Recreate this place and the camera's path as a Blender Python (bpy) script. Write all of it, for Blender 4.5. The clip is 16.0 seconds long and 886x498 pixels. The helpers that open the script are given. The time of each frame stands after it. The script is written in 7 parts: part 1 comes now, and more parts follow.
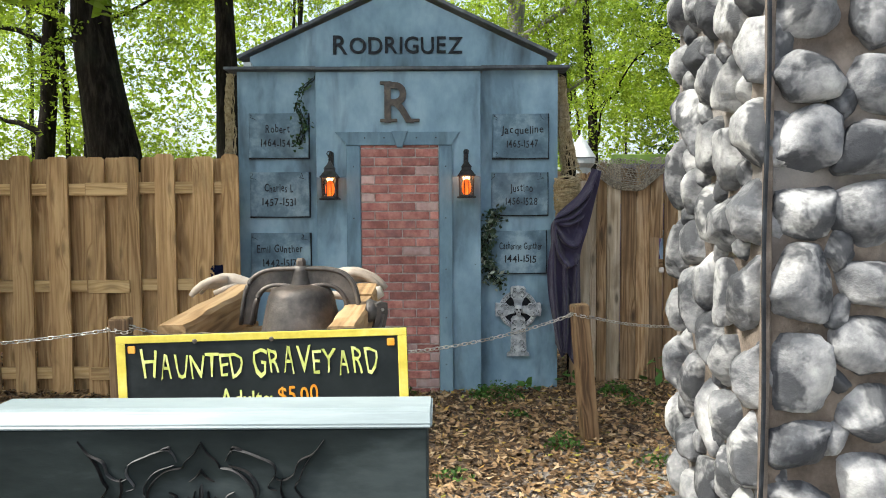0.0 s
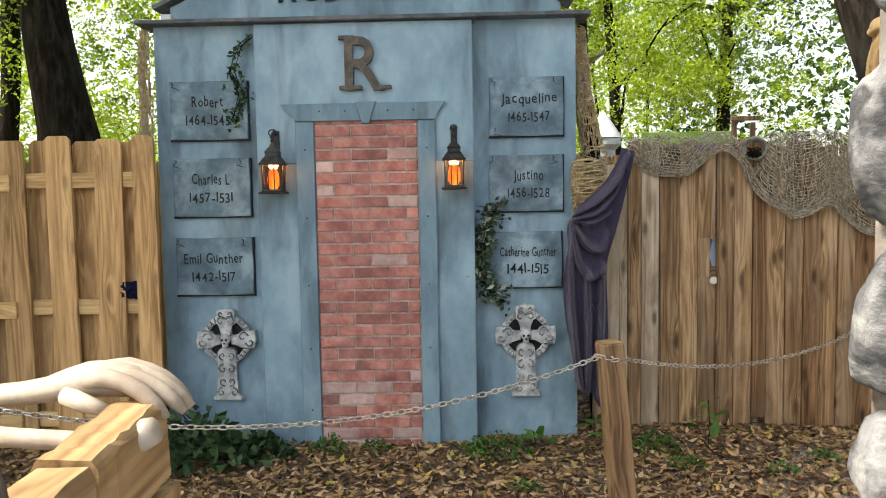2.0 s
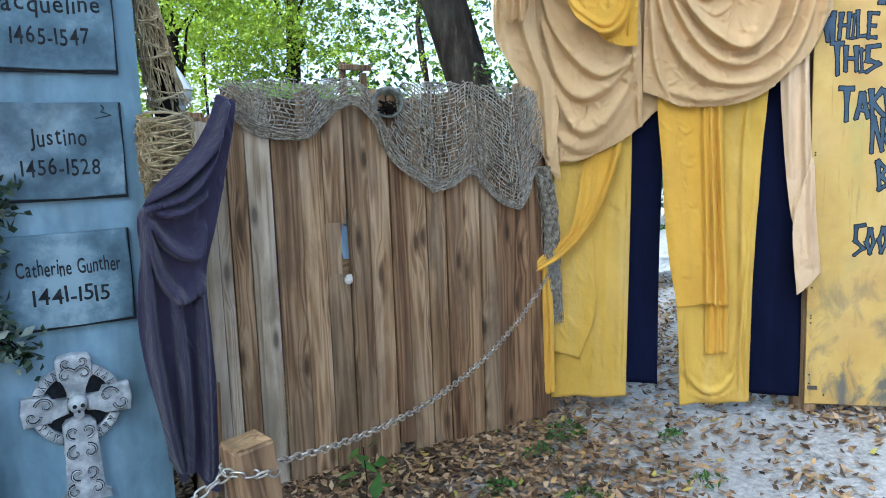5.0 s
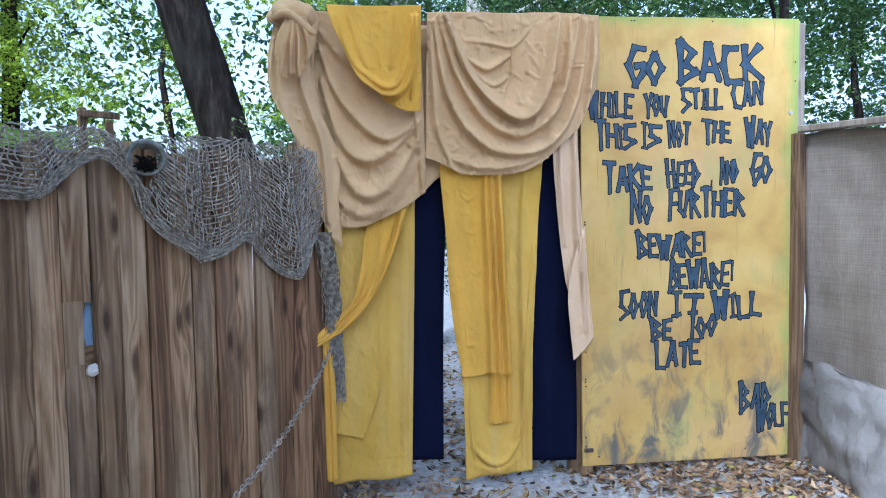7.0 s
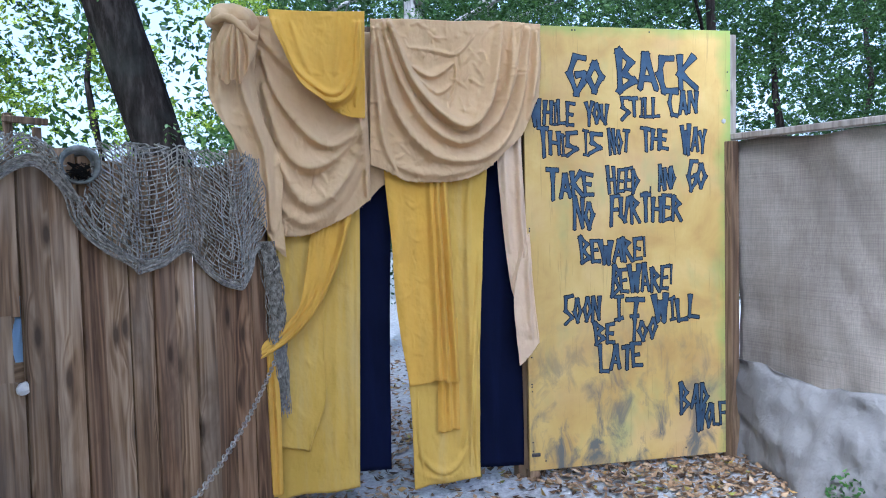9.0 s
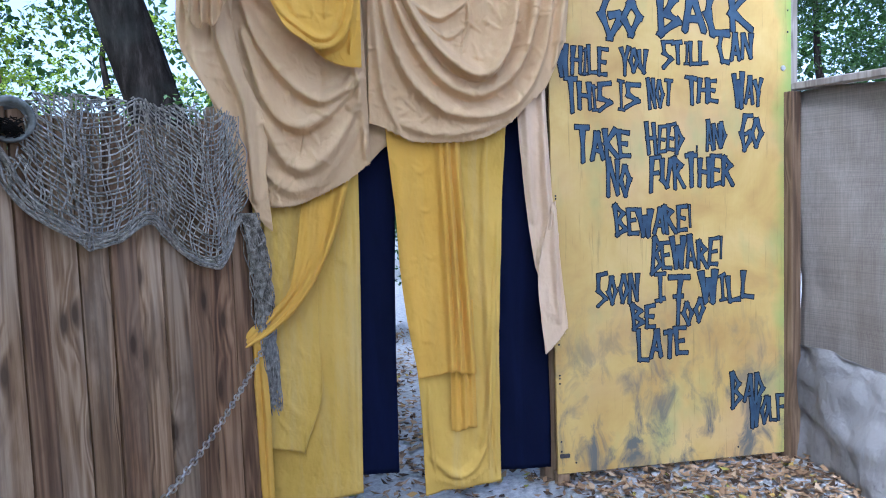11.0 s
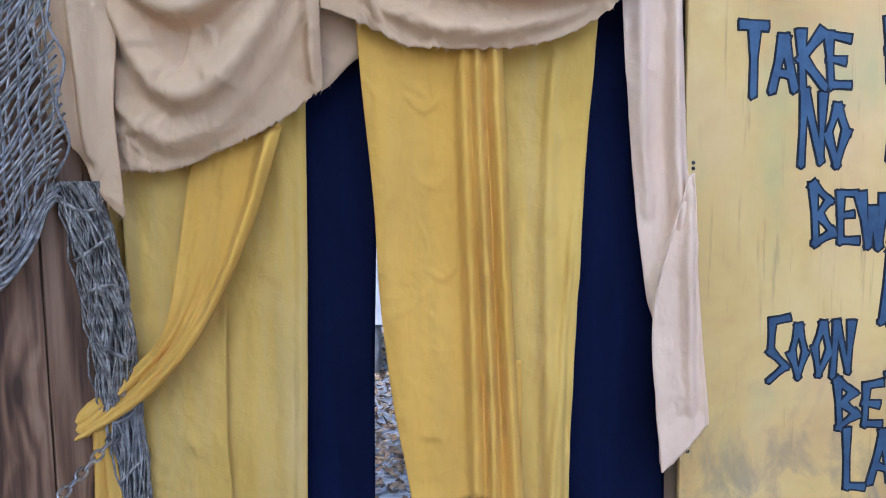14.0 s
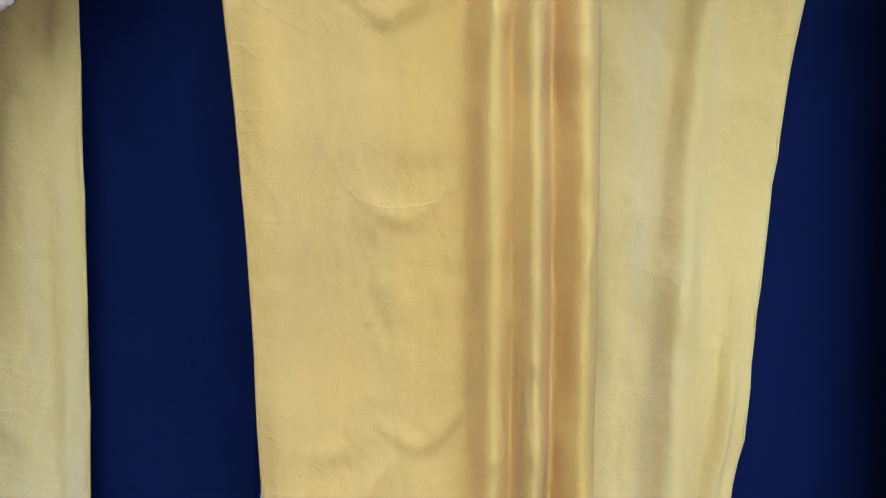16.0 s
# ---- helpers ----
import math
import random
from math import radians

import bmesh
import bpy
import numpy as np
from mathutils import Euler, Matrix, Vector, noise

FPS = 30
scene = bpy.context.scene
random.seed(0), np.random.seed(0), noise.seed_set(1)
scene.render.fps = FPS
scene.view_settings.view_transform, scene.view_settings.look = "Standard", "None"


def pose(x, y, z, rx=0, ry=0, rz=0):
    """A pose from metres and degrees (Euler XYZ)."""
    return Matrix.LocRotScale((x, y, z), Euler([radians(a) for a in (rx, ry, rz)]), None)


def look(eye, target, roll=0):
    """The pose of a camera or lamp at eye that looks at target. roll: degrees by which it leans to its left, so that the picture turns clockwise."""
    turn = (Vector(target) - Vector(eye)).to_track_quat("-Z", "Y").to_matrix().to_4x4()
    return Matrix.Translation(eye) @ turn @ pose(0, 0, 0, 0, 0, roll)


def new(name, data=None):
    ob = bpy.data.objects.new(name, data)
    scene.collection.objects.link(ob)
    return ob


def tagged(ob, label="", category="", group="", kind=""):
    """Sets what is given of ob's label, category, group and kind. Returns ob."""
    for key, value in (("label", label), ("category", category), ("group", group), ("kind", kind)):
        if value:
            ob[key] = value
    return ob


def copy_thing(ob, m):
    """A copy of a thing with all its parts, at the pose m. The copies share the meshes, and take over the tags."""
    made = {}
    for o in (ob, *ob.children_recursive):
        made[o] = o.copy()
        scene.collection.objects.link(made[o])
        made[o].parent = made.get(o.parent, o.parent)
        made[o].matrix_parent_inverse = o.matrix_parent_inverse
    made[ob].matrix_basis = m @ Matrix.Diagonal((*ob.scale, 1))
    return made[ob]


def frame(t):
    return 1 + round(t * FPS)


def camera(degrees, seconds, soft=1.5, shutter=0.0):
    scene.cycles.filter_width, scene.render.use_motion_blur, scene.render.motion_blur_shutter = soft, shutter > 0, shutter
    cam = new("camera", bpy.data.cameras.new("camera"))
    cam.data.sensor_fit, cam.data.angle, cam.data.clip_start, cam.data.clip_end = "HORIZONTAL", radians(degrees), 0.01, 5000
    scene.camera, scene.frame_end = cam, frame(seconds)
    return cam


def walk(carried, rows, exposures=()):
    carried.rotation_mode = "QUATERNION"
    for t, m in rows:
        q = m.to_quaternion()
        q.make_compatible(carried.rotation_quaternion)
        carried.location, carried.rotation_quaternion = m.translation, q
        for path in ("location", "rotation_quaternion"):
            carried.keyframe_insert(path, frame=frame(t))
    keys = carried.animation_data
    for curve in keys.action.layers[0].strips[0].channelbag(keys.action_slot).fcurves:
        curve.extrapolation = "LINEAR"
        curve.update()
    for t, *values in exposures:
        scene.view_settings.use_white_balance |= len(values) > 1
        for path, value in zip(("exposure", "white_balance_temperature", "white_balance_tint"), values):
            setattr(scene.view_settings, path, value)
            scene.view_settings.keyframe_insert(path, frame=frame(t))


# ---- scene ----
cam = camera(62.5, 16.0, 1.0)
METRES, EYE, TILT, LEAN, TURN = 6.75, 1.452, 0.0, 0.0, 0.0
ROWS = [
    (0.0, 0.0, 0.0, 0.0, -0.02, -2.96, 0.32),
    (0.5, 0.0071, 0.0534, 0.0021, 0.72, -2.67, 0.05),
    (1.0, 0.0213, 0.1063, 0.0002, 1.71, -2.56, -0.15),
    (1.5, 0.0294, 0.1552, 0.0017, 2.2, -2.94, 0.05),
    (2.0, 0.0307, 0.2058, 0.006, 1.26, -3.83, 0.99),
    (2.5, 0.0339, 0.2501, 0.0052, -1.02, -5.96, 1.34),
    (3.0, 0.0398, 0.2964, 0.0058, -5.15, -8.0, 1.68),
    (3.5, 0.045, 0.3418, 0.005, -12.71, -9.24, 2.25),
    (4.0, 0.0446, 0.3812, 0.0084, -20.58, -8.93, 2.58),
    (4.5, 0.0481, 0.4035, 0.0088, -26.34, -8.21, 2.24),
    (5.0, 0.0553, 0.4265, 0.0105, -32.4, -7.36, 2.09),
    (7.5, 0.0683, 0.48, 0.0173, -54.38, -2.85, 0.85),
    (8.0, 0.0676, 0.4804, 0.0174, -55.74, -2.67, 0.9),
    (8.5, 0.066, 0.4823, 0.0171, -56.4, -2.63, 1.04),
    (9.0, 0.0662, 0.4845, 0.0161, -56.8, -2.84, 1.37),
    (11.5, 0.1692, 0.5332, 0.0028, -53.59, -5.0, 2.07),
    (12.0, 0.2053, 0.5493, 0.0002, -51.95, -5.69, 1.73),
    (12.5, 0.2401, 0.5671, -0.0022, -50.23, -6.07, 1.35),
    (13.0, 0.2779, 0.5903, -0.0015, -49.10, -6.36, 1.00),
    (13.5, 0.3105, 0.6130, -0.0020, -48.31, -6.05, 0.92),
    (14.0, 0.3456, 0.6405, -0.0015, -47.85, -5.75, 0.80),
    (14.5, 0.3790, 0.6665, -0.0025, -47.14, -5.00, 0.21),
    (15.0, 0.4108, 0.6926, 0.0027, -46.79, -6.41, -0.05),
    (15.5, 0.4350, 0.7205, 0.0035, -48.4, -7.2, -0.7),
    (16.0, 0.4578, 0.7459, 0.0047, -50.42, -8.18, -1.40),
]
EXPO = [(0.0, 1.62, 6350, 6), (1.5, 1.85, 6700, 9), (2.5, 2.2, 7000, 9), (3.5, 2.4, 6400, 8), (4.5, 2.12, 5350, 5), (5.0, 2.05, 5100, 4), (7.5, 1.65, 4700, 13), (9.2, 1.65, 4650, 14), (12.5, 1.76, 4500, 17), (15.0, 1.82, 4350, 19), (15.5, 1.82, 4200, 19), (16.0, 2.12, 3950, 20)]
walk(cam, [(t, pose(0, 0, EYE, TILT, LEAN, TURN) @ pose(METRES * x, METRES * y, METRES * z, 90 + pitch, roll, yaw)) for t, x, y, z, yaw, pitch, roll in ROWS], EXPO)

# ---- light: bright hazy sky through tree crowns, soft sun from the left ----
SUN_EL, SUN_AZ = 50, -106
world = bpy.data.worlds.new("sky")
scene.world = world
world.use_nodes = True
wn = world.node_tree
sky = wn.nodes.new("ShaderNodeTexSky")
sky.sky_type, sky.sun_disc = "NISHITA", False
sky.sun_elevation, sky.sun_rotation = radians(SUN_EL), radians(SUN_AZ)
sky.air_density, sky.dust_density = 1.0, 4.0
haze = wn.nodes.new("ShaderNodeHueSaturation")
haze.inputs["Saturation"].default_value = 0.6
wn.links.new(sky.outputs[0], haze.inputs["Color"])
wn.links.new(haze.outputs[0], wn.nodes["Background"].inputs[0])
wn.nodes["Background"].inputs[1].default_value = 0.13
sun = new("sun", bpy.data.lights.new("sun", "SUN"))
sun.data.energy, sun.data.angle, sun.data.color = 2.6, radians(6), (1.0, 0.95, 0.86)
sun.matrix_world = look((math.sin(radians(SUN_AZ)) * math.cos(radians(SUN_EL)), math.cos(radians(SUN_AZ)) * math.cos(radians(SUN_EL)), math.sin(radians(SUN_EL))), (0, 0, 0))


# ---- building helpers ----
def obj(name, data, parent=None, m=None):
    ob = new(name, data)
    if parent:
        ob.parent = parent
    if m is not None:
        ob.matrix_basis = m
    return ob


def mesh_of(name, bm, material, smooth=False):
    bmesh.ops.recalc_face_normals(bm, faces=bm.faces)
    me = bpy.data.meshes.new(name)
    bm.to_mesh(me)
    bm.free()
    me.materials.append(material)
    if smooth:
        me.shade_smooth()
    return me


def part(name, bm, material, parent, label="", smooth=False, m=None):
    ob = obj(name, mesh_of(name, bm, material, smooth), parent, m)
    return tagged(ob, label) if label else ob


def thing(name, label, category, m=None, group="", kind=""):
    return tagged(obj(name, None, None, m), label, category, group, kind)


def solo(name, bm, material, label, category, m=None, group="", kind="", smooth=False):
    return tagged(obj(name, mesh_of(name, bm, material, smooth), None, m), label, category, group, kind)


def add_box(bm, a, b, bevel=0.0, jitter=0.0, rnd=random):
    r = bmesh.ops.create_cube(bm, size=1)
    for v in r["verts"]:
        v.co = Vector([(a[i] + b[i]) / 2 + v.co[i] * (b[i] - a[i]) + (rnd.uniform(-jitter, jitter) if jitter else 0) for i in range(3)])
    if bevel:
        es = list({e for v in r["verts"] for e in v.link_edges})
        bmesh.ops.bevel(bm, geom=es, offset=bevel, segments=1, affect="EDGES", profile=0.5)
    return bm


def box(a, b, bevel=0.0, jitter=0.0):
    return add_box(bmesh.new(), a, b, bevel, jitter)


def add_poly(bm, pts, depth, axis=1, bevel=0.0):
    """Extrude a flat outline of (x, z) pairs from y = 0 to y = -depth."""
    front = [bm.verts.new((x, -depth, z)) for x, z in pts]
    back = [bm.verts.new((x, 0, z)) for x, z in pts]
    ff = bm.faces.new(front)
    bm.faces.new(back[::-1])
    n = len(pts)
    for i in range(n):
        bm.faces.new((front[i], back[i], back[(i + 1) % n], front[(i + 1) % n]))
    if bevel:
        bmesh.ops.bevel(bm, geom=list(ff.edges), offset=bevel, segments=2, affect="EDGES", profile=0.5)
    return bm


def add_lathe(bm, prof, seg=24, m=None):
    m = m or Matrix()
    rings = []
    for r, z in prof:
        rings.append([bm.verts.new(m @ Vector((max(r, 1e-4) * math.cos(2 * math.pi * i / seg), max(r, 1e-4) * math.sin(2 * math.pi * i / seg), z))) for i in range(seg)])
    for a, b in zip(rings, rings[1:]):
        for i in range(seg):
            bm.faces.new((a[i], a[(i + 1) % seg], b[(i + 1) % seg], b[i]))
    bm.faces.new(rings[0][::-1])
    bm.faces.new(rings[-1])
    return bm


def lathe(prof, seg=24, m=None):
    return add_lathe(bmesh.new(), prof, seg, m)


def add_tube(bm, pts, radius, sides=6, flat=1.0):
    """A tube along points; radius is a number or one for each point."""
    pts = [Vector(p) for p in pts]
    n = len(pts)
    rad = [radius] * n if isinstance(radius, (int, float)) else list(radius)
    up = Vector((0, 0, 1))
    rings = []
    for i, p in enumerate(pts):
        d = (pts[min(i + 1, n - 1)] - pts[max(i - 1, 0)]).normalized()
        ref = up if abs(d.z) < 0.9 else Vector((1, 0, 0))
        a = d.cross(ref).normalized()
        b = a.cross(d).normalized()
        rings.append([bm.verts.new(p + (a * math.cos(2 * math.pi * k / sides) + b * flat * math.sin(2 * math.pi * k / sides)) * rad[i]) for k in range(sides)])
    for r, s in zip(rings, rings[1:]):
        for k in range(sides):
            bm.faces.new((r[k], r[(k + 1) % sides], s[(k + 1) % sides], s[k]))
    bm.faces.new(rings[0][::-1])
    bm.faces.new(rings[-1])
    return bm


def tube(pts, radius, sides=6, flat=1.0):
    return add_tube(bmesh.new(), pts, radius, sides, flat)


def sheet(f, nu, nv):
    bm = bmesh.new()
    rows = [[bm.verts.new(f(i / nu, j / nv)) for i in range(nu + 1)] for j in range(nv + 1)]
    for a, b in zip(rows, rows[1:]):
        for i in range(nu):
            bm.faces.new((a[i], a[i + 1], b[i + 1], b[i]))
    return bm


def smooth01(x):
    x = min(1.0, max(0.0, x))
    return x * x * (3 - 2 * x)


def nz(x, y, z=0.0):
    return noise.noise(Vector((x, y, z)))


def letters(text, size, spacing=1.0, bold=0.0, jit=0.0, stretch=1.0, spike=0.0, seed=1, extrude=0.003, res=3, small=1.0, shear=0.0):
    """Letters of the built-in font, in the xz plane facing -y, starting at x = 0; each sits and leans a little differently."""
    rnd = random.Random(seed)
    bm = bmesh.new()
    x = 0.0
    for k, ch in enumerate(text):
        if ch == " ":
            x += size * 0.40
            continue
        s = size * (small if small != 1.0 and k > 0 else 1.0)
        cu = bpy.data.curves.new("glyph", "FONT")
        cu.body, cu.size, cu.resolution_u, cu.offset, cu.extrude = ch, s, res, bold * s, extrude
        tmp = bpy.data.objects.new("glyph", cu)
        me = bpy.data.meshes.new_from_object(tmp)
        if len(me.vertices):
            co = np.empty(len(me.vertices) * 3)
            me.vertices.foreach_get("co", co)
            co = co.reshape(-1, 3)
            w0, w1 = co[:, 0].min(), co[:, 0].max()
            dz, tilt, hs = rnd.uniform(-jit, jit) * s, rnd.uniform(-jit, jit) * 0.8 + shear, 1 + rnd.uniform(-jit, jit)
            ph = rnd.uniform(0, 50)
            for v in me.vertices:
                px, pz = v.co.x - w0, v.co.y * hs * stretch
                if spike:
                    px = (w1 - w0) / 2 + (px - (w1 - w0) / 2) * (0.72 + 0.5 * pz / s)
                    pz -= 0.16 * s * smooth01((0.2 * s - pz) / (0.2 * s)) * (0.5 + nz(px / s * 4 + ph, 3.0))
                    px += spike * s * nz(px / s * 3.1 + ph, pz / s * 3.1) + (0.03 * s if pz > 0.35 * s else 0) * math.copysign(1, px - (w1 - w0) / 2)
                    pz += spike * s * 1.6 * nz(px / s * 3.7 + ph, pz / s * 2.3, 7.0)
                v.co = (x + px + tilt * pz, -v.co.z - extrude, pz + dz)
            bm.from_mesh(me)
            x += (w1 - w0) + size * 0.09 * spacing
        bpy.data.objects.remove(tmp)
        bpy.data.curves.remove(cu)
        bpy.data.meshes.remove(me)
    return bm, x


# ---- materials ----
def ramp(nt, fac, stops):
    r = nt.nodes.new("ShaderNodeValToRGB")
    e = r.color_ramp.elements
    while len(e) < len(stops):
        e.new(0.5)
    for el, (p, c) in zip(e, stops):
        el.position, el.color = p, (*c, 1)
    nt.links.new(fac, r.inputs[0])
    return r.outputs[0]


def mix(nt, fac, a, b, mode="MIX"):
    m = nt.nodes.new("ShaderNodeMix")
    m.data_type, m.blend_type = "RGBA", mode
    for s, v in ((m.inputs[0], fac), (m.inputs[6], a), (m.inputs[7], b)):
        if isinstance(v, (int, float)):
            s.default_value = v
        elif isinstance(v, tuple):
            s.default_value = (*v, 1)
        else:
            nt.links.new(v, s)
    return m.outputs[2]


def noise_tex(nt, vec, scale, stretch=(1, 1, 1), detail=5, rough=0.6, dist=0.0):
    mp = nt.nodes.new("ShaderNodeMapping")
    mp.inputs["Scale"].default_value = stretch
    nt.links.new(vec, mp.inputs[0])
    t = nt.nodes.new("ShaderNodeTexNoise")
    t.inputs["Scale"].default_value, t.inputs["Detail"].default_value = scale, detail
    t.inputs["Roughness"].default_value, t.inputs["Distortion"].default_value = rough, dist
    nt.links.new(mp.outputs[0], t.inputs["Vector"])
    return t.outputs[0]


def start(name, rough=0.7, metal=0.0):
    m = bpy.data.materials.new(name)
    m.use_nodes = True
    nt = m.node_tree
    b = nt.nodes["Principled BSDF"]
    b.inputs["Roughness"].default_value, b.inputs["Metallic"].default_value = rough, metal
    b.inputs["Specular IOR Level"].default_value = 0.3
    tc = nt.nodes.new("ShaderNodeTexCoord")
    oi = nt.nodes.new("ShaderNodeObjectInfo")
    sc = nt.nodes.new("ShaderNodeVectorMath")
    sc.operation = "SCALE"
    sc.inputs[0].default_value = (17.3, 9.1, 23.7)
    nt.links.new(oi.outputs["Random"], sc.inputs["Scale"])
    ad = nt.nodes.new("ShaderNodeVectorMath")
    nt.links.new(tc.outputs["Object"], ad.inputs[0])
    nt.links.new(sc.outputs[0], ad.inputs[1])
    return m, nt, b, ad.outputs[0], oi.outputs["Random"], tc.outputs["Object"]


def bump(nt, b, h, strength, dist=0.01):
    n = nt.nodes.new("ShaderNodeBump")
    n.inputs["Strength"].default_value, n.inputs["Distance"].default_value = strength, dist
    nt.links.new(h, n.inputs["Height"])
    nt.links.new(n.outputs[0], b.inputs["Normal"])


def vary(nt, col, rnd, amount):
    h = nt.nodes.new("ShaderNodeHueSaturation")
    r = nt.nodes.new("ShaderNodeMapRange")
    r.inputs[3].default_value, r.inputs[4].default_value = 1 - amount, 1 + amount
    nt.links.new(rnd, r.inputs[0])
    nt.links.new(r.outputs[0], h.inputs["Value"])
    nt.links.new(col, h.inputs["Color"])
    return h.outputs[0]


def surface(name, c0, c1, c2, scale=6.0, stretch=(1, 1, 1), blot=1.2, blot_stretch=(1, 1, 1), blot_col=(0.3, 0.3, 0.3), blot_amt=0.5, rough=0.7, metal=0.0, relief=0.3, fine=60.0, rnd_amt=0.0, blot_lo=0.5, blot_hi=0.7):
    m, nt, b, vec, rnd, _ = start(name, rough, metal)
    n1 = noise_tex(nt, vec, scale, stretch, 6, 0.65)
    col = ramp(nt, n1, [(0.36, c0), (0.5, c1), (0.64, c2)])
    n2 = noise_tex(nt, vec, blot, blot_stretch, 4, 0.6, 0.3)
    mask = ramp(nt, n2, [(blot_lo, (0, 0, 0)), (blot_hi, (blot_amt,) * 3)])
    col = mix(nt, mask, col, blot_col)
    if rnd_amt:
        col = vary(nt, col, rnd, rnd_amt)
    nt.links.new(col, b.inputs["Base Color"])
    n3 = noise_tex(nt, vec, fine, stretch, 4, 0.7)
    bump(nt, b, mix(nt, 0.5, n1, n3), relief)
    rr = nt.nodes.new("ShaderNodeMapRange")
    rr.inputs[3].default_value, rr.inputs[4].default_value = max(rough - 0.15, 0.05), min(rough + 0.15, 1)
    nt.links.new(n2, rr.inputs[0])
    nt.links.new(rr.outputs[0], b.inputs["Roughness"])
    return m


def wood(name, dark, mid, light, grain=40.0, rnd_amt=0.25, knots=0.8, grey=None):
    """Sawn timber with its grain along z: growth rings that bend round knots, fine streaks, weathered patches."""
    m, nt, b, vec, rnd, _ = start(name, 0.75)
    xyz = nt.nodes.new("ShaderNodeSeparateXYZ")
    nt.links.new(vec, xyz.inputs[0])
    face = nt.nodes.new("ShaderNodeCombineXYZ")
    nt.links.new(xyz.outputs[0], face.inputs[0])
    nt.links.new(xyz.outputs[2], face.inputs[1])
    mp = nt.nodes.new("ShaderNodeMapping")
    mp.inputs["Scale"].default_value = (6.0, 1.9, 1.0)
    nt.links.new(face.outputs[0], mp.inputs[0])
    vo = nt.nodes.new("ShaderNodeTexVoronoi")
    vo.voronoi_dimensions = "2D"
    vo.inputs["Scale"].default_value = 1.0
    nt.links.new(mp.outputs[0], vo.inputs["Vector"])
    near = ramp(nt, vo.outputs["Distance"], [(0.0, (1,) * 3), (0.34, (0, 0, 0))])
    bent = nt.nodes.new("ShaderNodeVectorMath")
    bent.operation = "MULTIPLY_ADD"
    nt.links.new(near, bent.inputs[0])
    bent.inputs[1].default_value = (0.035, 0.02, 0.0)
    nt.links.new(vec, bent.inputs[2])
    w = noise_tex(nt, bent.outputs[0], 1.0, (11, 11, 0.55), 2, 0.45, 0.5)
    ring = nt.nodes.new("ShaderNodeMath")
    ring.operation = "MULTIPLY"
    ring.inputs[1].default_value = 46.0
    nt.links.new(w, ring.inputs[0])
    sn = nt.nodes.new("ShaderNodeMath")
    sn.operation = "SINE"
    nt.links.new(ring.outputs[0], sn.inputs[0])
    rg = nt.nodes.new("ShaderNodeMapRange")
    rg.inputs[1].default_value, rg.inputs[2].default_value = -1.0, 1.0
    nt.links.new(sn.outputs[0], rg.inputs[0])
    g = noise_tex(nt, vec, 1.0, (grain * 2, grain * 2, 2.2), 5, 0.65, 0.3)
    broad = noise_tex(nt, vec, 1.0, (5, 5, 1.1), 4, 0.6, 0.4)
    tone = mix(nt, 0.13, mix(nt, 0.55, g, broad), rg.outputs[0])
    col = ramp(nt, tone, [(0.36, dark), (0.49, mid), (0.63, light)])
    if grey:
        col = mix(nt, ramp(nt, noise_tex(nt, vec, 1.0, (6, 6, 0.9), 4), [(0.46, (0, 0, 0)), (0.66, (0.55,) * 3)]), col, grey)
    st = ramp(nt, noise_tex(nt, vec, 1.0, (4.5, 4.5, 1.3), 5, 0.65, 0.6), [(0.50, (0, 0, 0)), (0.68, (0.75,) * 3)])
    col = mix(nt, st, col, tuple(0.5 * c for c in mid))
    kn = ramp(nt, vo.outputs["Distance"], [(0.05, (knots,) * 3), (0.09, (knots * 0.5,) * 3), (0.15, (0, 0, 0))])
    col = mix(nt, kn, col, tuple(0.3 * c for c in mid))
    col = vary(nt, col, rnd, rnd_amt)
    nt.links.new(col, b.inputs["Base Color"])
    bump(nt, b, mix(nt, 0.3, g, rg.outputs[0]), 0.3, 0.005)
    return m


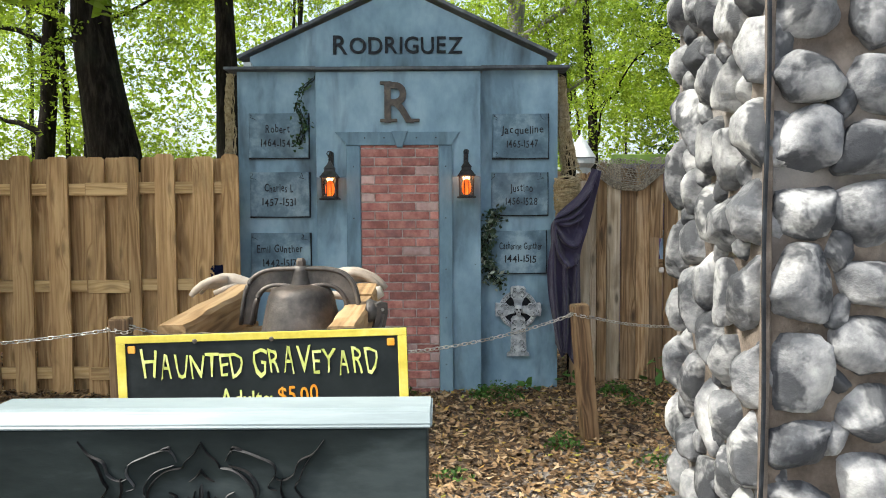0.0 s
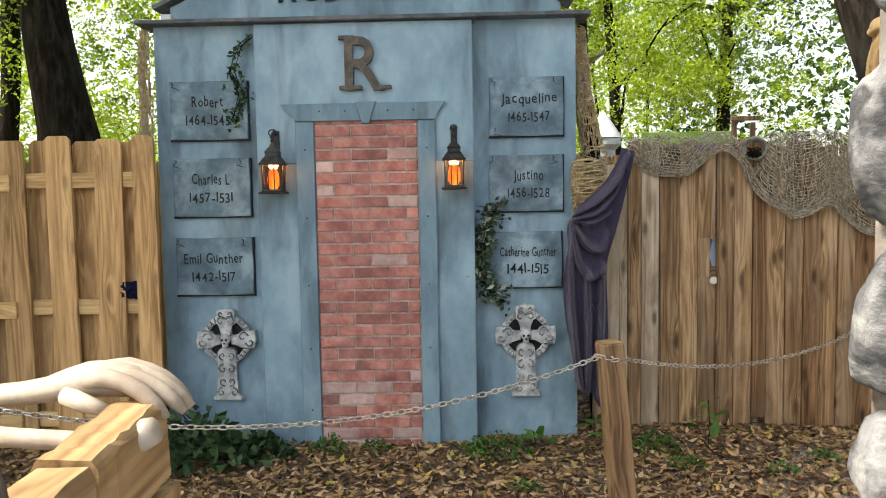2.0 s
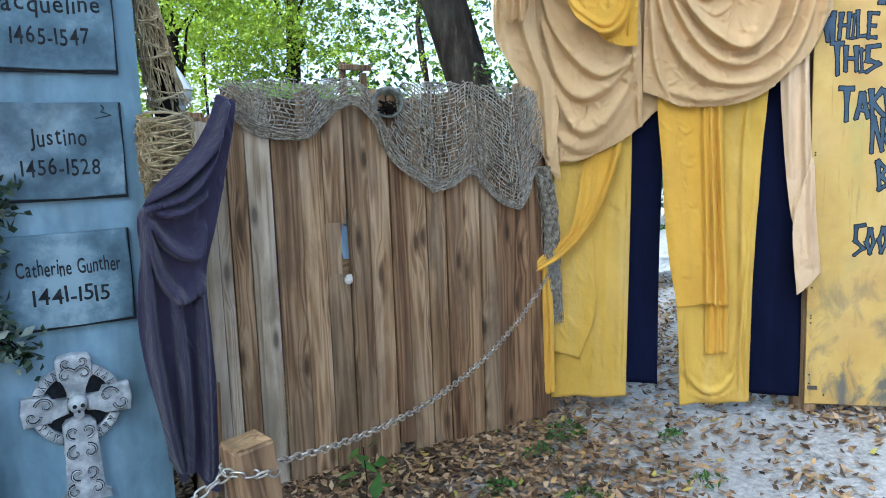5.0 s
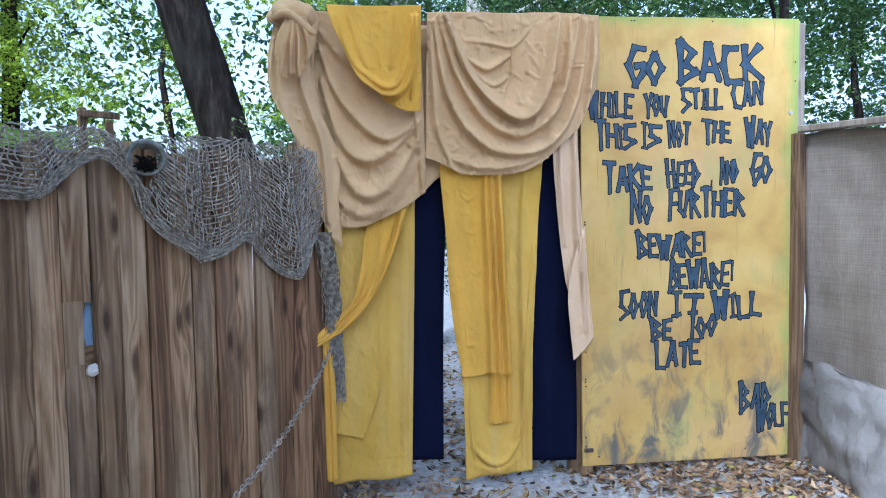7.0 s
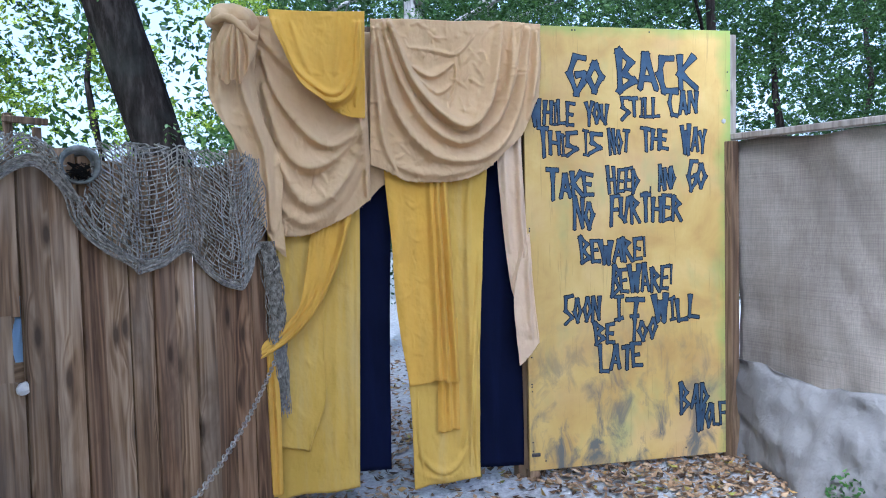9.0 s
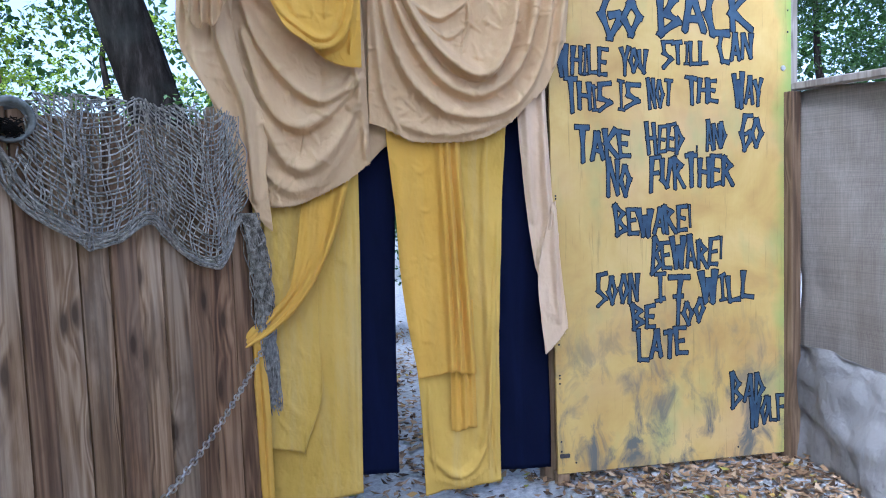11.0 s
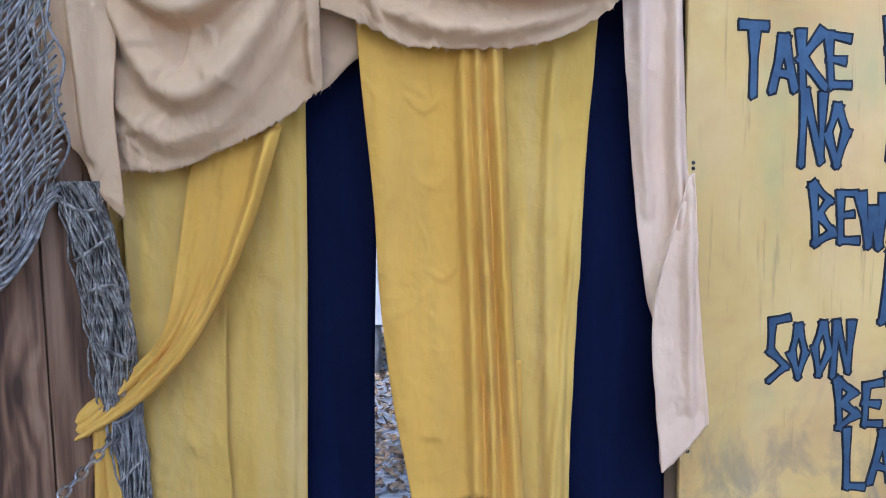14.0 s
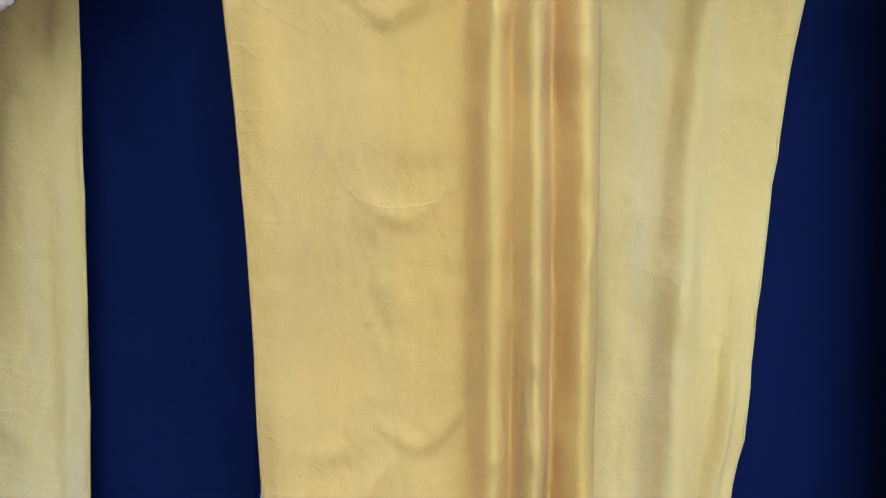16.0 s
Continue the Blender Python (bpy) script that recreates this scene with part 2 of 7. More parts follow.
def fabric(name, c0, c1, stain, weave=420.0, rough=0.85, sheen=0.03, relief=0.55, trans=0.0, stain_amt=0.45, slub=0.0):
    m, nt, b, vec, rnd, _ = start(name, rough)
    n1 = noise_tex(nt, vec, 2.2, (1, 1, 0.5), 5, 0.6, 0.4)
    col = ramp(nt, n1, [(0.35, c0), (0.65, c1)])
    n2 = noise_tex(nt, vec, 3.0, (3.2, 1, 0.35), 5, 0.65, 0.3)
    col = mix(nt, ramp(nt, n2, [(0.50, (0, 0, 0)), (0.74, (stain_amt,) * 3)]), col, stain)
    if slub:
        for st in ((3, 3, 300), (230, 230, 3)):
            col = mix(nt, slub, col, ramp(nt, noise_tex(nt, vec, 1.0, st, 3, 0.6), [(0.35, (0.45,) * 3), (0.62, (1.0,) * 3)]), "MULTIPLY")
    nt.links.new(col, b.inputs["Base Color"])
    b.inputs["Sheen Weight"].default_value = sheen
    cr = noise_tex(nt, vec, 9, (1.3, 1.3, 0.8), 3, 0.5, 0.15)
    wv = noise_tex(nt, vec, weave, (1, 1, 1), 1, 0.5)
    cr = mix(nt, 0.14, cr, noise_tex(nt, vec, 27, (1, 1, 1), 3, 0.55, 0.3))
    cl = ramp(nt, noise_tex(nt, vec, 4.5, (1, 1, 1), 2, 0.4, 1.6), [(0.44, (0, 0, 0)), (0.5, (1, 1, 1)), (0.56, (0, 0, 0))])
    cl2 = ramp(nt, noise_tex(nt, vec, 7.0, (1, 1, 1.6), 2, 0.4, 0.8), [(0.45, (0, 0, 0)), (0.5, (1, 1, 1)), (0.53, (0, 0, 0))])
    cl = mix(nt, 0.5, cl, cl2)
    bump(nt, b, mix(nt, 0.02, mix(nt, 0.035, cr, cl), wv), relief, 0.04)
    if trans:
        tr = nt.nodes.new("ShaderNodeBsdfTranslucent")
        nt.links.new(col, tr.inputs[0])
        ms = nt.nodes.new("ShaderNodeMixShader")
        ms.inputs[0].default_value = trans
        nt.links.new(b.outputs[0], ms.inputs[1])
        nt.links.new(tr.outputs[0], ms.inputs[2])
        nt.links.new(ms.outputs[0], nt.nodes["Material Output"].inputs[0])
    return m


def leafy(name, stops, trans=0.45, rough=0.5, leaf_mix=1.0, clump=0.7):
    """Leaves whose colour differs from leaf to leaf."""
    m, nt, b, vec, rnd, _ = start(name, rough)
    ge = nt.nodes.new("ShaderNodeNewGeometry")
    spray = ramp(nt, noise_tex(nt, vec, clump, (1, 1, 1.6), 3, 0.6), [(0.32, (0, 0, 0)), (0.68, (1, 1, 1))])
    col = ramp(nt, mix(nt, leaf_mix, spray, ge.outputs["Random Per Island"]), stops)
    if leaf_mix > 0.9:
        n = noise_tex(nt, vec, 25, (1, 1, 1), 3)
        col = mix(nt, 0.35, col, ramp(nt, n, [(0.3, (0.25,) * 3), (0.7, (1,) * 3)]), "MULTIPLY")
    nt.links.new(col, b.inputs["Base Color"])
    if trans:
        tr = nt.nodes.new("ShaderNodeBsdfTranslucent")
        nt.links.new(col, tr.inputs[0])
        ms = nt.nodes.new("ShaderNodeMixShader")
        ms.inputs[0].default_value = trans
        nt.links.new(b.outputs[0], ms.inputs[1])
        nt.links.new(tr.outputs[0], ms.inputs[2])
        nt.links.new(ms.outputs[0], nt.nodes["Material Output"].inputs[0])
    return m


BLUE = surface("weathered_blue_paint", (0.135, 0.215, 0.275), (0.19, 0.295, 0.37), (0.255, 0.37, 0.445), 3.0, (1, 1, 0.6), 1.7, (2.2, 2.2, 0.6), (0.045, 0.06, 0.07), 0.8, 0.6, 0, 0.12, 90, 0.0, 0.49, 0.70)
BLUE_TRIM = surface("blue_trim_paint", (0.10, 0.165, 0.22), (0.14, 0.225, 0.285), (0.185, 0.28, 0.34), 5.0, (1, 1, 0.4), 2.2, (2, 2, 0.5), (0.045, 0.065, 0.08), 0.7, 0.6, 0, 0.15, 90, 0.08)
PLAQUE = surface("mottled_plaque_paint", (0.06, 0.10, 0.132), (0.105, 0.168, 0.215), (0.225, 0.31, 0.36), 4.5, (1, 1, 1), 3.0, (1, 1, 1), (0.045, 0.065, 0.085), 0.6, 0.55, 0, 0.15, 70, 0.1)
# black for brushed lettering, and for shade drawn on plaques and crosses
INK = surface("black_paint_and_shade", (0.012, 0.013, 0.015), (0.018, 0.02, 0.024), (0.03, 0.034, 0.04), 20, rough=0.6, relief=0.05, blot_amt=0.0)
INK.node_tree.nodes["Principled BSDF"].inputs["Specular IOR Level"].default_value = 0.12
SLATE = surface("slate_blue_paint", (0.028, 0.05, 0.085), (0.04, 0.07, 0.11), (0.052, 0.09, 0.135), 14, rough=0.5, relief=0.08, blot_amt=0.0)
BRONZE = surface("brown_bronze_paint", (0.035, 0.03, 0.027), (0.07, 0.058, 0.048), (0.13, 0.11, 0.085), 12, rough=0.45, metal=0.3, relief=0.2, blot_amt=0.3)
ROOF = surface("dark_grey_roof_edge", (0.05, 0.055, 0.065), (0.08, 0.09, 0.10), (0.12, 0.135, 0.15), 9, rough=0.6, relief=0.2, blot_amt=0.3)
BRICK = surface("painted_brick", (0.23, 0.085, 0.072), (0.37, 0.15, 0.125), (0.47, 0.23, 0.195), 11, (1, 1, 1), 4.5, (1, 1, 1), (0.13, 0.08, 0.08), 0.6, 0.75, 0, 0.35, 80, 0.22)
PALEBRICK = surface("pale_painted_brick", (0.38, 0.24, 0.22), (0.47, 0.32, 0.295), (0.54, 0.41, 0.38), 11, (1, 1, 1), 4.5, (1, 1, 1), (0.24, 0.17, 0.17), 0.45, 0.75, 0, 0.35, 80, 0.2)
MORTAR = surface("dusty_mortar", (0.27, 0.215, 0.195), (0.38, 0.315, 0.29), (0.48, 0.42, 0.39), 25, rough=0.9, relief=0.5)
PINE = wood("yellow_pine_boards", (0.24, 0.135, 0.055), (0.42, 0.255, 0.115), (0.55, 0.36, 0.175), 34, 0.16, 0.55)
CEDAR = wood("brown_weathered_boards", (0.08, 0.043, 0.018), (0.215, 0.13, 0.062), (0.36, 0.245, 0.138), 34, 0.24, 0.95, (0.28, 0.22, 0.15))
REDCEDAR = wood("red_brown_boards", (0.05, 0.024, 0.011), (0.155, 0.084, 0.038), (0.26, 0.155, 0.077), 34, 0.22, 0.95, (0.15, 0.108, 0.07))
GREYCEDAR = wood("silvered_boards", (0.17, 0.12, 0.07), (0.35, 0.275, 0.185), (0.50, 0.42, 0.315), 34, 0.12, 0.95, (0.45, 0.40, 0.33))
BEAM = wood("split_timber", (0.15, 0.085, 0.035), (0.32, 0.20, 0.095), (0.44, 0.30, 0.16), 26, 0.15, 0.5)
POSTW = wood("brown_post_timber", (0.07, 0.04, 0.02), (0.17, 0.105, 0.055), (0.27, 0.18, 0.10), 40, 0.2, 0.5)
PALEWOOD = wood("pale_raw_lath", (0.19, 0.155, 0.12), (0.29, 0.245, 0.195), (0.40, 0.345, 0.285), 40, 0.1, 0.2)
IRON = surface("rusty_cast_iron", (0.045, 0.041, 0.038), (0.09, 0.08, 0.072), (0.17, 0.145, 0.125), 9, rough=0.5, metal=0.4, relief=0.35, blot=4, blot_col=(0.12, 0.07, 0.045), blot_amt=0.5)
BLACKMETAL = surface("black_lantern_metal", (0.012, 0.012, 0.013), (0.02, 0.02, 0.021), (0.04, 0.036, 0.034), 20, rough=0.45, metal=0.5, relief=0.15, blot_amt=0.2)
STEEL = surface("galvanised_steel", (0.33, 0.32, 0.30), (0.5, 0.48, 0.45), (0.66, 0.63, 0.58), 40, rough=0.35, metal=0.9, relief=0.1, blot=8, blot_col=(0.25, 0.17, 0.1), blot_amt=0.6, rnd_amt=0.2)
STONE = surface("painted_foam_stone", (0.06, 0.063, 0.07), (0.19, 0.19, 0.195), (0.40, 0.396, 0.385), 6.0, (1, 1, 1), 7.0, (1, 1, 1), (0.028, 0.03, 0.035), 0.88, 0.8, 0, 1.0, 45, 0.16, 0.48, 0.56)
GROUT = surface("sandy_brown_grout", (0.07, 0.055, 0.045), (0.125, 0.10, 0.08), (0.21, 0.17, 0.14), 7, rough=0.95, relief=0.8, fine=120)
SILVER = surface("drybrushed_cross", (0.24, 0.26, 0.275), (0.40, 0.42, 0.435), (0.56, 0.58, 0.59), 16, rough=0.65, relief=0.3, blot=9, blot_col=(0.07, 0.085, 0.095), blot_amt=0.6)
CHALK = surface("black_board", (0.01, 0.012, 0.013), (0.016, 0.019, 0.02), (0.026, 0.03, 0.031), 6, rough=0.4, relief=0.05, blot=2, blot_col=(0.03, 0.036, 0.036), blot_amt=0.5)
SIGNYEL = surface("yellow_sign_paint", (0.55, 0.44, 0.06), (0.68, 0.56, 0.09), (0.76, 0.66, 0.18), 10, rough=0.5, relief=0.12, blot=5, blot_col=(0.42, 0.32, 0.04), blot_amt=0.4)
LIME = surface("lime_brush_paint", (0.5, 0.55, 0.12), (0.66, 0.7, 0.2), (0.76, 0.8, 0.36), 30, rough=0.5, relief=0.1, blot=9, blot_col=(0.4, 0.42, 0.08), blot_amt=0.5)
ORANGE = surface("orange_brush_paint", (0.65, 0.24, 0.02), (0.78, 0.33, 0.03), (0.84, 0.44, 0.08), 30, rough=0.5, relief=0.1, blot_amt=0.2)
CASEPALE = surface("pale_metal_edge", (0.17, 0.205, 0.215), (0.22, 0.26, 0.27), (0.28, 0.32, 0.33), 4, (0.4, 1, 6), rough=0.5, relief=0.08, blot=2, blot_col=(0.17, 0.21, 0.22), blot_amt=0.4)
CASEGREY = surface("cloudy_grey_panel", (0.008, 0.011, 0.011), (0.016, 0.021, 0.021), (0.042, 0.052, 0.053), 3.4, (0.5, 1, 1.4), 3, (0.6, 1, 1), (0.014, 0.017, 0.017), 0.5, 0.55, 0, 0.12)
CASEGREY.node_tree.nodes["Principled BSDF"].inputs["Specular IOR Level"].default_value = 0.06
STENCIL = surface("dark_stencil_paint", (0.008, 0.007, 0.007), (0.012, 0.011, 0.011), (0.02, 0.018, 0.018), 9, rough=0.6, relief=0.03)
BONE = surface("aged_bone_latex", (0.25, 0.20, 0.155), (0.35, 0.295, 0.235), (0.44, 0.385, 0.32), 8, rough=0.6, relief=0.25, blot=5, blot_col=(0.35, 0.27, 0.19), blot_amt=0.5)
ROPE = surface("grey_hemp_netting", (0.095, 0.082, 0.06), (0.24, 0.21, 0.16), (0.43, 0.385, 0.305), 40, rough=0.95, relief=0.7, fine=200)
STRAW = surface("dry_straw", (0.22, 0.165, 0.085), (0.36, 0.28, 0.15), (0.5, 0.41, 0.25), 30, rough=0.9, relief=0.5)
# bark darkened throughout: the canopy's shade on the trunks is in its colour
BARK = surface("shade_darkened_bark", (0.006, 0.005, 0.004), (0.014, 0.011, 0.009), (0.034, 0.028, 0.023), 1.0, (14, 14, 3), 2.0, (1, 1, 1), (0.03, 0.032, 0.026), 0.45, 0.95, 0, 0.9, 40)
PALEBARK = surface("pale_grey_bark", (0.14, 0.13, 0.12), (0.24, 0.23, 0.21), (0.36, 0.34, 0.32), 1.0, (10, 10, 3), 2.5, (1, 1, 1), (0.10, 0.09, 0.08), 0.5, 0.95, 0, 0.7, 40)
TAN = fabric("tan_cotton", (0.56, 0.36, 0.165), (0.66, 0.455, 0.235), (0.47, 0.305, 0.14), trans=0.12)
PALETAN = fabric("pale_tan_cotton", (0.68, 0.475, 0.285), (0.77, 0.57, 0.36), (0.60, 0.42, 0.255), trans=0.12)
YELLOW = fabric("yellow_cotton", (0.68, 0.38, 0.037), (0.76, 0.45, 0.065), (0.60, 0.36, 0.07), trans=0.15)
OLIVEYEL = fabric("stained_yellow_cotton", (0.62, 0.39, 0.055), (0.70, 0.45, 0.085), (0.58, 0.42, 0.16), trans=0.12, stain_amt=0.6)
NAVY = fabric("navy_cotton", (0.0035, 0.005, 0.017), (0.005, 0.007, 0.025), (0.008, 0.0115, 0.038), sheen=0.0, relief=0.1, rough=0.75)
PURPLE = fabric("faded_purple_cloth", (0.022, 0.018, 0.042), (0.038, 0.031, 0.064), (0.062, 0.052, 0.094), sheen=0.2)
BURLAP = fabric("brown_burlap", (0.30, 0.25, 0.20), (0.40, 0.34, 0.275), (0.49, 0.425, 0.35), weave=260, relief=0.45, trans=0.2, slub=0.36)
PALECLOTH = fabric("pale_canvas", (0.46, 0.42, 0.36), (0.58, 0.54, 0.49), (0.36, 0.33, 0.30))
FLAPCLOTH = fabric("dusty_grey_canvas", (0.145, 0.135, 0.122), (0.215, 0.20, 0.182), (0.09, 0.08, 0.07), relief=0.8)
BLUECLOTH = fabric("light_blue_cloth", (0.3, 0.42, 0.55), (0.4, 0.52, 0.65), (0.5, 0.6, 0.7))
GREENBOARD = surface("green_painted_board", (0.16, 0.26, 0.04), (0.22, 0.34, 0.06), (0.3, 0.42, 0.1), 5, rough=0.6, relief=0.1)
VIOLETBOARD = surface("violet_painted_board", (0.06, 0.04, 0.11), (0.08, 0.055, 0.14), (0.12, 0.08, 0.18), 5, rough=0.6, relief=0.1)
TURRET = surface("grey_white_paint", (0.4, 0.42, 0.42), (0.52, 0.54, 0.54), (0.62, 0.64, 0.64), 6, rough=0.6, relief=0.1)
POT = surface("mossy_grey_pot", (0.10, 0.105, 0.09), (0.20, 0.205, 0.185), (0.31, 0.315, 0.285), 12, rough=0.8, relief=0.4, blot=7, blot_col=(0.12, 0.10, 0.07), blot_amt=0.6)
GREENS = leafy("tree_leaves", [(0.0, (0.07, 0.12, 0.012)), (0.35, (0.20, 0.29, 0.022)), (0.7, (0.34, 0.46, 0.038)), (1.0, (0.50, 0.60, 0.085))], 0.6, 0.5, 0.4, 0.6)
# darker copy of the leaves; the shade on the eastern trees is in its colour
SHADEGREENS = leafy("shaded_tree_leaves", [(0.0, (0.012, 0.03, 0.008)), (0.4, (0.03, 0.068, 0.015)), (0.75, (0.065, 0.125, 0.024)), (1.0, (0.13, 0.21, 0.045))], 0.45, 0.5, 0.4, 0.6)
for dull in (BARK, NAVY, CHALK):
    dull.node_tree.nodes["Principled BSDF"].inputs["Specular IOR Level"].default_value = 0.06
IVY = leafy("ivy_leaves", [(0.0, (0.018, 0.045, 0.018)), (0.5, (0.04, 0.09, 0.035)), (1.0, (0.1, 0.17, 0.07))], 0.25)
VINE = leafy("variegated_vine_leaves", [(0.0, (0.02, 0.04, 0.02)), (0.55, (0.05, 0.085, 0.05)), (0.8, (0.14, 0.19, 0.13)), (1.0, (0.5, 0.55, 0.45))], 0.2)
WEED = leafy("weed_leaves", [(0.0, (0.04, 0.1, 0.02)), (0.6, (0.08, 0.19, 0.035)), (1.0, (0.15, 0.28, 0.06))], 0.4)
LITTER = leafy("fallen_leaves", [(0.0, (0.035, 0.022, 0.012)), (0.25, (0.13, 0.075, 0.036)), (0.5, (0.29, 0.175, 0.085)), (0.75, (0.40, 0.26, 0.135)), (0.93, (0.50, 0.365, 0.225)), (0.97, (0.5, 0.30, 0.08)), (1.0, (0.34, 0.36, 0.06))], 0.0, 0.7)


def ground_material():
    m, nt, b, vec, rnd, raw = start("leaf_strewn_soil", 0.95)
    n = noise_tex(nt, raw, 30, (1, 1, 1), 6, 0.7)
    soil = ramp(nt, n, [(0.36, (0.07, 0.05, 0.036)), (0.5, (0.14, 0.10, 0.07)), (0.64, (0.24, 0.18, 0.13))])
    sand = ramp(nt, n, [(0.3, (0.26, 0.255, 0.25)), (0.5, (0.44, 0.435, 0.43)), (0.7, (0.60, 0.595, 0.585))])
    sp = nt.nodes.new("ShaderNodeSeparateXYZ")
    nt.links.new(raw, sp.inputs[0])
    ma = nt.nodes.new("ShaderNodeMath")
    ma.operation = "MULTIPLY_ADD"
    nt.links.new(sp.outputs[1], ma.inputs[0])
    ma.inputs[1].default_value = -1.1
    nt.links.new(sp.outputs[0], ma.inputs[2])
    wob = nt.nodes.new("ShaderNodeMath")
    wob.operation = "MULTIPLY_ADD"
    nt.links.new(noise_tex(nt, raw, 1.3, (1, 1, 1), 4), wob.inputs[0])
    wob.inputs[1].default_value = 3.0
    nt.links.new(ma.outputs[0], wob.inputs[2])
    mr = nt.nodes.new("ShaderNodeMapRange")
    mr.inputs[1].default_value, mr.inputs[2].default_value = -2.5, -1.2
    nt.links.new(wob.outputs[0], mr.inputs[0])
    nt.links.new(mix(nt, mr.outputs[0], soil, sand), b.inputs["Base Color"])
    bump(nt, b, n, 0.8, 0.03)
    return m


def panel_material():
    """Ochre paint with green sprayed edges and smoky stains low down."""
    m, nt, b, vec, rnd, raw = start("ochre_panel_paint", 0.6)
    n = noise_tex(nt, raw, 2.6, (1, 1, 1), 5, 0.6, 0.4)
    col = ramp(nt, n, [(0.3, (0.42, 0.25, 0.07)), (0.5, (0.53, 0.35, 0.095)), (0.7, (0.61, 0.43, 0.145))])
    pk = ramp(nt, noise_tex(nt, raw, 1.6, (1, 1, 1), 3), [(0.5, (0, 0, 0)), (0.7, (0.45,) * 3)])
    col = mix(nt, pk, col, (0.56, 0.36, 0.19))
    sp = nt.nodes.new("ShaderNodeSeparateXYZ")
    nt.links.new(raw, sp.inputs[0])

    def band(out, lo, hi):
        r = nt.nodes.new("ShaderNodeMapRange")
        r.inputs[1].default_value, r.inputs[2].default_value = lo, hi
        nt.links.new(out, r.inputs[0])
        return r.outputs[0]

    def madd(a, k, c):
        o = nt.nodes.new("ShaderNodeMath")
        o.operation = "MULTIPLY_ADD"
        o.inputs[1].default_value = k
        nt.links.new(a, o.inputs[0])
        nt.links.new(c, o.inputs[2])
        return o.outputs[0]
    wob = noise_tex(nt, raw, 5, (1, 1, 1), 4)
    for out, lo, hi in ((madd(wob, 0.16, sp.outputs[0]), 1.22, 1.33), (madd(wob, 0.14, sp.outputs[2]), 2.44, 2.54)):
        col = mix(nt, band(out, lo, hi), col, (0.24, 0.36, 0.07))
    gp = ramp(nt, noise_tex(nt, raw, 2.1, (1.4, 1, 0.8), 4, 0.6), [(0.55, (0, 0, 0)), (0.72, (0.55,) * 3)])
    col = mix(nt, gp, col, (0.30, 0.34, 0.13))
    low = band(sp.outputs[2], 0.95, 0.15)
    st = ramp(nt, noise_tex(nt, raw, 6.5, (1.3, 1, 0.7), 5, 0.65, 0.6), [(0.48, (0, 0, 0)), (0.64, (0.9,) * 3)])
    fac = mix(nt, 1.0, st, low, "MULTIPLY")
    col = mix(nt, fac, col, (0.10, 0.11, 0.11))
    sk = ramp(nt, noise_tex(nt, raw, 1.0, (60, 60, 3.0), 4, 0.7), [(0.6, (0, 0, 0)), (0.74, (0.5,) * 3)])
    col = mix(nt, sk, col, (0.22, 0.15, 0.05))
    nt.links.new(col, b.inputs["Base Color"])
    bump(nt, b, noise_tex(nt, raw, 1.0, (60, 60, 4), 4), 0.12, 0.005)
    return m


def glow(name, col, strength):
    m, nt, b, vec, rnd, raw = start(name, 0.5)
    n = noise_tex(nt, raw, 22, (1, 1, 0.5), 2)
    b.inputs["Base Color"].default_value = (0.6, 0.2, 0.05, 1)
    nt.links.new(ramp(nt, n, [(0.35, (0.9, 0.06, 0.004)), (0.55, (1.0, 0.16, 0.012)), (0.7, (1.0, 0.36, 0.05))]), b.inputs["Emission Color"])
    b.inputs["Emission Strength"].default_value = strength
    return m


def pane_material():
    m = bpy.data.materials.new("lantern_glass")
    m.use_nodes = True
    b = m.node_tree.nodes["Principled BSDF"]
    b.inputs["Transmission Weight"].default_value, b.inputs["Roughness"].default_value = 1.0, 0.08
    b.inputs["IOR"].default_value = 1.1
    return m


GROUND = ground_material()
PANEL = panel_material()
FLAME = glow("candle_flame", (1, 0.22, 0.02), 0.62)
PANE = pane_material()


# ---- ground ----
def ground_z(x, y):
    z = 0.09 * smooth01((x - 3.2) / 1.2) * smooth01((y - 2.6) / 1.6) + 0.03 * smooth01((y - 5.0) / 0.8) * smooth01((2.6 - x) / 1.0)
    if -8 < x < 9 and -4 < y < 11:
        z += 0.02 * nz(x * 1.1, y * 1.1) + 0.008 * nz(x * 5, y * 5)
    return z


bm = bmesh.new()
xs = [-900, -200, -60, -20, -9] + [-7 + 0.14 * i for i in range(111)] + [10, 20, 60, 200, 900]
ys = [-900, -200, -60, -20, -6] + [-4 + 0.14 * i for i in range(103)] + [12, 20, 60, 200, 900]
grid = [[bm.verts.new((x, y, ground_z(x, y))) for x in xs] for y in ys]
for a, b in zip(grid, grid[1:]):
    for i in range(len(xs) - 1):
        bm.faces.new((a[i], a[i + 1], b[i + 1], b[i]))
solo("ground", bm, GROUND, "brown soil and grey sandy path strewn with leaves", "ground", kind="structure", smooth=True)


def quads(name, corners, material, label, category, m=None, parent=None, kind="stuff"):
    """One mesh of many four-cornered leaves, corners as an array (n, 4, 3)."""
    n = len(corners)
    me = bpy.data.meshes.new(name)
    me.vertices.add(n * 4)
    me.vertices.foreach_set("co", corners.reshape(-1).astype(np.float32))
    me.loops.add(n * 4)
    me.loops.foreach_set("vertex_index", np.arange(n * 4, dtype=np.int32))
    me.polygons.add(n)
    me.polygons.foreach_set("loop_start", np.arange(0, n * 4, 4, dtype=np.int32))
    me.update(calc_edges=True)
    me.materials.append(material)
    ob = obj(name, me, parent, m)
    return tagged(ob, label, "" if parent else category, "", kind)


